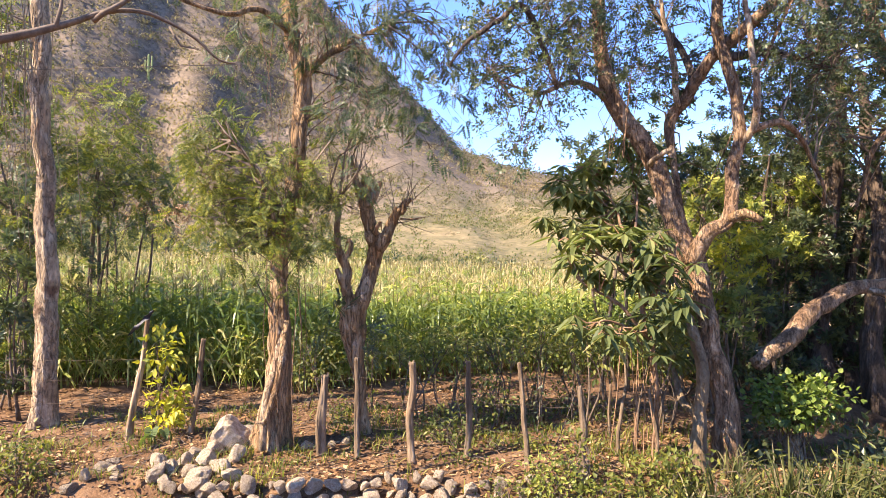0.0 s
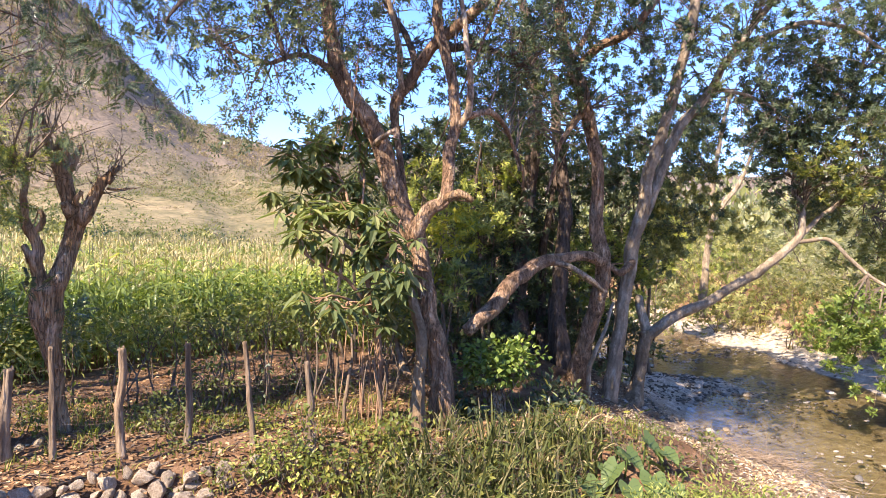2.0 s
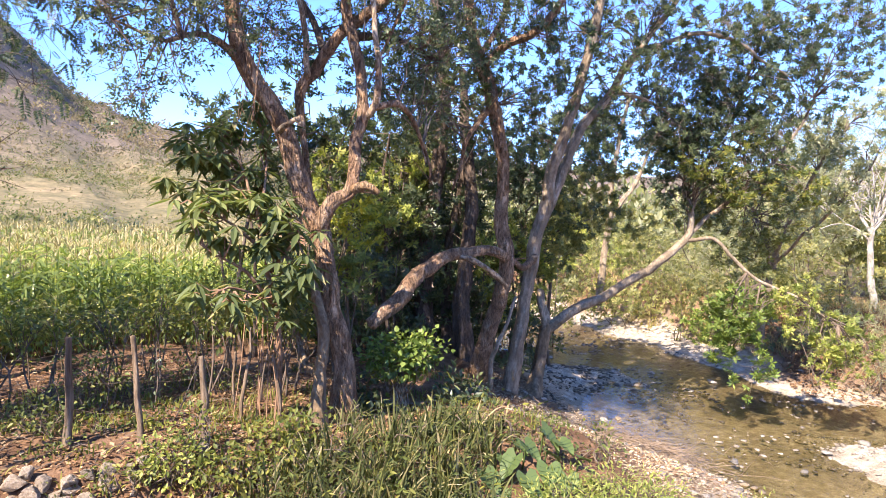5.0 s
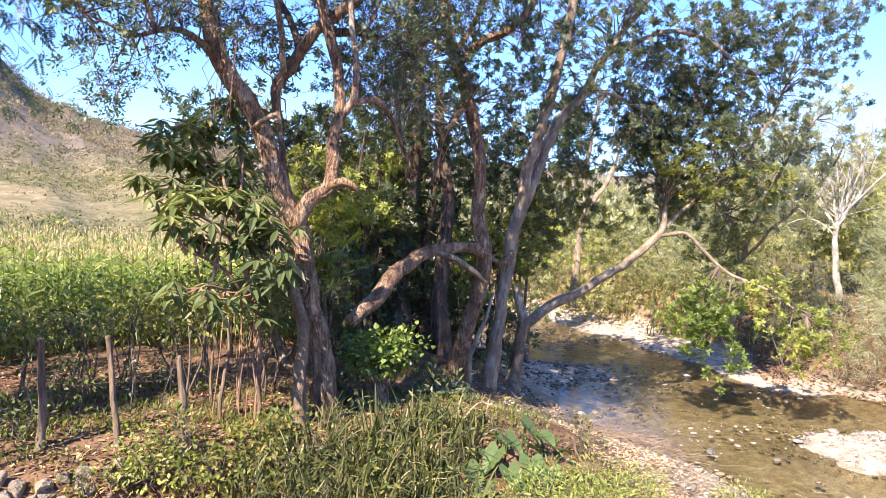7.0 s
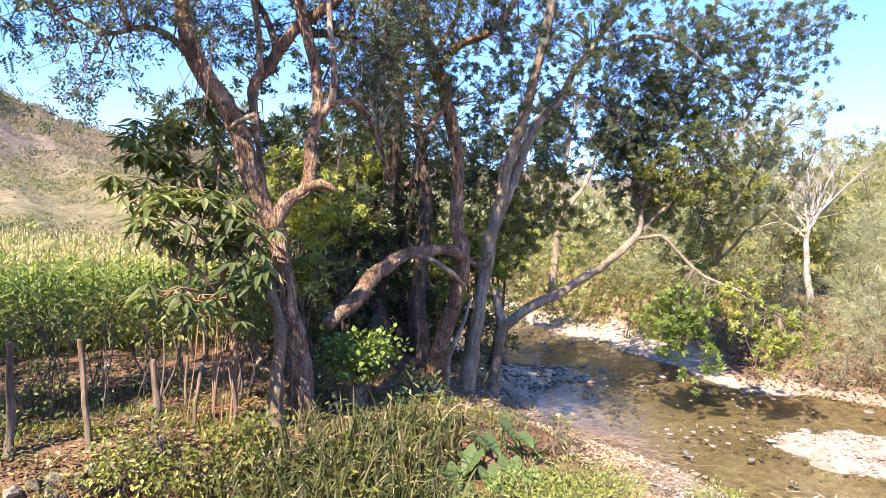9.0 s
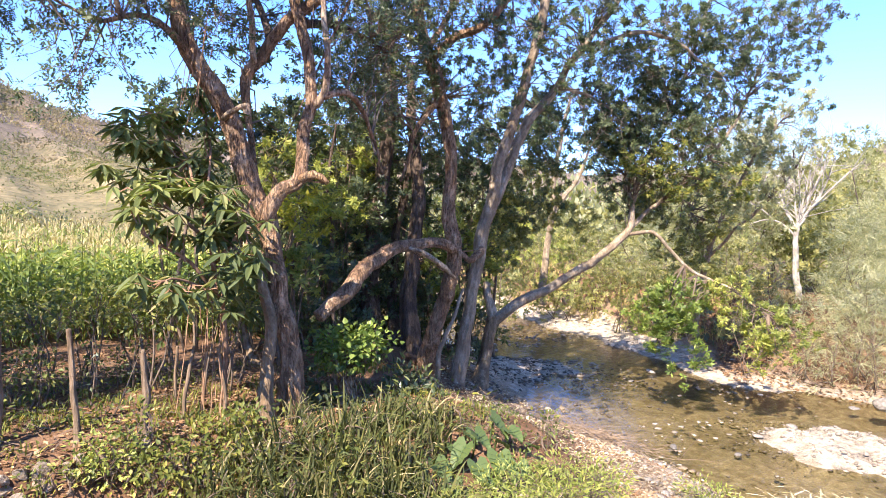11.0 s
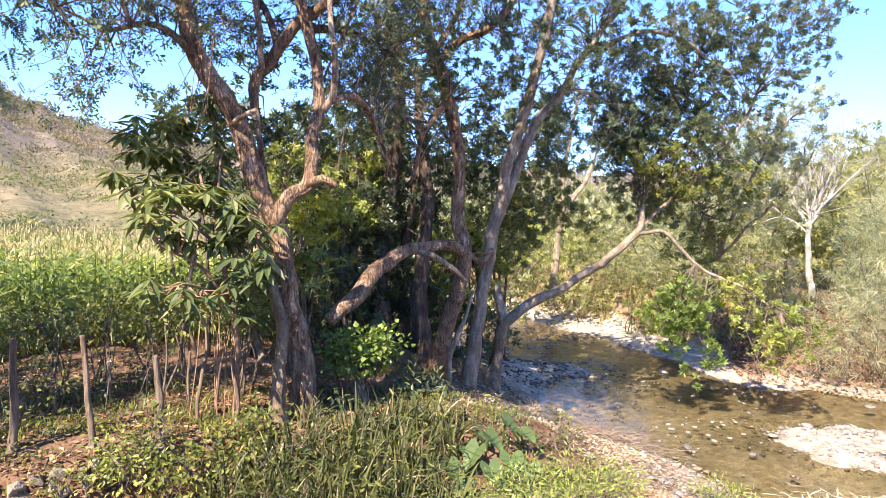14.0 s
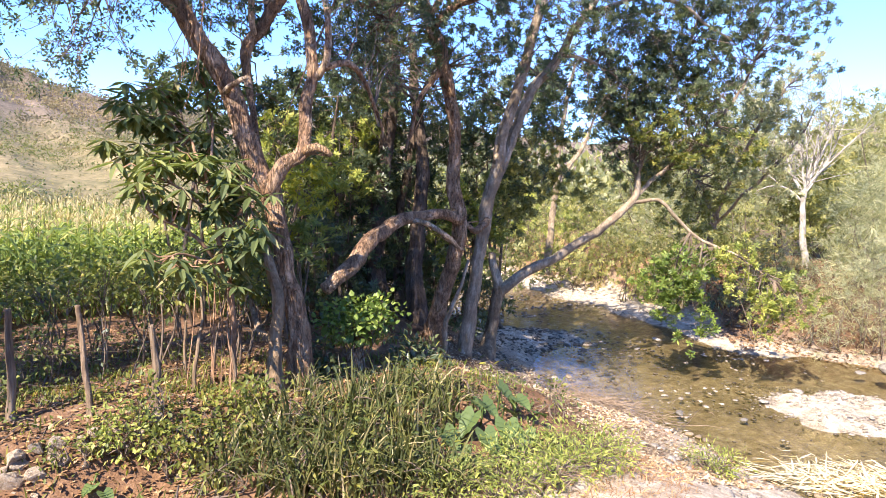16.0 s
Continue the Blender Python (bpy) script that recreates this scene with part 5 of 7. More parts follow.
# ---- feathery trees towards the field ----
def build_left_trees():
    rng = np.random.default_rng(5)
    base = (-2.46, 9.39, -0.05)
    limbs = [("trunk", [base, (-2.34, 9.31, 0.82), (-2.28, 9.32, 1.61), (-2.31, 9.42, 2.49), (-2.26, 9.43, 3.21), (-2.15, 9.56, 3.95), (-2.06, 9.58, 4.61), (-2.06, 9.68, 5.28), (-2.21, 9.75, 6.05), (-2.29, 9.74, 6.95), (-2.39, 9.92, 8.20)], (0.29, 0.21, 0.17, 0.13, 0.12, 0.13, 0.14, 0.12, 0.11, 0.09, 0.05)),
        ("buttress", [(-2.29, 9.33, 1.94), (-2.31, 9.16, 1.52), (-2.37, 9.10, 1.14), (-2.43, 9.05, 0.76), (-2.46, 9.04, 0.46), (-2.48, 9.03, 0.05)], (0.06, 0.07, 0.07, 0.065, 0.07, 0.05), BARK_PALE),
        ("buttress", [(-2.2, 9.24, 1.79), (-2.2, 9.10, 1.37), (-2.25, 9.04, 1.03), (-2.34, 9.0, 0.73), (-2.43, 8.99, 0.45)], (0.06, 0.06, 0.055, 0.05, 0.04)),
        ("root", [(-2.38, 9.05, 0.6), (-2.48, 8.95, 0.46), (-2.62, 8.9, 0.5)], (0.04, 0.03, 0.012)),
        ("limb", [(-2.29, 9.43, 2.89), (-2.46, 9.18, 3.67), (-2.69, 8.90, 4.11), (-2.90, 8.63, 4.36)], (0.04, 0.03, 0.022, 0.01)),
        ("limb", [(-2.10, 9.68, 5.20), (-1.64, 9.46, 5.55), (-1.14, 9.33, 5.83), (-0.50, 9.19, 6.10)], (0.06, 0.05, 0.035, 0.02))]
    limbs += [("limb", [(-2.19, 9.76, 5.96), (-2.55, 9.25, 6.12), (-2.86, 8.74, 5.91), (-3.25, 8.39, 5.93), (-3.53, 8.06, 5.98)], (0.06, 0.05, 0.04, 0.03, 0.015)),
        ("limb", [(-2.12, 9.57, 4.11), (-1.80, 9.43, 3.70), (-1.47, 9.38, 3.53)], (0.04, 0.03, 0.02), BARK_PALE)]
    t, bones = tree_of("feathery_tree", "tree with shredded orange-brown bark and feathery light green foliage", "tree", base, limbs, BARK_ORANGE, "trees along the fence")
    crown_parts(t, base, [((-3.07, 9.62, 3.96), (0.55, 0.6, 0.5)), ((-2.80, 9.81, 3.48), (0.6, 0.6, 0.5)), ((-3.21, 9.79, 3.14), (0.5, 0.5, 0.4)), ((-2.07, 9.17, 3.44), (0.5, 0.5, 0.5)), ((-2.36, 9.10, 2.73), (0.6, 0.5, 0.35)),
                          ((-1.81, 9.22, 2.97), (0.3, 0.4, 0.4)), ((-3.03, 9.74, 4.30), (0.35, 0.4, 0.25)), ((-3.47, 9.38, 4.13), (0.22, 0.3, 0.16)), ((-3.37, 9.42, 3.57), (0.3, 0.3, 0.18)), ((-3.62, 9.43, 2.93), (0.25, 0.3, 0.15)), ((-1.54, 9.27, 3.68), (0.25, 0.3, 0.3)), ((-3.22, 9.57, 4.65), (0.16, 0.2, 0.1)), ((-1.89, 10.33, 4.48), (0.2, 0.25, 0.25))], FEATHER, LEAF_FEATHER, rng, 0.165, 130, 16, 0.24, bones, name="lower_crown", droop=0.4, spray=True)
    crown_parts(t, base, [((-1.30, 9.31, 5.82), (0.7, 0.7, 0.5)), ((-0.98, 9.25, 4.86), (0.5, 0.6, 0.6)), ((-1.15, 9.33, 4.08), (0.4, 0.4, 0.4)), ((-0.27, 9.20, 5.79), (0.7, 0.7, 0.5)), ((-0.03, 9.00, 4.89), (0.55, 0.6, 0.5)), ((-0.18, 9.00, 4.27), (0.35, 0.4, 0.25)),
                          ((-1.84, 9.63, 6.09), (0.6, 0.6, 0.5)), ((-0.66, 9.18, 5.39), (0.5, 0.5, 0.4)), ((-1.63, 9.36, 4.89), (0.3, 0.4, 0.4)), ((-2.71, 9.52, 5.65), (0.4, 0.4, 0.4)), ((-3.05, 9.31, 6.06), (0.4, 0.4, 0.3))],
                FEATHER, LEAF_PINNATE, rng, 0.155, 62, 17, 0.3, bones, name="upper_crown", droop=0.7, spray=True)
    # unseen head, added to cast shade behind the fence
    crown_parts(t, base, [((-2.4, 9.8, 8.2), (1.3, 1.2, 0.7)), ((-1.2, 9.2, 7.7), (1.0, 1.0, 0.5))], FEATHER, LEAF_PINNATE, rng, 0.34, 30, 10, 0.3, bones, name="head", droop=0.3)
    base = (-6.36, 10.48, -0.05)
    limbs = [("trunk", [base, (-6.25, 10.36, 1.03), (-6.22, 10.38, 2.27), (-6.24, 10.37, 3.60), (-6.25, 10.36, 4.92), (-6.27, 10.35, 6.24), (-6.33, 10.43, 7.77), (-6.39, 10.39, 8.98)], (0.21, 0.18, 0.165, 0.155, 0.15, 0.14, 0.12, 0.09)),
             ("limb", [(-6.26, 10.35, 7.03), (-6.32, 9.73, 7.19), (-6.41, 8.94, 7.07)], (0.1, 0.07, 0.04))]
    t, bones = tree_of("fence_tree", "tall straight tree with patchy pale grey bark", "tree", base, limbs, BARK_PALE, "trees along the fence")
    crown_parts(t, base, [((-7.18, 10.35, 6.15), (0.5, 0.5, 0.5)), ((-7.24, 10.56, 4.96), (0.4, 0.5, 0.5)), ((-7.69, 11.22, 6.04), (0.5, 0.6, 1.0))], FEATHER, LEAF_FEATHER, rng, 0.24, 60, 14, 0.3, bones, droop=0.5, spray=True)
    # top above the view, added as a shade caster for ground and corn
    crown_parts(t, base, [((-6.3, 10.1, 8.9), (1.3, 1.2, 0.7))], FEATHER, LEAF_FEATHER, rng, 0.36, 30, 10, 0.3, bones, name="upper_crown", droop=0.3)
    # bare limb that crosses high up
    base = np.array((-5.39, 6.18, 4.47))
    foot = np.array([base[0], base[1], gz(base[0], base[1])])
    limbs = [("trunk", [foot, (foot + base) / 2 + np.array([0.1, 0.05, 0]), base], (0.16, 0.13, 0.1)),
             ("limb", [base, (-4.67, 6.50, 4.86), (-4.32, 6.73, 5.04), (-4.07, 6.89, 5.15), (-3.80, 7.04, 5.24), (-3.39, 7.25, 5.38), (-3.05, 7.40, 5.30), (-2.80, 7.49, 5.14), (-2.58, 7.57, 4.97), (-2.32, 7.66, 4.95)], (0.09, 0.06, 0.055, 0.05, 0.045, 0.035, 0.028, 0.022, 0.016, 0.01)),
             ("limb", [(-3.73, 7.08, 5.26), (-3.49, 7.09, 5.38), (-3.29, 7.18, 5.56), (-2.97, 7.21, 5.84)], (0.035, 0.03, 0.025, 0.015)),
             ("limb", [(-4.03, 6.91, 5.15), (-3.97, 6.94, 5.32), (-3.95, 6.96, 5.56)], (0.025, 0.02, 0.012)),
             ("limb", [(-3.05, 7.40, 5.30), (-2.92, 7.34, 5.08), (-2.73, 7.41, 5.05)], (0.015, 0.012, 0.006))]
    tree_of("bare_limbed_tree", "thin grey tree with bare crossing branches", "tree", foot, limbs, TWIG, "trees along the fence")
    # leafy trees at the field's near corner
    for c, r, m, s, sz in (((-7.42, 14.17, 5.42), (0.9, 0.9, 0.6), LEAF_FEATHER, 0, 0.34), ((-7.62, 14.07, 4.45), (1.0, 0.9, 0.7), LEAF_FEATHER, 1, 0.34), ((-7.06, 14.92, 4.16), (0.9, 0.8, 0.7), LEAF_PINNATE, 2, 0.32), ((-8.19, 12.56, 4.28), (0.9, 0.9, 1.2), LEAF_PINNATE, 3, 0.34),
                           ((-7.78, 12.24, 3.20), (0.8, 0.7, 0.6), LEAF_OLIVE, 4, 0.3), ((-7.80, 15.11, 3.34), (1.0, 0.8, 0.5), LEAF_PINNATE, 5, 0.3), ((-7.39, 11.30, 2.02), (0.7, 0.7, 0.8), LEAF_PINNATE, 6, 0.28)):
        shrub("corner_tree", "small feathery green tree beside the cornfield", (c[0] - 0.2, c[1] + 0.2, 0), [(c, r)] + ([((c[0] + 0.3, c[1] + 0.2, max(c[2] - 1.3, 1.2)), (r[0], r[1], 0.7))] if s in (0, 3, 4) else []), FEATHER, LEAF_PINNATE if s in (2, 3, 5) else LEAF_FEATHER, sz * 0.72, 40, 17, 0.36, 200 + s, 2, spray=True, category="tree", group="small trees beside the cornfield", droop=0.3)
    shrub("corner_shrub", "dark leafy shrub in shade beside the tall tree", (-7.0, 10.7, 0), [((-7.0, 10.7, 1.1), (0.35, 0.4, 0.6)), ((-7.05, 10.75, 2.3), (0.4, 0.4, 0.7))], ROSETTE, LEAF_DARK, 0.2, 110, 11, 0.22, 281, 4, spray=True)
    c = (-21.70, 51.63, 5.27)
    shrub("russet_shrub", "small russet-leaved tree at the field's edge", (c[0], c[1], 0), [(c, (1.3, 1.2, 1.0))], PINNATE, LITTER, 0.6, 14, 9, 0.4, 290, 3, category="tree")
    base = np.array((-93.97, 211.57, 54.62))
    limbs = [("stem", [base - [0, 0, 0.4], base + [0, 0, 4], base + [0.1, 0, 8.2]], (0.42, 0.45, 0.3)), ("arm", [base + [0, 0, 3.0], base + [1.0, 0, 3.8], base + [1.2, 0, 7.6]], (0.3, 0.32, 0.25)), ("arm", [base + [0, 0, 2.6], base + [-0.9, 0, 3.4], base + [-1.0, 0, 6.4]], (0.3, 0.3, 0.25))]
    tree_of("columnar_cactus", "tall yellow-green columnar cactus on the hillside", "cactus", base, limbs, solid("cactus_skin", ((0.3, (0.16, 0.20, 0.07)), (0.7, (0.30, 0.33, 0.13))), 2, 0.6, 0.4, 0.05, stretch=(1, 1, 0.1)), "", 12, 0.5)
    # far shrubs at the field's end
    for i in range(26):
        a, d = -34 + i * 1.55 + rng.normal() * 0.5, 58 + rng.random() * 14
        x, y = d * math.sin(radians(a)), d * math.cos(radians(a))
        h = 2.4 + 1.6 * rng.random() if a < -6 else 1.2 + rng.random()
        z = gz(x, y)
        shrub("field_edge_shrub", "bushy shrub at the far edge of the cornfield", (x, y, 0), [((x, y, z + h * 0.55), (h * 0.75, h * 0.7, h * 0.55))], PINNATE, (LEAF_OLIVE, LEAF_PINNATE, SCRUB_GREEN)[i % 3], 0.75, 5, 9, 0.5, 240 + i, 3, group="shrubs at the field's edge")


build_left_trees()


# ---- pollarded tree ----
def build_pollard():
    rng = np.random.default_rng(9)
    base = (-1.21, 9.96, -0.03)
    limbs = [("trunk", [base, (-1.27, 9.92, 0.42), (-1.32, 9.91, 1.11), (-1.35, 9.91, 1.45), (-1.35, 9.91, 1.72), (-1.31, 9.91, 2.0)], (0.12, 0.11, 0.12, 0.16, 0.25, 0.22)),
        ("limb", [(-1.37, 9.86, 1.84), (-1.45, 9.84, 2.26), (-1.42, 9.86, 2.47), (-1.5, 9.84, 2.68), (-1.61, 9.82, 2.9)], (0.14, 0.10, 0.09, 0.08, 0.1)),
        ("limb", [(-1.57, 9.80, 2.78), (-1.6, 9.77, 3.1), (-1.56, 9.78, 3.35), (-1.58, 9.77, 3.57)], (0.07, 0.06, 0.055, 0.05), BARK_PALE),
        ("limb", [(-1.29, 9.92, 1.91), (-1.1, 9.94, 2.29), (-1.02, 9.95, 2.59), (-0.99, 9.95, 2.87)], (0.17, 0.14, 0.13, 0.15)),
        ("limb", [(-0.99, 10.0, 2.8), (-1.08, 9.99, 3.1), (-1.16, 9.98, 3.36), (-1.14, 9.98, 3.57), (-1.18, 9.98, 3.87)], (0.14, 0.12, 0.13, 0.1, 0.07)),
        ("limb", [(-1.14, 9.94, 3.44), (-1.27, 9.92, 3.74), (-1.35, 9.91, 3.99), (-1.37, 9.91, 4.16)], (0.08, 0.06, 0.05, 0.035)),
        ("limb", [(-0.98, 9.9, 2.8), (-0.84, 9.91, 3.04), (-0.71, 9.92, 3.21), (-0.59, 9.93, 3.36), (-0.48, 9.94, 3.54)], (0.13, 0.11, 0.1, 0.07, 0.04)),
        ("limb", [(-0.64, 9.93, 3.25), (-0.46, 9.94, 3.23), (-0.27, 9.95, 3.27)], (0.025, 0.018, 0.01))]
    for a, b, c, r in (((-1.12, 9.94, 3.44), (-1.01, 9.93, 3.61), (-0.94, 9.92, 3.8), 0.07), ((-1.14, 9.94, 3.36), (-1.22, 9.9, 3.46), (-1.29, 9.88, 3.64), 0.06), ((-1.12, 9.9, 3.6), (-1.07, 9.86, 3.72), (-1.09, 9.84, 3.86), 0.05),
                       ((-0.74, 9.92, 3.17), (-0.74, 9.86, 3.3), (-0.70, 9.84, 3.42), 0.05), ((-0.62, 9.93, 3.32), (-0.6, 9.88, 3.44), (-0.56, 9.86, 3.54), 0.04), ((-0.9, 9.9, 2.95), (-0.95, 9.82, 3.08), (-0.92, 9.8, 3.2), 0.05),
                       ((-1.05, 9.92, 2.9), (-1.1, 9.82, 2.98), (-1.12, 9.78, 3.04), 0.09), ((-1.5, 9.84, 2.66), (-1.42, 9.8, 2.8), (-1.4, 9.78, 2.95), 0.05), ((-1.4, 9.84, 2.1), (-1.54, 9.78, 2.3), (-1.57, 9.76, 2.5), 0.07), ((-1.28, 9.84, 1.98), (-1.22, 9.76, 2.04), (-1.2, 9.72, 2.1), 0.09)):
        limbs.append(("stub", [a, b, c], (r * 1.1, r, r * 0.7)))
    limbs = [(nm, pts, tuple(0.86 * q for q in radii), *own) for nm, pts, radii, *own in limbs]
    t, bones = tree_of("pollarded_tree", "pollarded tree with knobbly cut-back limbs", "tree", base, limbs, BARK_ORANGE, "trees along the fence")
    tips = np.array([(-1.32, 10.01, 3.96), (-1.09, 9.94, 3.78), (-0.51, 9.89, 3.46), (-0.72, 9.97, 3.27), (-1.59, 9.67, 3.48), (-1.23, 10.02, 3.40)])
    a = tips[rng.integers(0, len(tips), 90)] + rng.normal(size=(90, 3)) * 0.06
    b = a + unit(rng.normal(size=(90, 3)) + np.array([0, 0, 1.1])) * (0.2 + 0.7 * rng.random((90, 1)))
    v, f = thin(a, (a + b) / 2 + rng.normal(size=a.shape) * 0.03, b, 0.008, 0.003)
    part("branching", mesh_of("branching", v - np.array(base), f, TWIG), t)
    crown_parts(t, base, [((-1.60, 9.67, 1.81), (0.22, 0.2, 0.22)), ((-1.14, 9.93, 1.44), (0.25, 0.25, 0.3))], FEATHER, LEAF_PINNATE, rng, 0.2, 150, 8, 0.1, bones, name="foliage")


build_pollard()


# ---- fence ----
def build_fence():
    rng = np.random.default_rng(11)
    tops = []
    spots = [((-4.62, 9.65, 0.03), (-4.45, 9.95, 1.78), 0.06, 0.045, "grey crooked wooden fence post leaning over"),
        ((-3.84, 9.92, 0.01), (-3.64, 10.06, 1.42), 0.06, 0.05, "crooked wooden fence post with a knotted top"),
        ((-1.66, 9.13, -0.04), (-1.61, 9.06, 1.07), 0.085, 0.075, "short split weathered fence post"),
        ((-1.16, 8.99, -0.04), (-1.16, 8.88, 1.34), 0.05, 0.045, "slim pale wooden fence post"),
        ((-0.41, 8.75, -0.02), (-0.41, 8.74, 1.30), 0.062, 0.058, "straight pale wooden fence post"),
        ((0.33, 8.93, -0.01), (0.34, 8.89, 1.29), 0.055, 0.05, "weathered wooden fence post"),
        ((1.06, 8.41, 0.01), (0.99, 8.54, 1.34), 0.045, 0.04, "thin leaning wooden fence post"),
        ((1.76, 8.26, 0.03), (1.72, 8.32, 1.08), 0.06, 0.045, "split brown fence post with a flared foot"),
        ((2.37, 8.91, 0.02), (2.45, 8.87, 1.30), 0.03, 0.025, "thin crooked pole in the fence")]
    spots += [((2.47, 9.81, 0.03), (2.46, 9.69, 0.81), 0.028, 0.024, "thin upright stick in the fence"),
        ((2.76, 8.59, 0.05), (2.68, 8.59, 0.98), 0.035, 0.03, "thin brown stick in the fence"),
        ((-7.80, 10.78, -0.02), (-7.20, 10.09, 1.51), 0.07, 0.06, "weathered wooden fence post")]
    for foot, head, r0, r1, lab in spots:
        foot, head = np.array(foot), np.array(head)
        foot = foot - np.array([0, 0, 0.06])
        mid = (foot + head) / 2 + rng.normal(size=3) * np.array([0.04, 0.03, 0])
        post = thing("fence_post", foot, lab, "fence post", "posts of the fence")
        v, f = tube([foot, (foot + mid) / 2 + rng.normal(size=3) * 0.018, mid, (mid + head) / 2 + rng.normal(size=3) * 0.018, head], (r0 * 0.95, r0 * 0.72, (r0 + r1) * 0.4, r1 * 0.72, r1 * 0.66), 20, 0.03, 0.14, int(rng.integers(50)), 0.0, 0.017, 0.22)
        pole = part("pole", mesh_of("pole", v - foot, f, WOOD_POST, True), post)
        if r0 > 0.05:
            a = head + np.array([[0.3 * r1, 0.1 * r1, -0.02], [-0.5 * r1, -0.2 * r1, -0.02]])
            v, f = thin(a, a + np.array([0, 0, 0.03]), a + np.array([0.005, 0, 0.07]) * rng.random((2, 1)), r1 * 0.45, r1 * 0.15)
            part("splinter", mesh_of("splinter", v - foot, f, WOOD_POST), pole)
        tops.append((foot, head))
    order = sorted(tops, key=lambda p: p[0][0])
    w = thing("barbed_wire", order[0][0], "rusty sagging barbed wire strands between fence posts", "wire")
    for hgt in (0.45, 0.8, 1.12):
        line = []
        for foot, head in order:
            p = foot + (head - foot) * min(0.96, (hgt + 0.06) / max(head[2] - foot[2], 0.5))
            if line:
                line.append((line[-1] + p) / 2 - np.array([0, 0, 0.02 + 0.03 * rng.random()]))
            line.append(p)
        v, f = tube(line, (0.0017, 0.0017), 4, 0.12, 0.0)
        q = smooth_line(line, 0.12)
        barbs = thin(q - [[0.015, 0.0, 0.018]], q, q + [[0.012, 0.01, 0.02]], 0.0012, 0.001)
        v, f = join([(v, f), barbs])
        part("strand", mesh_of("strand", v - order[0][0], f, WIRE), w)
    # dark rag hung on the leaning post
    p = np.array((-4.49, 9.82, 1.70))
    gx, gy = np.meshgrid(np.linspace(-1, 1, 9), np.linspace(-1, 1, 5), indexing="ij")
    v = np.stack([gx * 0.2, 0.03 * np.sin(gx * 5 + gy * 2), gx * 0.19 + gy * 0.035 * (1.2 - gx * gx) + 0.015 * np.sin(gx * 9)], -1).reshape(-1, 3)
    i, j = np.meshgrid(np.arange(8), np.arange(4), indexing="ij")
    f = np.stack([i * 5 + j, (i + 1) * 5 + j, (i + 1) * 5 + j + 1, i * 5 + j + 1], -1).reshape(-1, 4)
    rag = new("rag", mesh_of("rag", np.vstack([v, v + [0, 0.006, 0]]), np.vstack([f, f[:, ::-1] + 45]), CHARRED, True))
    rag.location = p
    tagged(rag, "dark rag caught on the leaning fence post", "rag")


build_fence()


# ---- stones ----
def stone_mesh(rng, squash, mat, name="stone", detail=3):
    bm = bmesh.new()
    bmesh.ops.create_icosphere(bm, subdivisions=detail, radius=1)
    k = rng.random() * 40
    ax = unit(rng.normal(size=(11, 3)))
    cut = (0.42 if mat is STONE else 0.6) + 0.32 * rng.random(11)
    for v in bm.verts:
        p = np.array(v.co)
        for n_, c in zip(ax, cut):
            d = p @ n_
            if d > c:
                p = p - n_ * (d - c) * 0.85
        p = p * (1 + 0.10 * noise.noise(Vector(p * 1.7) + Vector((k, 0, 0))) + 0.06 * noise.noise(Vector(p * 5) + Vector((0, k, 0))))
        v.co = Vector(p * np.array(squash))
    me = bpy.data.meshes.new(name)
    bm.to_mesh(me)
    bm.free()
    me.materials.append(mat)
    for q in me.polygons:
        q.use_smooth = mat is not STONE
    return me


def in_pool(x, y):
    """The still, stone-free water by the near shore."""
    a, b = (x - 11.0) * 0.83 - (y - 11.0) * 0.55, (x - 11.0) * 0.55 + (y - 11.0) * 0.83
    return (a / 1.0) ** 2 + (b / 0.75) ** 2 < 1 + 0.5 * float(vnoise(x * 2.5, y * 2.5, 66))


def put_stone(me, at, size, rng, label, category, group, parent=None, name="stone", tilt=0.5):
    ob = new(name, me)
    ob.matrix_world = Matrix.Translation(at) @ Euler((rng.normal() * tilt, rng.normal() * tilt, rng.random() * 6.28)).to_matrix().to_4x4() @ Matrix.Diagonal((size, size * (0.8 + 0.3 * rng.random()), size * (0.8 + 0.3 * rng.random()), 1))
    if parent:
        ob.parent = parent
        ob.matrix_parent_inverse = parent.matrix_world.inverted()
    else:
        tagged(ob, label, category, group)
    return ob


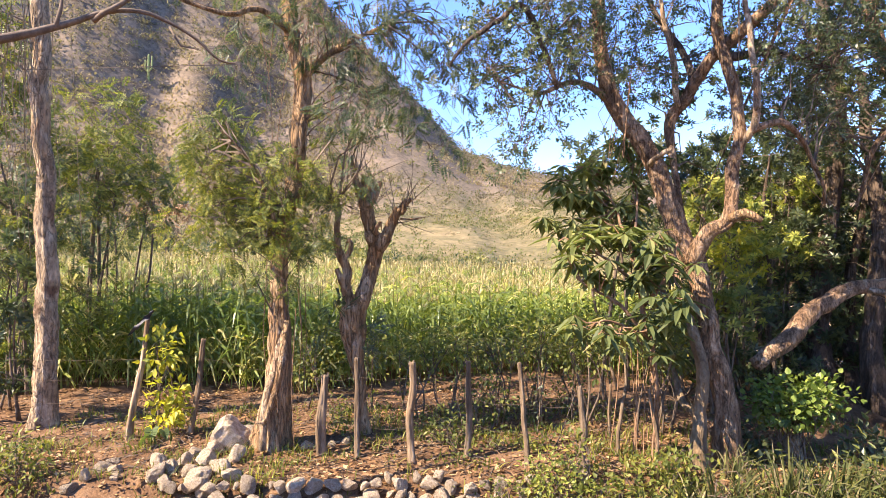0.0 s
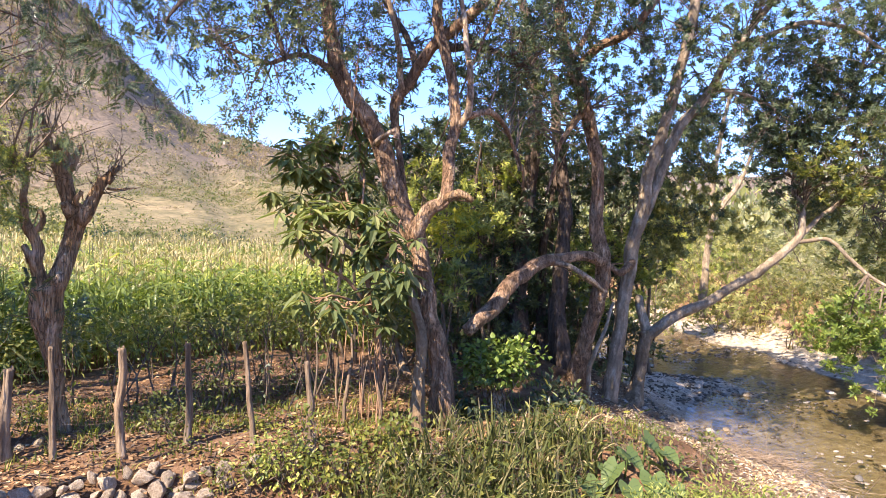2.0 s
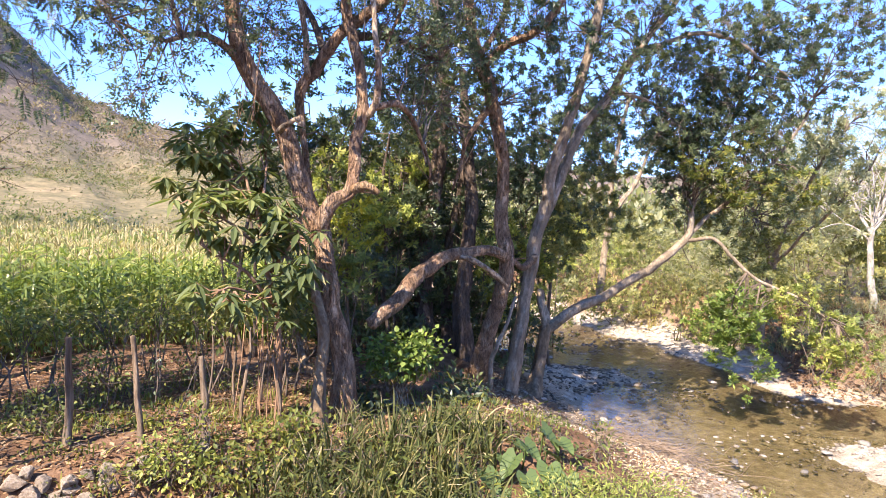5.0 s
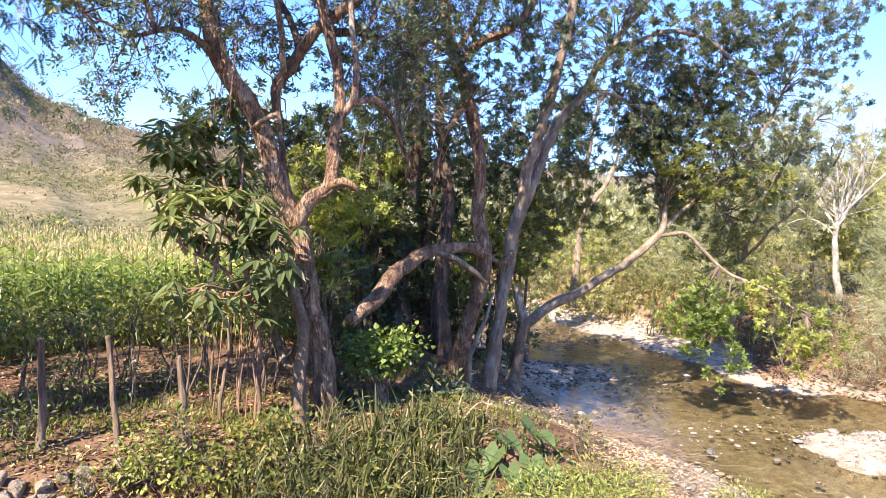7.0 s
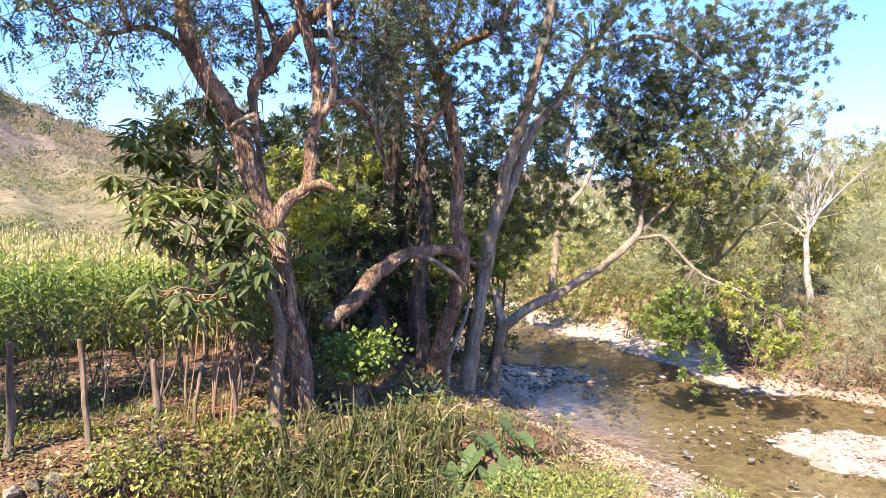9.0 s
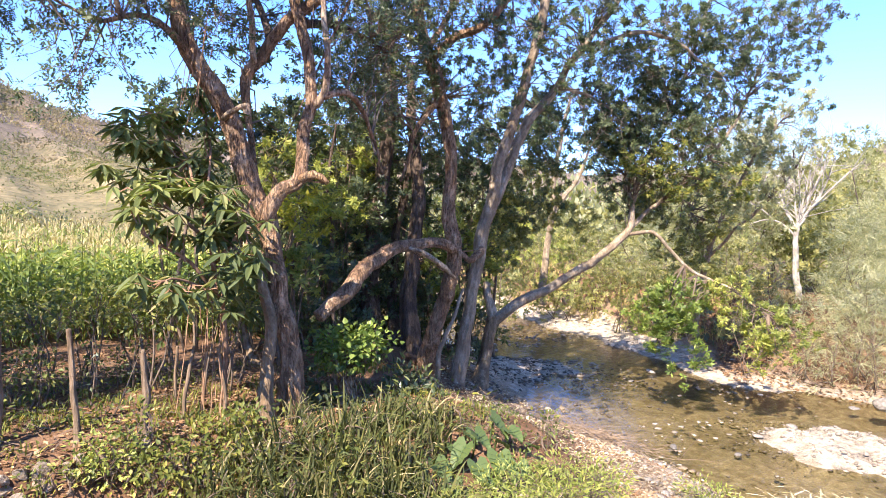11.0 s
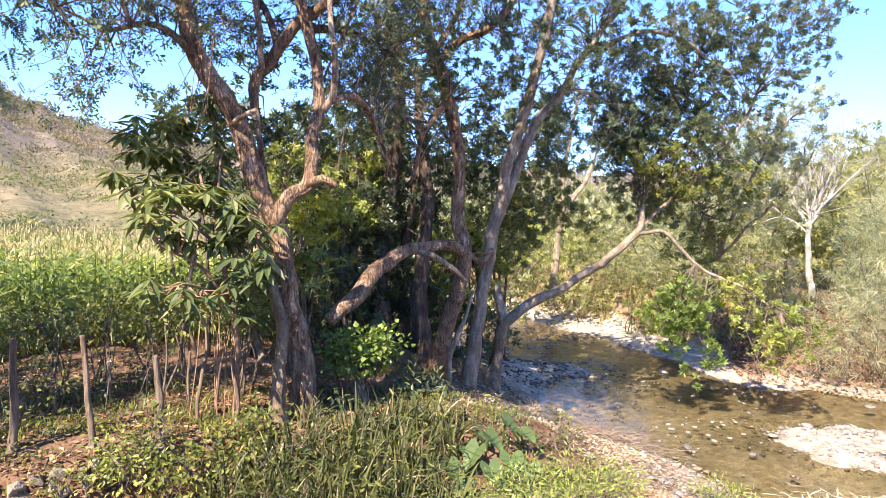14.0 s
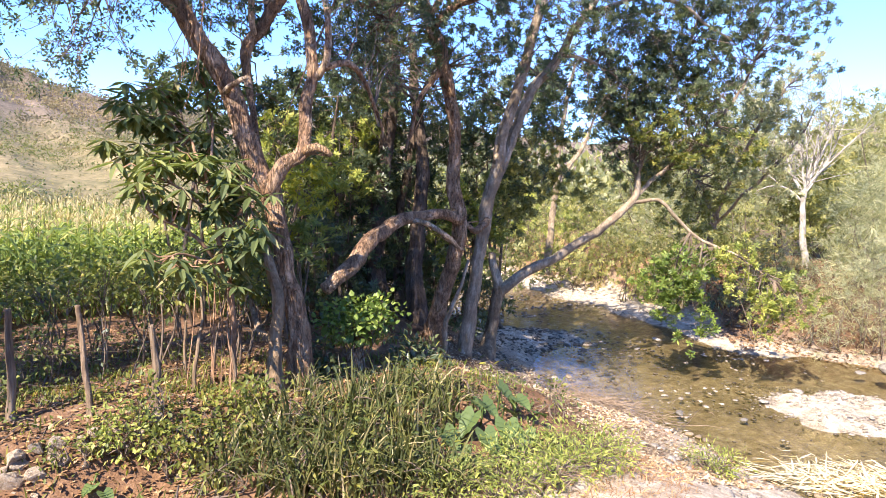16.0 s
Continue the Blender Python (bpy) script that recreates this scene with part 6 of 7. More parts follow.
def build_stones():
    rng = np.random.default_rng(13)
    kinds = [stone_mesh(rng, (1, 0.8, 0.6 + 0.12 * i), STONE) for i in range(4)]
    river = [stone_mesh(rng, (1, 0.72, 0.27 + 0.06 * i), RIVER_STONE, "river_stone", 2) for i in range(5)]
    wet = [stone_mesh(rng, (1, 0.72, 0.24 + 0.06 * i), WET_SHADE_STONE, "river_stone", 2) for i in range(5)]
    # dry-stone edging below the fence
    wall = thing("stone_edging", (-1.0, 8.0, gz(-1, 8.0)), "low dry-laid wall of pale rounded field stones", "stone wall")
    bpy.context.view_layer.update()
    for row in range(4):
        x = -3.3 + 0.1 * row
        while x < 1.75:
            s = 0.07 + 0.11 * rng.random() ** 1.3
            y = 8.02 - 0.09 * row + 0.04 * rng.normal() + 0.04 * x
            put_stone(kinds[rng.integers(4)], (x, y, -0.03 - 0.14 * row + 0.03 * rng.normal()), s, rng, "", "", "", wall)
            x += s * (1.45 + 0.3 * rng.random())
    # boulders by the feathery tree
    for at, s in (((-2.98, 9.36, 0.02), 0.36), ((-3.35, 8.95, 0.0), 0.17), ((-3.1, 8.6, 0.0), 0.2), ((-2.75, 8.75, 0.0), 0.17), ((-3.7, 8.55, -0.02), 0.15), ((-3.55, 8.2, -0.05), 0.18), ((-3.2, 8.3, -0.03), 0.16), ((-2.6, 8.2, -0.05), 0.17), ((-4.1, 8.2, -0.06), 0.1), ((-4.75, 8.3, -0.06), 0.09), ((-4.2, 8.45, -0.05), 0.12), ((-3.13, 9.14, -0.01), 0.22), ((-2.87, 9.75, 0.01), 0.2), ((-3.39, 8.70, -0.02), 0.17), ((-3.48, 8.39, -0.02), 0.15), ((-2.81, 8.42, -0.04), 0.2), ((-3.04, 8.15, -0.05), 0.18), ((-3.43, 8.08, -0.10), 0.16), ((-4.37, 8.50, -0.06), 0.13), ((-4.44, 8.17, -0.05), 0.12), ((-4.39, 8.76, -0.06), 0.11),
                  ((-1.90, 9.27, -0.01), 0.15), ((-1.41, 9.48, 0.01), 0.1), ((-0.06, 8.14, -0.04), 0.12), ((-1.60, 9.38, -0.01), 0.09), ((-2.91, 8.01, -0.15), 0.2), ((-4.56, 8.01, -0.15), 0.12)):
        put_stone(kinds[rng.integers(4)], (at[0], at[1], at[2] + s * 0.3), s, rng, "rough pale field stone lying on the reddish earth", "stone", "stones on the bank")
    # river stones that stand out singly
    for at, s in (((9.75, 8.73, -1.25), 0.14), ((10.70, 7.28, -1.25), 0.2), ((14.74, 12.74, -1.25), 0.2), ((16.59, 6.61, -1.15), 0.22), ((8.63, 6.81, -1.10), 0.2), ((10.18, 10.00, -1.20), 0.16), ((11.41, 6.43, -1.25), 0.14), ((14.11, 10.95, -1.25), 0.16),
                  ((13.91, 6.70, -1.20), 0.22), ((12.67, 6.75, -1.20), 0.22), ((15.09, 9.62, -1.25), 0.2), ((19.02, 9.16, -0.90), 0.24), ((16.59, 5.99, -0.90), 0.5), ((8.75, 6.92, -1.15), 0.22), ((9.26, 6.22, -1.2), 0.26), ((9.69, 8.47, -1.25), 0.2), ((9.63, 7.14, -1.2), 0.16), ((8.9, 6.2, -1.1), 0.18), ((9.2, 7.6, -1.2), 0.17), ((15.36, 11.27, -1.20), 0.26), ((15.97, 16.48, -1.20), 0.16), ((17.08, 16.21, -1.20), 0.2), ((18.13, 10.50, -1.00), 0.25), ((16.86, 10.42, -1.10), 0.22), ((17.28, 11.41, -1.10), 0.2)):
        put_stone(river[rng.integers(5)], (at[0], at[1], at[2] - 0.05), s * 0.62, rng, "smooth pale river stone", "stone", "stones in the river", tilt=0.2)
    # scattered cobbles, nearest 240 singly, the rest as one mass
    cand = []
    while len(cand) < 5200:
        y = rng.uniform(0.5, 30)
        x = rng.uniform(near_shore(y) - 2.6, far_shore(y) + 3.0)
        z = gz(x, y)
        shore = z > WATER - 0.03
        if in_pool(x, y) or (y < 11.5 and x > far_shore(y) + 1.2 and rng.random() < 0.85):
            continue
        riffle = float(vnoise(x * 0.55, y * 0.55, 61)) + 0.5 * float(vnoise(x * 1.7, y * 1.7, 62))
        if rng.random() < (1.0 if shore else 0.6 if riffle > 0.15 else 0.08):
            cand.append((x, y, z if shore else max(z, WATER - 0.006 + 0.01 * riffle), 0.018 + 0.075 * rng.random() ** 3.5 + (0.018 if y > 13 else 0)))
    for i in range(6500):
        if i % 2:
            y = rng.uniform(3.5, 11)
            x = near_shore(y) + 0.4 - 3.2 * rng.random()
            if vnoise(x * 1.1, y * 1.1, 63) < rng.uniform(-0.6, 0.9) or (y > 6.8 and rng.random() < 0.45):
                continue
        else:
            y = rng.uniform(2.5, 8.2)
            x = 13.8 + rng.normal() * 1.3
        z = gz(x, y)
        if z > WATER - 0.06:
            cand.append((x, y, max(z, WATER - 0.02), 0.014 + (0.1 if i % 2 else 0.06) * rng.random() ** 3.5))
    cand.sort(key=lambda c: -c[3] / math.hypot(c[0], c[1]))
    lo, hi = np.array((9.56, 10.39, -1.30)), np.array((14.46, 12.19, -1.30))
    pool = []
    for i in range(720):
        x, y = lo[0] + (hi[0] - lo[0]) * rng.random() + rng.normal() * 0.25, lo[1] + (hi[1] - lo[1]) * rng.random() + rng.normal() * 0.5
        sz = 0.03 + 0.1 * rng.random() ** 2.5
        if in_pool(x, y):
            continue
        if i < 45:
            put_stone(wet[rng.integers(5)], (x, y, WATER - 0.01 + 0.02 * rng.random()), sz, rng, "dark stone at the pool's edge, wet and shade in its colour", "stone", "stones at the shaded pool", tilt=0.2)
        else:
            pool.append((x, y, max(gz(x, y), WATER - 0.01), sz * 0.7))
    for x, y, z, s in cand[:130]:
        put_stone((river if gz(x, y) > WATER + 0.02 else wet)[rng.integers(5)], (x, y, z + s * 0.08), s, rng, "small rounded river cobble", "stone", "cobbles along the river", tilt=0.2)
    low = stone_mesh(rng, (1, 0.75, 0.42), RIVER_STONE, "cobble", 1)
    tv = np.array([tuple(v.co) for v in low.vertices])
    tf = np.array([tuple(p.vertices) for p in low.polygons])
    # bar pebbles take the dark stone colour, which paints the bar's shade
    for i in range(650):
        x, y = 12.3 + rng.normal() * 1.3, 13.0 + rng.normal() * 0.9
        if gz(x, y) > WATER - 0.03:
            pool.append((x, y, gz(x, y), 0.02 + 0.07 * rng.random() ** 2.5))
    # cobbles of this shaded corner get their shade by the dark colour
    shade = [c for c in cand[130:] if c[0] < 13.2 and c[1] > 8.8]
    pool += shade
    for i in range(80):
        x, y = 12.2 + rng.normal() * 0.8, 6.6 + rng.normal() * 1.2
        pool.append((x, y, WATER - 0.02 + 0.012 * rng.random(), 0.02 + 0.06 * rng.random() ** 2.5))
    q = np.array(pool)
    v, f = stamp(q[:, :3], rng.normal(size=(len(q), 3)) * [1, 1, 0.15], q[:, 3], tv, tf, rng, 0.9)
    tagged(new("pool_gravel", mesh_of("pool_gravel", v, f, WET_SHADE_STONE, True)), "dark pebbles round the pool, wet and shade in their colour", "gravel", kind="stuff")
    c = np.array([c for c in cand[130:] if not (c[0] < 13.2 and c[1] > 8.8)])
    n = len(c)
    v, f = stamp(c[:, :3] + np.array([0, 0, 0.0]), rng.normal(size=(n, 3)) * [1, 1, 0.15], c[:, 3], tv, tf, rng, 0.9)
    tagged(new("river_gravel", mesh_of("river_gravel", v, f, solid("gravel_mix", ((0.3, (0.10, 0.082, 0.06)), (0.5, (0.25, 0.21, 0.16)), (0.7, (0.44, 0.38, 0.30))), 4.1, 0.8, 0.3, 0.01), True)), "pale mixed gravel and cobbles in the river bed", "gravel", kind="stuff")


build_stones()


# ---- cornfield ----
def corn_plant(rng, leaves, segs):
    """Leaves with stalk, and the tassel: two sets of vertices and quads."""
    h = 2.0
    lv, lf = [], []
    a0 = rng.random() * 6.28
    for i in range(leaves):
        z0 = 0.25 + (h - 0.5) * i / (leaves - 1)
        az = a0 + math.pi * i + rng.normal() * 0.35
        ln = (0.62 + 0.25 * rng.random()) * (1 - 0.35 * abs(i / leaves - 0.5))
        rise = 0.9 - 0.25 * rng.random()
        w = 0.021 + 0.011 * rng.random()
        d, sd = np.array([math.cos(az), math.sin(az)]), np.array([-math.sin(az), math.cos(az)])
        k = len(lv)
        for j in range(segs + 1):
            t = j / segs
            rad = ln * (t * 0.85)
            z = z0 + ln * (rise * t - (1.15 + 0.3 * (i % 3)) * t * t * 0.8)
            hw = w * (0.6 + 1.6 * t - 2.15 * t * t)
            for s in (-1, 1):
                lv.append((d[0] * rad + sd[0] * hw * s, d[1] * rad + sd[1] * hw * s, z + 0.01 * s))
            if j:
                lf.append((k + 2 * j - 2, k + 2 * j - 1, k + 2 * j + 1, k + 2 * j))
    k = len(lv)
    for z, r in ((0, 0.016), (h - 0.1, 0.009)):
        for a in range(3):
            lv.append((r * math.cos(a * 2.094), r * math.sin(a * 2.094), z))
    for a in range(3):
        lf.append((k + a, k + (a + 1) % 3, k + 3 + (a + 1) % 3, k + 3 + a))
    tv, tf = [], []
    for i in range(9 if segs > 2 else 5):
        az, out = rng.random() * 6.28, 0.0 if i == 0 else 0.13 + 0.1 * rng.random()
        up = 0.30 if i == 0 else 0.17 + 0.09 * rng.random()
        k = len(tv)
        w = 0.006 if segs > 2 else 0.013
        c, s = math.cos(az), math.sin(az)
        for q, wd in ((0, w), (0.6, w * 1.3), (1, w * 0.5)):
            z = h - 0.1 + 0.06 * (i > 0) + up * q - (0.1 * q * q if i else 0)
            tv += [(c * out * q - s * wd, s * out * q + c * wd, z), (c * out * q + s * wd, s * out * q - c * wd, z)]
        tf += [(k, k + 1, k + 3, k + 2), (k + 2, k + 3, k + 5, k + 4)]
    return (np.array(lv), np.array(lf)), (np.array(tv), np.array(tf))


def build_corn():
    rng = np.random.default_rng(17)
    near = [corn_plant(rng, 13, 3) for _ in range(6)]
    far = [corn_plant(rng, 8, 2) for _ in range(4)]
    field = thing("cornfield", (-6, 20, gz(-6, 20)), "dense field of green corn with pale tan tassels", "corn", kind="stuff")
    o = np.array(field.location)
    spots = []
    row = 11.8
    while row < 66:
        step = 0.165 if row < 17 else 0.26 if row < 24 else 0.42
        x0, x1 = -0.75 * row - 3, 8.5 - 0.02 * row
        xs = np.arange(x0, x1, step)
        xs = xs + rng.normal(size=len(xs)) * 0.08
        ys = row + rng.normal(size=len(xs)) * 0.1
        for x, y in zip(xs, ys):
            edge = 12.7 + 1.6 * ramp(x, -4, 0) + 0.5 * math.sin(x * 0.8)
            end = np.interp(math.degrees(math.atan2(x, y)), (-40, -28, -3, 6, 11, 16, 25), (60, 58, 48, 44, 38, 26, 17))
            if y > edge and math.hypot(x, y) < end and x < near_shore(y) - 3.4:
                spots.append((x, y))
        row += 0.5 if row < 17 else 0.62 if row < 24 else 0.8
    s = np.array(spots)
    z = g(s[:, 0], s[:, 1])
    P = np.column_stack([s, z])
    d = np.hypot(s[:, 0], s[:, 1])
    scale = 0.98 + 0.09 * rng.normal(size=len(P)) * 0.8 + 0.06 * fbm(P[:, 0] * 0.15, P[:, 1] * 0.15, 2, 31)
    scale = np.clip(scale, 0.75, 1.2)
    lean = rng.normal(size=(len(P), 2)) * 0.035
    # the front rows plant by plant
    order = np.argsort(d + 100 * (P[:, 0] < -0.72 * P[:, 1]))[:260]
    single = np.zeros(len(P), bool)
    single[order] = True
    shapes = []
    for lf, tf in near:
        v, f = join([lf, tf])
        shapes.append(mesh_of("corn_plant", v, f, [CORN_LEAF, TASSEL], False, np.repeat([0, 1], [len(lf[1]), len(tf[1])])))
    for k in order:
        ob = part("corn_plant", shapes[rng.integers(len(shapes))], field)
        sc = float(scale[k])
        ob.location = P[k] - o
        ob.rotation_euler = (float(lean[k, 1]), float(lean[k, 0]), float(rng.random() * 6.28))
        ob.scale = (sc, sc, sc)
    for sel, plants, tag in (((d < 21) & ~single, near, 0), (d >= 21, far, 1)):
        idx = np.where(sel)[0]
        kinds = rng.integers(0, len(plants), len(idx))
        L, T = [], []
        for k, (lf, tf) in enumerate(plants):
            q = idx[kinds == k]
            U = np.column_stack([lean[q], np.ones(len(q))])
            for tpl, bag in ((lf, L), (tf, T)):
                tv = tpl[0][:, [0, 2, 1]]
                bag.append(stamp(P[q], U, scale[q], tv, tpl[1], rng, 0.0))
        for nm, bag, mat in (("corn_leaves", L, CORN_LEAF), ("tassels", T, TASSEL)):
            v, f = join(bag)
            tagged(part(nm, mesh_of(nm, v - o, f, mat), field), kind="stuff")


build_corn()


# ---- plants by the fence and on the bank ----
def whorl_plant():
    """Large-leaved small tree: whorls of long leaves at twig ends."""
    rng = np.random.default_rng(19)
    base = (2.88, 8.95, 0.05)
    limbs = [("trunk", [base, (2.79, 8.56, 0.91), (2.63, 8.40, 1.67), (2.47, 8.34, 2.39), (2.31, 8.28, 2.96)], (0.05, 0.045, 0.04, 0.03, 0.02)),
        ("limb", [(2.63, 8.40, 1.67), (2.15, 8.22, 2.12), (1.71, 8.12, 2.41)], (0.03, 0.025, 0.012)),
        ("limb", [(2.55, 8.37, 2.10), (2.79, 8.03, 2.55), (2.81, 7.91, 2.89)], (0.03, 0.02, 0.012)),
        ("limb", [(2.63, 8.40, 1.67), (2.22, 8.21, 1.84), (1.91, 8.08, 1.92)], (0.025, 0.02, 0.012)),
        ("limb", [(2.44, 8.35, 2.53), (2.40, 8.88, 3.12), (2.33, 9.52, 3.70), (2.11, 9.67, 4.05)], (0.025, 0.02, 0.015, 0.008))]
    limbs += [("limb", [(2.46, 8.55, 2.74), (2.68, 9.22, 3.44), (2.76, 9.61, 4.04), (2.63, 9.75, 4.47)], (0.025, 0.02, 0.015, 0.008)),
        ("limb", [(2.44, 8.35, 2.39), (1.96, 8.32, 2.75), (1.54, 8.36, 2.96)], (0.025, 0.018, 0.008))]
    t, bones = tree_of("large_leaved_tree", "small tree with whorls of long glossy green leaves", "tree", base, limbs, VINE)
    tips = []
    for c, r, n in (((2.24, 8.30, 2.75), (0.7, 0.5, 0.45), 46), ((1.68, 8.33, 2.89), (0.35, 0.4, 0.3), 12), ((2.73, 8.05, 2.55), (0.4, 0.4, 0.5), 18), ((1.93, 8.18, 1.84), (0.5, 0.4, 0.22), 12), ((2.67, 8.07, 1.79), (0.35, 0.3, 0.3), 10), ((2.98, 9.07, 1.92), (0.5, 0.4, 0.3), 14), ((3.30, 9.07, 1.48), (0.35, 0.3, 0.3), 10), ((2.49, 9.43, 1.67), (0.35, 0.3, 0.3), 9), ((2.25, 9.54, 3.70), (0.7, 0.4, 0.4), 28), ((2.68, 9.63, 4.12), (0.5, 0.4, 0.4), 12), ((1.85, 9.57, 3.75), (0.4, 0.4, 0.3), 14), ((2.3, 9.37, 3.3), (0.5, 0.4, 0.3), 18), ((1.69, 9.4, 3.25), (0.3, 0.3, 0.25), 9)):
        tips.append(np.asarray(c) + ball(rng, int(n * 0.95)) * np.asarray(r))
    tips = np.vstack(tips)
    P = np.repeat(tips, 8, 0)
    a = np.tile(np.arange(8) * 0.785, len(tips)) + np.repeat(rng.random(len(tips)) * 6, 8)
    U = np.column_stack([np.cos(a), np.sin(a), -0.28 + rng.normal(size=len(a)) * 0.3])
    v, f = stamp(P + U * 0.02, U, 0.28 * (0.55 + 0.6 * rng.random(len(P))), *WHORL_LEAF, rng, 0.9)
    part("crown", mesh_of("crown", v - np.array(base), f, LEAF_BIG), t)
    tips = tips[np.min(np.linalg.norm(tips[:, None] - bones[None], axis=2), axis=1) < 0.6]
    near = np.array([bones[np.argmin(np.linalg.norm(bones - q + [0, 0, 0.2], axis=1))] for q in tips])
    v, f = thin(near, (near + tips) / 2 - [0, 0, 0.05], tips, 0.012, 0.006)
    part("branching", mesh_of("branching", v - np.array(base), f, VINE), t)


whorl_plant()


def leafy_bush(name, label, at, blobs, leaf, mat, size, n, seed, flat=0.7, droop=0.2, category="bush", group=""):
    """A close bush: single leaves on short stalks over a few stems."""
    return shrub(name, label, at, blobs, leaf, mat, size, n * 2.6, 10, 0.09, seed, 5, category, group, droop, flat)


def build_bank_plants():
    rng = np.random.default_rng(23)
    # stump with a bright bush
    base = np.array((4.69, 8.87, -0.20))
    v, f = tube([base, base + [0.02, 0, 0.25], base + [0.0, 0.02, 0.5]], (0.13, 0.1, 0.09), 12, 0.05, 0.18, 3, 0.3)
    stump = new("stump", mesh_of("stump", v - base, f, BARK_PALE, True))
    stump.location = base
    tagged(stump, "short pale broken stump wrapped in leaves", "stump")
    leafy_bush("bright_bush", "rounded bush of fresh bright green heart-shaped leaves", (base[0], base[1], 0), [((4.72, 8.83, 0.80), (0.5, 0.45, 0.2)), ((4.62, 8.89, 0.66), (0.42, 0.4, 0.14)), ((4.98, 8.66, 0.84), (0.3, 0.3, 0.18))], ROUND_LEAF, LEAF_BUSH, 0.07, 480, 301)
    leafy_bush("climber", "dark green climber over the stump", (base[0] + 0.3, base[1], 0), [((4.18, 8.75, 0.28), (0.26, 0.3, 0.4)), ((5.05, 8.43, -0.02), (0.4, 0.3, 0.2)), ((5.86, 8.88, 0.06), (0.5, 0.3, 0.3))], SMALL_OVAL, LEAF_DARK, 0.12, 170, 302)
    # yellow-green shrubs below the fence
    spots = [((1.42, 7.92, -0.04), (0.4, 0.35, 0.25), LEAF_LIME, 0.09),
        ((1.65, 7.98, 0.22), (0.2, 0.2, 0.3), LEAF_WEED, 0.1),
        ((2.44, 7.67, 0.04), (0.5, 0.35, 0.25), LEAF_WEED, 0.11),
        ((2.80, 7.97, 0.09), (0.3, 0.3, 0.3), LEAF_WEED, 0.11),
        ((1.91, 7.51, -0.06), (0.4, 0.3, 0.2), LEAF_WEED, 0.11),
        ((0.88, 7.90, -0.05), (0.4, 0.3, 0.15), LEAF_WEED, 0.08),
        ((0.91, 9.30, -0.05), (0.4, 0.3, 0.2), LEAF_RANK, 0.11),
        ((1.37, 9.14, 0.06), (0.3, 0.3, 0.2), LEAF_WEED, 0.1)]
    spots += [((0.05, 9.50, 0.20), (0.4, 0.3, 0.22), LEAF_RANK, 0.1),
        ((0.75, 10.17, 0.54), (0.4, 0.3, 0.3), LEAF_RANK, 0.1),
        ((-1.56, 9.88, 0.35), (0.2, 0.2, 0.25), LEAF_WEED, 0.1),
        ((0.27, 8.60, 0.02), (0.3, 0.25, 0.12), LEAF_WEED, 0.09),
        ((-5.16, 7.98, 0.15), (0.35, 0.3, 0.2), LEAF_WEED, 0.1),
        ((-5.53, 8.33, 0.25), (0.3, 0.3, 0.2), LEAF_WEED, 0.1),
        ((1.26, 7.90, 0.05), (0.35, 0.3, 0.2), LEAF_LIME, 0.09)]
    for c, r, m, s in spots:
        leafy_bush("low_bush", {LEAF_LIME: "low yellow-green bush below the fence", LEAF_WEED: "low weedy green bush on the bank"}.get(m, "low dark green bush by the fence"), (c[0], c[1], 0), [(c, r)], SMALL_OVAL, m, s * 0.66, 340, int(310 + c[0] * 7 + c[1] * 3), group="low bushes by the fence")
    leafy_bush("yellow_shrub", "upright shrub with golden yellow leaves by the fence", (-4.36, 10.30, 0.02), [((-4.24, 9.93, 1.27), (0.22, 0.2, 0.28)), ((-4.10, 9.88, 0.73), (0.25, 0.2, 0.18)), ((-4.13, 9.76, 0.40), (0.22, 0.2, 0.22))], SMALL_OVAL, LEAF_YELLOW, 0.12, 210, 350, category="shrub")
    for i in range(9):
        x, y = rng.uniform(-1.6, 4.4), rng.uniform(9.3, 11.6)
        h = 0.12 + 0.14 * rng.random()
        m = (LEAF_RANK, LEAF_RANK, LEAF_WEED)[i % 3]
        leafy_bush("low_bush", "low weedy green bush on the bank" if m is LEAF_WEED else "low dark green bush by the fence", (x, y, 0), [((x, y, gz(x, y) + h), (0.28 + 0.2 * rng.random(), 0.25, h))], SMALL_OVAL, m, 0.06, 110, 700 + i, group="low bushes by the fence")
    # weeds below the edging
    r3 = np.random.default_rng(91)
    for i in range(13):
        x, y = 0.9 + 0.2 * i + 0.12 * r3.normal(), 6.75 + 0.3 * r3.normal()
        m = (LEAF_WEED, LEAF_RANK, LEAF_LIME)[i % 3]
        leafy_bush("low_bush", "low leafy weed on the earth below the edging", (x, y, 0), [((x, y, gz(x, y) + 0.16), (0.28, 0.26, 0.18))], SMALL_OVAL, m, 0.05, 95, 780 + i, group="weeds below the edging")
    # weeds round the taro
    for i, (x, y) in enumerate(((5.9, 6.9), (6.3, 7.1), (6.0, 6.4), (6.5, 6.5), (5.5, 6.9), (6.9, 6.9))):
        leafy_bush("low_bush", "low dark green bush beside the taro leaves", (x, y, 0), [((x, y, gz(x, y) + 0.14), (0.3, 0.28, 0.16))], SMALL_OVAL, LEAF_RANK, 0.06, 150, 760 + i, group="low bushes by the taro")
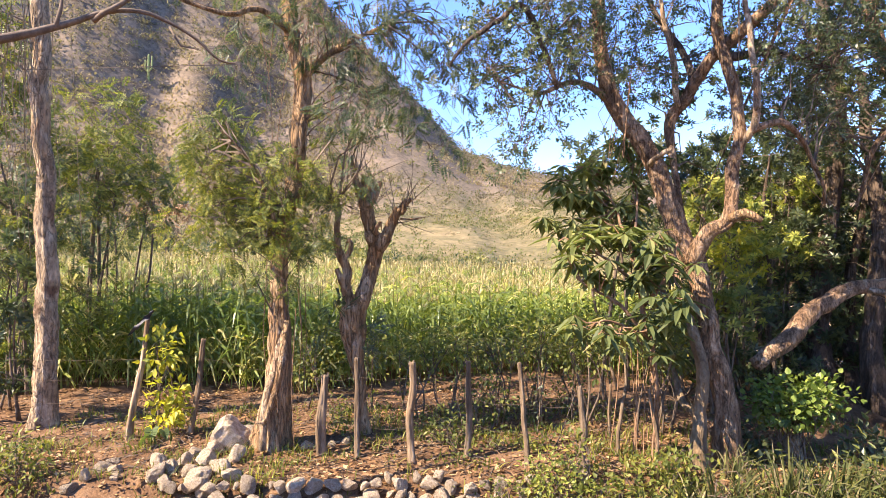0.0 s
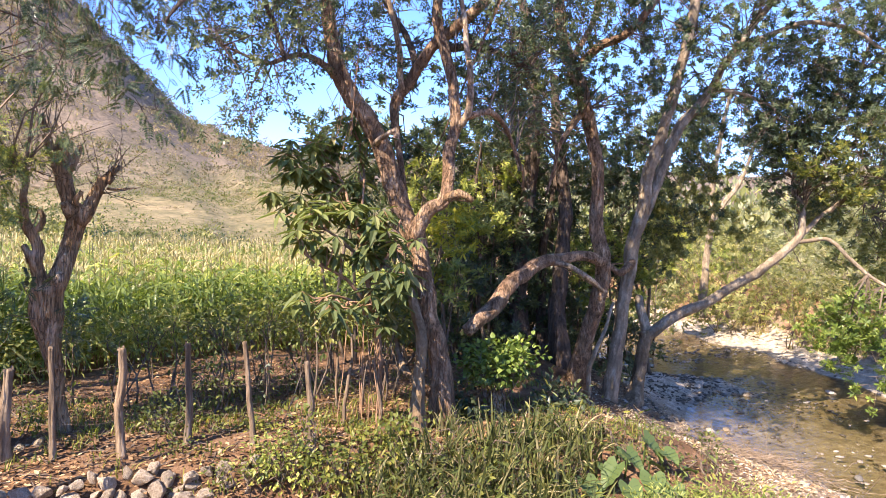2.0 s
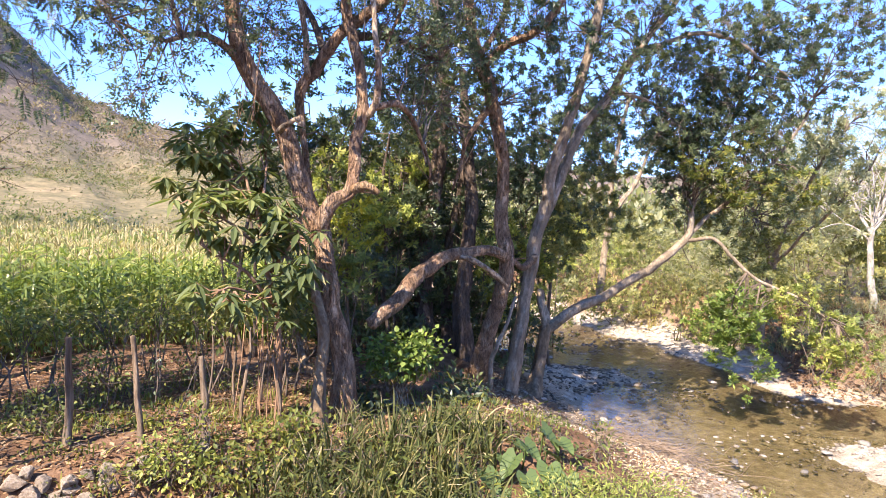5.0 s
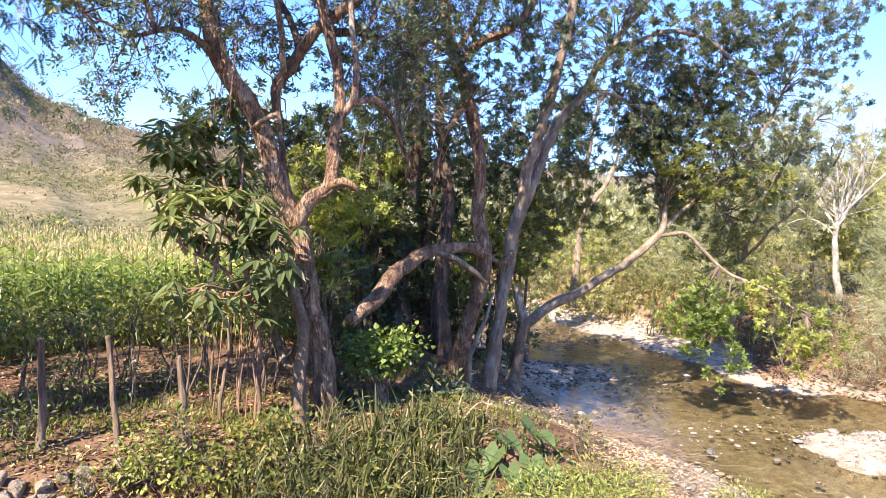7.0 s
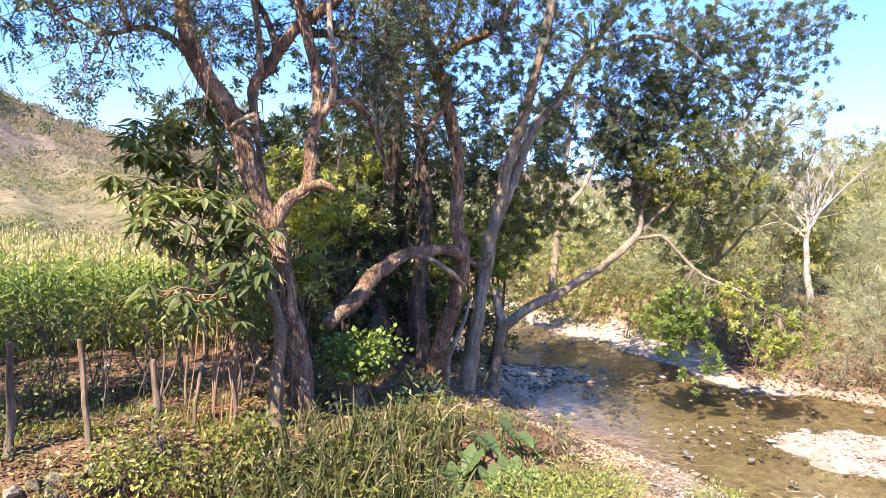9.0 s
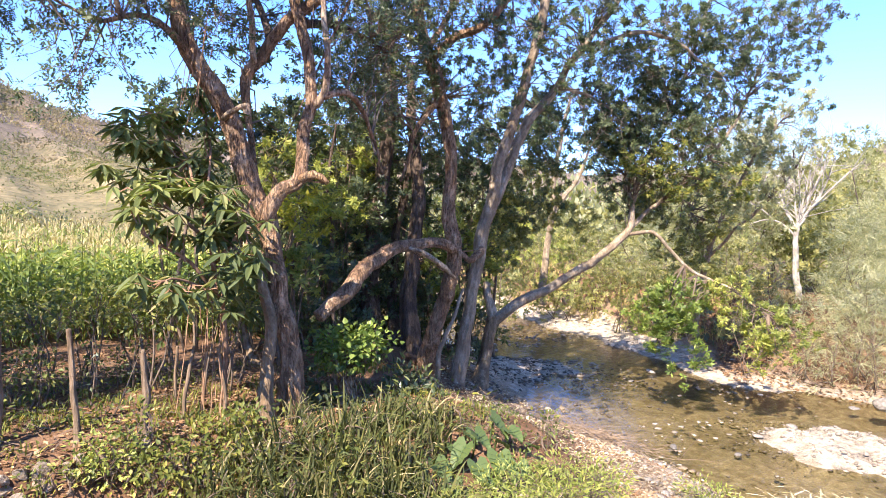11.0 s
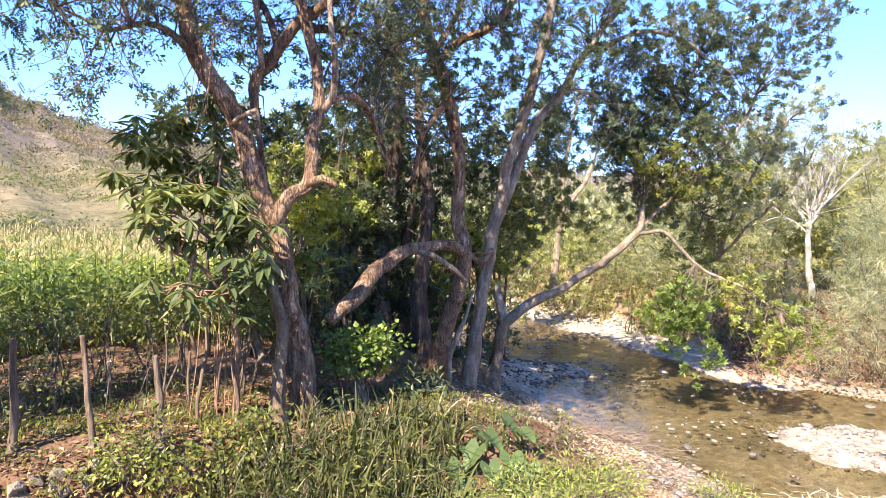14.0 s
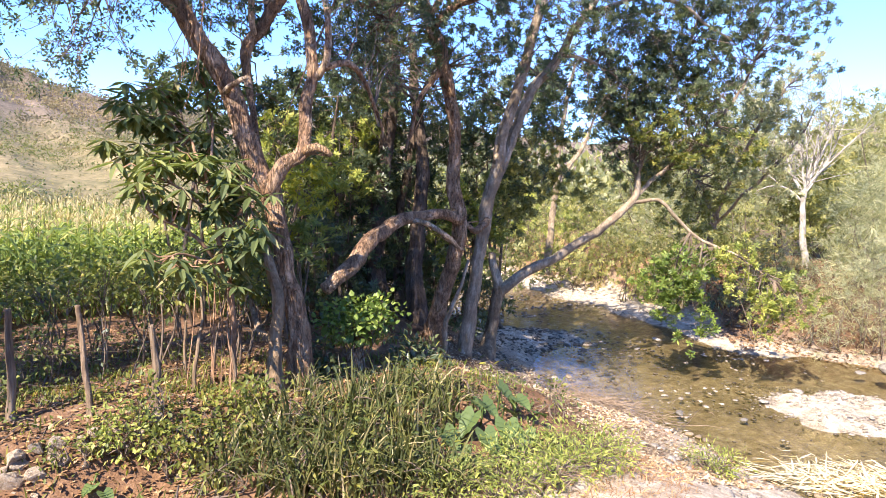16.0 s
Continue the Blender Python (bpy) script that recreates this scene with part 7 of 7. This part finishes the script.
    # light green ground plants by the river path
    for c, r in (((5.14, 5.50, -0.34), (0.6, 0.4, 0.12)), ((5.86, 5.49, -0.35), (0.4, 0.35, 0.12)), ((8.28, 5.06, -0.97), (0.35, 0.4, 0.15)), ((6.55, 5.46, -0.42), (0.3, 0.3, 0.1)), ((4.64, 5.42, -0.38), (0.3, 0.3, 0.12)), ((4.5, 4.95, -0.4), (0.5, 0.35, 0.13)), ((5.2, 4.95, -0.4), (0.5, 0.3, 0.12)), ((5.75, 4.95, -0.4), (0.4, 0.3, 0.12)), ((4.0, 5.25, -0.4), (0.4, 0.35, 0.14))):
        leafy_bush("ground_plant", "low patch of light green narrow leaves", (c[0], c[1], 0), [((c[0], c[1], gz(c[0], c[1]) + 0.14), r)], WHORL_LEAF, LEAF_LIME, 0.055, 900, int(360 + c[0] * 5), category="plant", droop=-0.2, group="ground plants by the river")
    # taro
    spots = [((5.22, 6.24, 0.02), 0.46, 200),
        ((5.27, 5.93, -0.03), 0.46, 150),
        ((5.04, 6.52, 0.01), 0.40, 240),
        ((4.89, 5.99, -0.14), 0.42, 190),
        ((5.55, 5.94, -0.06), 0.40, 120),
        ((4.51, 5.92, -0.18), 0.42, 210),
        ((5.46, 6.43, 0.14), 0.40, 170),
        ((5.05, 5.72, -0.15), 0.36, 160),
        ((5.54, 5.67, -0.15), 0.32, 100),
        ((5.03, 6.27, -0.06), 0.40, 260),
        ((5.39, 6.23, 0.03), 0.38, 110),
        ((5.24, 5.69, -0.11), 0.36, 220),
        ((4.64, 6.32, -0.13), 0.36, 170),
        ((4.69, 5.64, -0.14), 0.36, 140),
        ((5.83, 6.09, -0.07), 0.34, 80)]
    spots += [((5.27, 6.71, 0.09), 0.36, 200),
        ((5.68, 6.24, 0.02), 0.34, 230),
        ((0.97, 7.68, -0.43), 0.24, 200),
        ((3.45, 6.25, -0.50), 0.34, 180),
        ((1.10, 7.46, -0.47), 0.22, 190),
        ((-4.21, 9.40, 0.19), 0.26, 200),
        ((-4.08, 9.35, 0.15), 0.24, 130),
        ((-4.21, 9.29, 0.15), 0.22, 250)]
    for i, (at, s, az) in enumerate(spots):
        at = np.array(at) + rng.normal(size=3) * [0.06, 0.06, 0.05]
        az = az + rng.normal() * 35
        foot = np.array([at[0] + 0.05, at[1] + 0.12, 0])
        foot[2] = gz(foot[0], foot[1])
        plant = thing("taro_plant", foot, "large heart-shaped green taro leaf on a stalk", "plant", "taro leaves on the bank")
        n = 18
        ys = np.linspace(0, 1, n)
        hw = 0.44 * np.clip(np.interp(ys, (0, 0.12, 0.35, 0.7, 0.9, 1), (0.55, 0.92, 1.0, 0.66, 0.28, 0.02)), 0, 1)
        lv = []
        for yy, h in zip(ys, hw):
            for q in (-1, -0.6, -0.25, 0, 0.25, 0.6, 1):
                lv.append((q * h, yy - 0.25 * (1 - yy) * abs(q) * 0.8, 0.10 * abs(q) ** 1.5 - 0.22 * yy * yy - 0.03 * (q == 0) + 0.022 * math.sin(26 * (yy + 0.45 * abs(q)))))
        lf = [(a * 7 + b, a * 7 + b + 1, (a + 1) * 7 + b + 1, (a + 1) * 7 + b) for a in range(n - 1) for b in range(6)]
        w, f = stamp(at[None], np.array([[math.sin(radians(az)), math.cos(radians(az)), 0.1 - 1.1 * rng.random()]]), s * (0.62 + 0.34 * rng.random()), np.array(lv) - np.array([0, 0.1, 0]), np.array(lf), rng, 1.0)
        leaf = part("leaf", mesh_of("leaf", w - foot, f, TARO, True), plant)
        w = w.reshape(n, 7, 3)
        up = unit(np.cross(w[8, 6] - w[8, 0], w[14, 3] - w[4, 3])[None])[0]
        up = up * (0.006 if up[2] > 0 else -0.006)
        a = np.concatenate([w[1:-2:1, 3], w[2:12:3, 3], w[2:12:3, 3]]) + up
        b = np.concatenate([w[2:-1:1, 3], w[4:14:3, 6] * 0.85 + w[4:14:3, 3] * 0.15, w[4:14:3, 0] * 0.85 + w[4:14:3, 3] * 0.15]) + up
        v, f = thin(a, (a + b) / 2 - up * 0.4, b, 0.006, 0.003)
        part("vein", mesh_of("vein", v - foot, f, VEIN), leaf)
        v, f = tube([foot, (foot + at) / 2 + [0.03, 0.03, 0.05], at + [0, 0, -0.01]], (0.014, 0.011, 0.007), 6, 0.1, 0.0)
        part("stalk", mesh_of("stalk", v - foot, f, TARO, True), plant)
    # strap-leaved grass on the bank
    def grass(name, label, centres, per, ln, w, seed, mat=GRASS, up=0.9, group=""):
        r2 = np.random.default_rng(seed)
        c0 = np.array(centres[0])
        ob = thing(name, c0, label, "grass", group, "stuff")
        V, F, k = [], [], 0
        for c in centres:
            n = per
            a = r2.random(n) * 6.28
            out = (0.15 + 0.85 * r2.random(n))
            L = ln * (0.5 + 0.7 * r2.random(n))
            px, py = c[0] + r2.normal(size=n) * 0.12, c[1] + r2.normal(size=n) * 0.12
            pz = g(px, py)
            tw = r2.normal(size=n) * 0.4
            ww = w * (0.6 + 0.7 * r2.random(n))
            segs = 5
            for j in range(segs + 1):
                t = j / segs
                rad = L * out * 0.75 * t ** 1.3
                z = pz + L * (up * t - (0.25 + 0.6 * out) * t * t * 0.75)
                hw = ww * (0.7 + 0.6 * t - 1.25 * t * t)
                x, y = px + np.cos(a) * rad, py + np.sin(a) * rad
                sx, sy = -np.sin(a + tw), np.cos(a + tw)
                V.append(np.stack([np.column_stack([x - sx * hw, y - sy * hw, z]), np.column_stack([x + sx * hw, y + sy * hw, z + 0.004])], 1))
            blk = np.stack(V[-(segs + 1):], 1).reshape(n, -1, 3)
            del V[-(segs + 1):]
            V.append(blk.reshape(-1, 3))
            q = np.array([(2 * j, 2 * j + 1, 2 * j + 3, 2 * j + 2) for j in range(segs)])
            F.append(((np.arange(n) * 2 * (segs + 1))[:, None, None] + q[None]).reshape(-1, 4) + k)
            k += n * 2 * (segs + 1)
        part("blades", mesh_of("blades", np.vstack(V) - c0, np.vstack(F), mat), ob)
    big = [(3.42, 7.37, 0.03), (3.74, 7.10, -0.01), (4.20, 7.09, -0.02), (4.72, 7.12, -0.05), (3.38, 6.68, -0.14), (3.74, 6.55, -0.17), (4.17, 6.50, -0.17), (3.01, 7.07, -0.13), (2.73, 7.00, -0.24), (4.78, 6.69, -0.14), (5.09, 7.40, -0.04), (4.73, 7.71, 0.01), (4.10, 7.50, 0.02), (2.79, 7.55, -0.12), (2.49, 7.40, -0.27), (3.17, 6.52, -0.22), (5.43, 7.35, -0.08), (2.88, 6.25, -0.34), (2.49, 6.50, -0.41), (3.31, 6.06, -0.31), (2.16, 6.94, -0.44), (3.76, 6.11, -0.31), (3.59, 8.09, 0.01), (4.01, 5.81, -0.38), (3.52, 5.70, -0.39), (3.10, 5.90, -0.38), (3.95, 5.41, -0.38), (2.67, 6.19, -0.40), (4.11, 6.13, -0.30)]
    grass("tall_grass", "tall clump of arching strap-like grass with dry blades", [c for c in big if c[1] < 7.2], 54, 0.88, 0.016, 71, up=1.0)
    grass("tall_grass", "shorter arching strap-like grass near the tree trunks", [c for c in big if c[1] > 7.2], 42, 0.55, 0.014, 74, up=1.0)
    for i, c in enumerate(big):
        if c[1] > 7.45:
            continue
        shrub("bank_weed", "rank leafy weed among the tall grass", (c[0] + 0.1, c[1], 0), [((c[0], c[1], c[2] + 0.26), (0.42, 0.4, 0.25))], WHORL_LEAF, (LEAF_RANK, LEAF_WEED, LEAF_RANK)[i % 3], 0.08, 95, 10, 0.15, 500 + i, 4, "weed", "weeds on the bank", 0.0, 0.5)
    small = []
    for i in range(420):
        x, y = rng.uniform(-6, 7), rng.uniform(6.5, 11.5)
        if x < near_shore(y) - 2.2 and not (x > 1 and y < 7):
            small.append((x, y, gz(x, y)))
    grass("low_weeds", "sparse low weeds and grass tufts on bare earth", small, 16, 0.22, 0.009, 72, LEAF_WEED, 1.0)
    grass("dry_grass", "tufts of pale dry grass by the river bank", [(4.46, 5.20, -0.38), (5.31, 5.05, -0.40), (6.70, 5.39, -0.72), (6.85, 5.06, -0.78), (4.87, 4.95, -0.38), (5.45, 4.68, -0.42), (4.06, 5.45, -0.38), (7.38, 4.93, -0.95), (4.84, 5.27, -0.37), (5.80, 5.25, -0.46), (5.6, 4.3, -0.4), (6.1, 4.6, -0.5), (5.9, 4.1, -0.4), (6.4, 4.35, -0.5), (5.3, 4.4, -0.4), (6.7, 4.7, -0.6), (5.0, 4.5, -0.4), (6.2, 4.9, -0.5)], 60, 0.2, 0.0035, 73, LITTER, 0.8)
    tufts = []
    for i in range(190):
        y = rng.uniform(11, 28)
        x = far_shore(y) + rng.uniform(2.3, 7.5)
        tufts.append((x, y, gz(x, y)))
    grass("bank_grass", "dry tan grass on the slope of the far bank", tufts, 42, 0.62, 0.012, 74, DRY_GRASS, 1.0)
    # heap of dry reeds
    heap = thing("dry_reeds", (9.76, 4.72, -1.45), "heap of pale dry reed stalks and leaves on the river bank", "dry reeds", kind="stuff")
    o = np.array(heap.location)
    n = 1300
    t = rng.random(n)
    c = np.array((9.51, 4.68, -1.44))[None] * (1 - t[:, None]) + np.array((10.91, 3.83, -1.45))[None] * t[:, None]
    c = c + rng.normal(size=(n, 3)) * [0.3, 0.3, 0.0] + np.column_stack([np.zeros(n), np.zeros(n), 0.04 + 0.2 * rng.random(n)])
    U = np.column_stack([0.6 + 0.7 * rng.normal(size=n), -0.4 + 0.7 * rng.normal(size=n), -0.02 + 0.12 * rng.normal(size=n)])
    v, f = stamp(c - unit(U) * 0.3, U, 0.12 + 0.36 * rng.random(n) ** 1.8, *blade_leaf(0.07, 0.03, 0.015), rng, 0.9)
    part("stalks", mesh_of("stalks", v - o, f, STRAW), heap)
    # drift of dead branches at the water's edge
    drift = thing("brushwood", (9.42, 8.56, -1.39), "tangle of dead brown brushwood at the water's edge", "brushwood", kind="stuff")
    o = np.array(drift.location)
    n = 480
    a = np.array((9.51, 9.40, -1.43))[None] + (np.array((9.73, 8.14, -1.42)) - np.array((9.51, 9.40, -1.43)))[None] * rng.random((n, 1)) * 1.5 + rng.normal(size=(n, 3)) * [0.45, 0.45, 0]
    a[:, 2] = g(a[:, 0], a[:, 1]) + 0.02 + 0.14 * rng.random(n)
    d = unit(rng.normal(size=(n, 3)) * [1, 1, 0.25]) * (0.2 + 0.6 * rng.random((n, 1)))
    b = a + d
    b[:, 2] = np.maximum(b[:, 2], g(b[:, 0], b[:, 1]) + 0.01)
    v, f = thin(a, (a + b) / 2 + rng.normal(size=(n, 3)) * 0.04, b, 0.006, 0.0025)
    part("sticks", mesh_of("sticks", v - o, f, solid("dead_wood", ((0.3, (0.14, 0.095, 0.062)), (0.7, (0.36, 0.27, 0.185))), 9, 0.9, 0.4, 0.01)), drift)


build_bank_plants()


# ---- vines, saplings, litter ----
def build_vines():
    rng = np.random.default_rng(29)
    # hanging aerial roots by the large-leaved tree
    c0 = np.array((2.66, 8.49, 1.73))
    ob = thing("hanging_vines", (c0[0], c0[1], gz(c0[0], c0[1])), "brown aerial roots hanging to the ground", "vine", kind="stuff")
    o = np.array(ob.location)
    n = 11
    a = c0 + np.column_stack([rng.normal(size=n) * 0.35, rng.normal(size=n) * 0.25 + 0.3, rng.random(n) * 0.5 - 0.25])
    b = a + np.column_stack([rng.normal(size=n) * 0.07, rng.normal(size=n) * 0.07, np.zeros(n)])
    b[:, 2] = g(b[:, 0], b[:, 1])
    v, f = thin(a, (a + b) / 2 + rng.normal(size=(n, 3)) * 0.05, b, 0.009, 0.007)
    part("roots", mesh_of("roots", v - o, f, VINE), ob)
    # lianas by the tall tree and the feathery tree
    for c, w, top, bot, k, lab in (((-6.11, 9.63, 4.94), 0.5, 1.6, 2.2, 34, "bundle of thin pale lianas hanging from the tree"), ((-1.49, 9.48, 5.40), 0.8, 0.9, 1.4, 26, "thin brown lianas hanging from branches"), ((2.35, 8.87, 4.47), 0.18, 0.7, 0.8, 10, "dry dangling vines on the big tree's limb"), ((-2.16, 9.20, 1.08), 0.16, 1.6, 1.5, 9, "dry vines against the trunk")):
        c = np.array(c)
        ob = thing("lianas", c, lab, "vine", "lianas", "stuff")
        a = c + np.column_stack([rng.normal(size=k) * w * 0.6, rng.normal(size=k) * 0.2, top * (0.5 + 0.6 * rng.random(k))])
        b = a + np.column_stack([rng.normal(size=k) * w * 0.35, rng.normal(size=k) * 0.1, -(top + bot) * (0.35 + 0.55 * rng.random(k))])
        m1 = (a + b) / 2 + rng.normal(size=(k, 3)) * 0.12
        v, f = thin(a, m1, b, 0.007, 0.004)
        part("strands", mesh_of("strands", v - c, f, BARK_PALE if "pale" in lab else VINE), ob)
    # saplings and sticks between the fence and the corn
    for i in range(13):
        x, y = rng.uniform(-1.5, 4.6), rng.uniform(9.4, 12.8)
        z = gz(x, y)
        foot = np.array([x, y, z - 0.02])
        h = 0.5 + 0.9 * rng.random()
        tip = foot + np.array([rng.normal() * 0.12, rng.normal() * 0.1, h])
        v, f = tube([foot, (foot + tip) / 2 + rng.normal(size=3) * 0.04, tip], (0.012, 0.009, 0.005), 6, 0.12, 0.1, i)
        ob = thing("sapling", foot, "thin sapling stem with few leaves behind the fence", "sapling", "saplings behind the fence")
        part("stem", mesh_of("stem", v - foot, f, TWIG if i % 3 else WOOD_POST, True), ob)
        n = int(rng.integers(20, 50))
        P = foot + (tip - foot) * (0.15 + 0.85 * rng.random((n, 1))) + rng.normal(size=(n, 3)) * 0.07
        v, f = stamp(P, rng.normal(size=(n, 3)) + [0, 0, -0.2], 0.075, *SMALL_OVAL, rng, 0.6)
        part("leaves", mesh_of("leaves", v - foot, f, LEAF_WEED if i % 2 else LEAF_DARK), ob)
    # side stem at the big tree's foot
    base = np.array((3.23, 8.26, -0.00))
    pts = [base, (3.25, 8.34, 0.68), (3.27, 8.38, 1.24), (3.23, 8.51, 1.65), (3.22, 8.73, 2.22)]
    tree_of("slim_tree", "slim pale-barked tree close beside the big trunk", "tree", base, [("trunk", pts, (0.12, 0.095, 0.085, 0.075, 0.05)), ("limb", [(3.27, 8.49, 0.67), (3.16, 8.75, 0.87), (3.12, 8.97, 1.20)], (0.06, 0.05, 0.03))], BARK_GREY)
    # leaf litter
    n = 38000
    x = rng.uniform(-8, 9.5, n)
    y = np.where(x > 5, 4.5 + 8 * rng.random(n), 7.2 + 6.5 * rng.random(n) ** 1.4)
    keep = (x < near_shore(y) - 0.4) & (vnoise(x * 0.9, y * 0.9, 44) + rng.random(n) > 0.15)
    x, y = x[keep], y[keep]
    P = np.column_stack([x, y, g(x, y) + 0.012 + 0.02 * rng.random(len(x))])
    U = np.column_stack([rng.normal(size=(len(x), 2)), 0.22 * rng.normal(size=len(x))])
    v, f = stamp(P, U, (0.045 + 0.075 * rng.random(len(x)) ** 2) * np.where(x > 5, 0.6, 1.0), *SMALL_OVAL, rng, 0.85)
    tagged(new("leaf_litter", mesh_of("leaf_litter", v, f, LITTER)), "brown and reddish fallen leaves on the earth", "leaf litter", kind="stuff")
    n = 17000
    y = rng.uniform(4.5, 12, n)
    x = near_shore(y) - 0.6 - 3.0 * rng.random(n) ** 0.8
    ok = vnoise(x * 1.3, y * 1.3, 45) + rng.random(n) > 0.35
    x, y = x[ok], y[ok]
    P = np.column_stack([x, y, g(x, y) + 0.01 + 0.02 * rng.random(len(x))])
    v, f = stamp(P, np.column_stack([rng.normal(size=(len(x), 2)), 0.25 * rng.normal(size=len(x))]), 0.03 + 0.06 * rng.random(len(x)) ** 2, *SMALL_OVAL, rng, 0.85)
    tagged(new("shore_litter", mesh_of("shore_litter", v, f, SHORE_LITTER)), "pale brown dead leaves along the water's edge", "leaf litter", kind="stuff")
    n = 17000
    y = rng.uniform(3, 16, n)
    x = far_shore(y) + 0.7 + 7 * rng.random(n) + 2.0 * ramp(y, 9, 12)
    P = np.column_stack([x, y, g(x, y) + 0.015 + 0.03 * rng.random(n)])
    v, f = stamp(P, np.column_stack([rng.normal(size=(n, 2)), 0.3 * rng.normal(size=n)]), 0.06 + 0.09 * rng.random(n) ** 2, *SMALL_OVAL, rng, 0.8)
    tagged(new("bank_litter", mesh_of("bank_litter", v, f, LITTER)), "reddish brown dead leaves on the far bank", "leaf litter", kind="stuff")
    n = 900
    a = np.column_stack([rng.uniform(-7, 5, n), rng.uniform(8.2, 12.5, n), np.zeros(n)])
    a[:, 2] = g(a[:, 0], a[:, 1]) + 0.012
    b = a + np.column_stack([rng.normal(size=(n, 2)) * 0.28, np.zeros(n)])
    b[:, 2] = g(b[:, 0], b[:, 1]) + 0.015 + 0.05 * rng.random(n)
    v, f = thin(a, (a + b) / 2 + [0, 0, 0.02], b, 0.007, 0.004)
    tagged(new("fallen_sticks", mesh_of("fallen_sticks", v, f, TWIG)), "thin fallen sticks and twigs on the earth", "sticks", kind="stuff")


build_vines()


# ---- scrub on the hills ----
def build_scrub():
    rng = np.random.default_rng(37)
    tv, tf = np.array([(0, 0, 0), (-0.3, 0.5, 0.04), (0, 1, -0.05), (0.3, 0.5, 0.04)]), np.array([(0, 3, 2, 1)])
    for nm, mat, n, size, lab, lo in (("dry_scrub", SCRUB_BROWN, 14500, 2.5, "grey-brown leafless scrub covering the hillside", 95), ("green_scrub", SCRUB_GREEN, 4500, 1.7, "scattered dark green scrub on the hillside", 75), ("dry_tufts", TUFT, 10000, 0.55, "tufts of dry grass and low scrub on the near slope", 58), ("slope_scrub", SCRUB_GREEN, 4200, 0.95, "low olive bushes scattered over the foot of the slope", 60)):
        a = np.concatenate([rng.uniform(-41, -5, int(n * 0.62)), rng.uniform(-5, 16, int(n * 0.22)), rng.uniform(16, 85, n - int(n * 0.62) - int(n * 0.22))]) if lo > 60 else rng.uniform(-16, 18, n)
        r = lo + (345 - lo) * rng.random(n) ** 0.65 if lo > 60 else 58 + (90 if lo < 60 else 150) * rng.random(n)
        x, y = r * np.sin(np.radians(a)), r * np.cos(np.radians(a))
        grassy = (a > -9) & (a < 14) & (r < 250)
        keep = ~grassy | (rng.random(n) < (0.3 if nm == "dry_scrub" else 0.8))
        keep &= (vnoise(x * 0.03, y * 0.03, 5) + rng.random(n) * 1.4 > (-0.2 if nm == "dry_scrub" else 0.35))
        x, y = x[keep], y[keep]
        k = 17 if lo >= 60 else 7
        c = np.column_stack([x, y, g(x, y)])
        h = size * (0.5 + 0.9 * rng.random(len(c)) ** 1.5) * (0.3 + 0.7 * ramp(np.hypot(x, y), 100, 190) if lo > 60 else 1.0)
        off = unit(rng.normal(size=(len(c), k, 3))) * rng.random((len(c), k, 1)) ** 0.5
        off[:, :, 2] = np.abs(off[:, :, 2]) * 0.9
        P = (c[:, None] + off * h[:, None, None]).reshape(-1, 3)
        S = np.repeat(h, k) * (0.2 + 0.22 * rng.random(len(P)))
        v, f = stamp(P, off.reshape(-1, 3) + rng.normal(size=P.shape) * 0.8 + [0, 0, 0.25], S, tv, tf, rng, 0.2)
        tagged(new(nm, mesh_of(nm, v, f, mat)), lab, "scrub", kind="stuff")


build_scrub()


def build_far_woods():
    """Bushy growth up the valley beyond the river, too far to tell apart."""
    rng = np.random.default_rng(41)
    n = 620
    a = rng.uniform(20, 92, n)
    r = 42 + 95 * rng.random(n)
    x, y = r * np.sin(np.radians(a)), r * np.cos(np.radians(a))
    ok = x > far_shore(y) + 5
    x, y = x[ok], y[ok]
    c = np.column_stack([x, y, g(x, y)])
    for nm, mat, part_of in (("grey_woods", LEAF_GREY, 0), ("green_woods", LEAF_OLIVE, 1)):
        q = c[part_of::2]
        k = 105
        h = 2.0 + 1.8 * rng.random(len(q))
        off = unit(rng.normal(size=(len(q), k, 3))) * (0.35 + 0.65 * rng.random((len(q), k, 1))) ** 0.6
        off[:, :, 2] = off[:, :, 2] * 0.8 + 0.75
        lump = 1 + 0.3 * np.sin(off[:, :, :1] * 5 + np.arange(len(q))[:, None, None]) * np.cos(off[:, :, 1:2] * 4)
        P = (q[:, None] + off * lump * h[:, None, None]).reshape(-1, 3)
        v, f = stamp(P, off.reshape(-1, 3) + rng.normal(size=P.shape) * 0.5, 0.42 + 0.35 * rng.random(len(P)), *SCALE_LEAF, rng, 0.3)
        tagged(new(nm, mesh_of(nm, v, f, mat)), "bushy grey-green growth beyond the river" if part_of == 0 else "olive green bushes up the valley", "woods", kind="stuff")


build_far_woods()
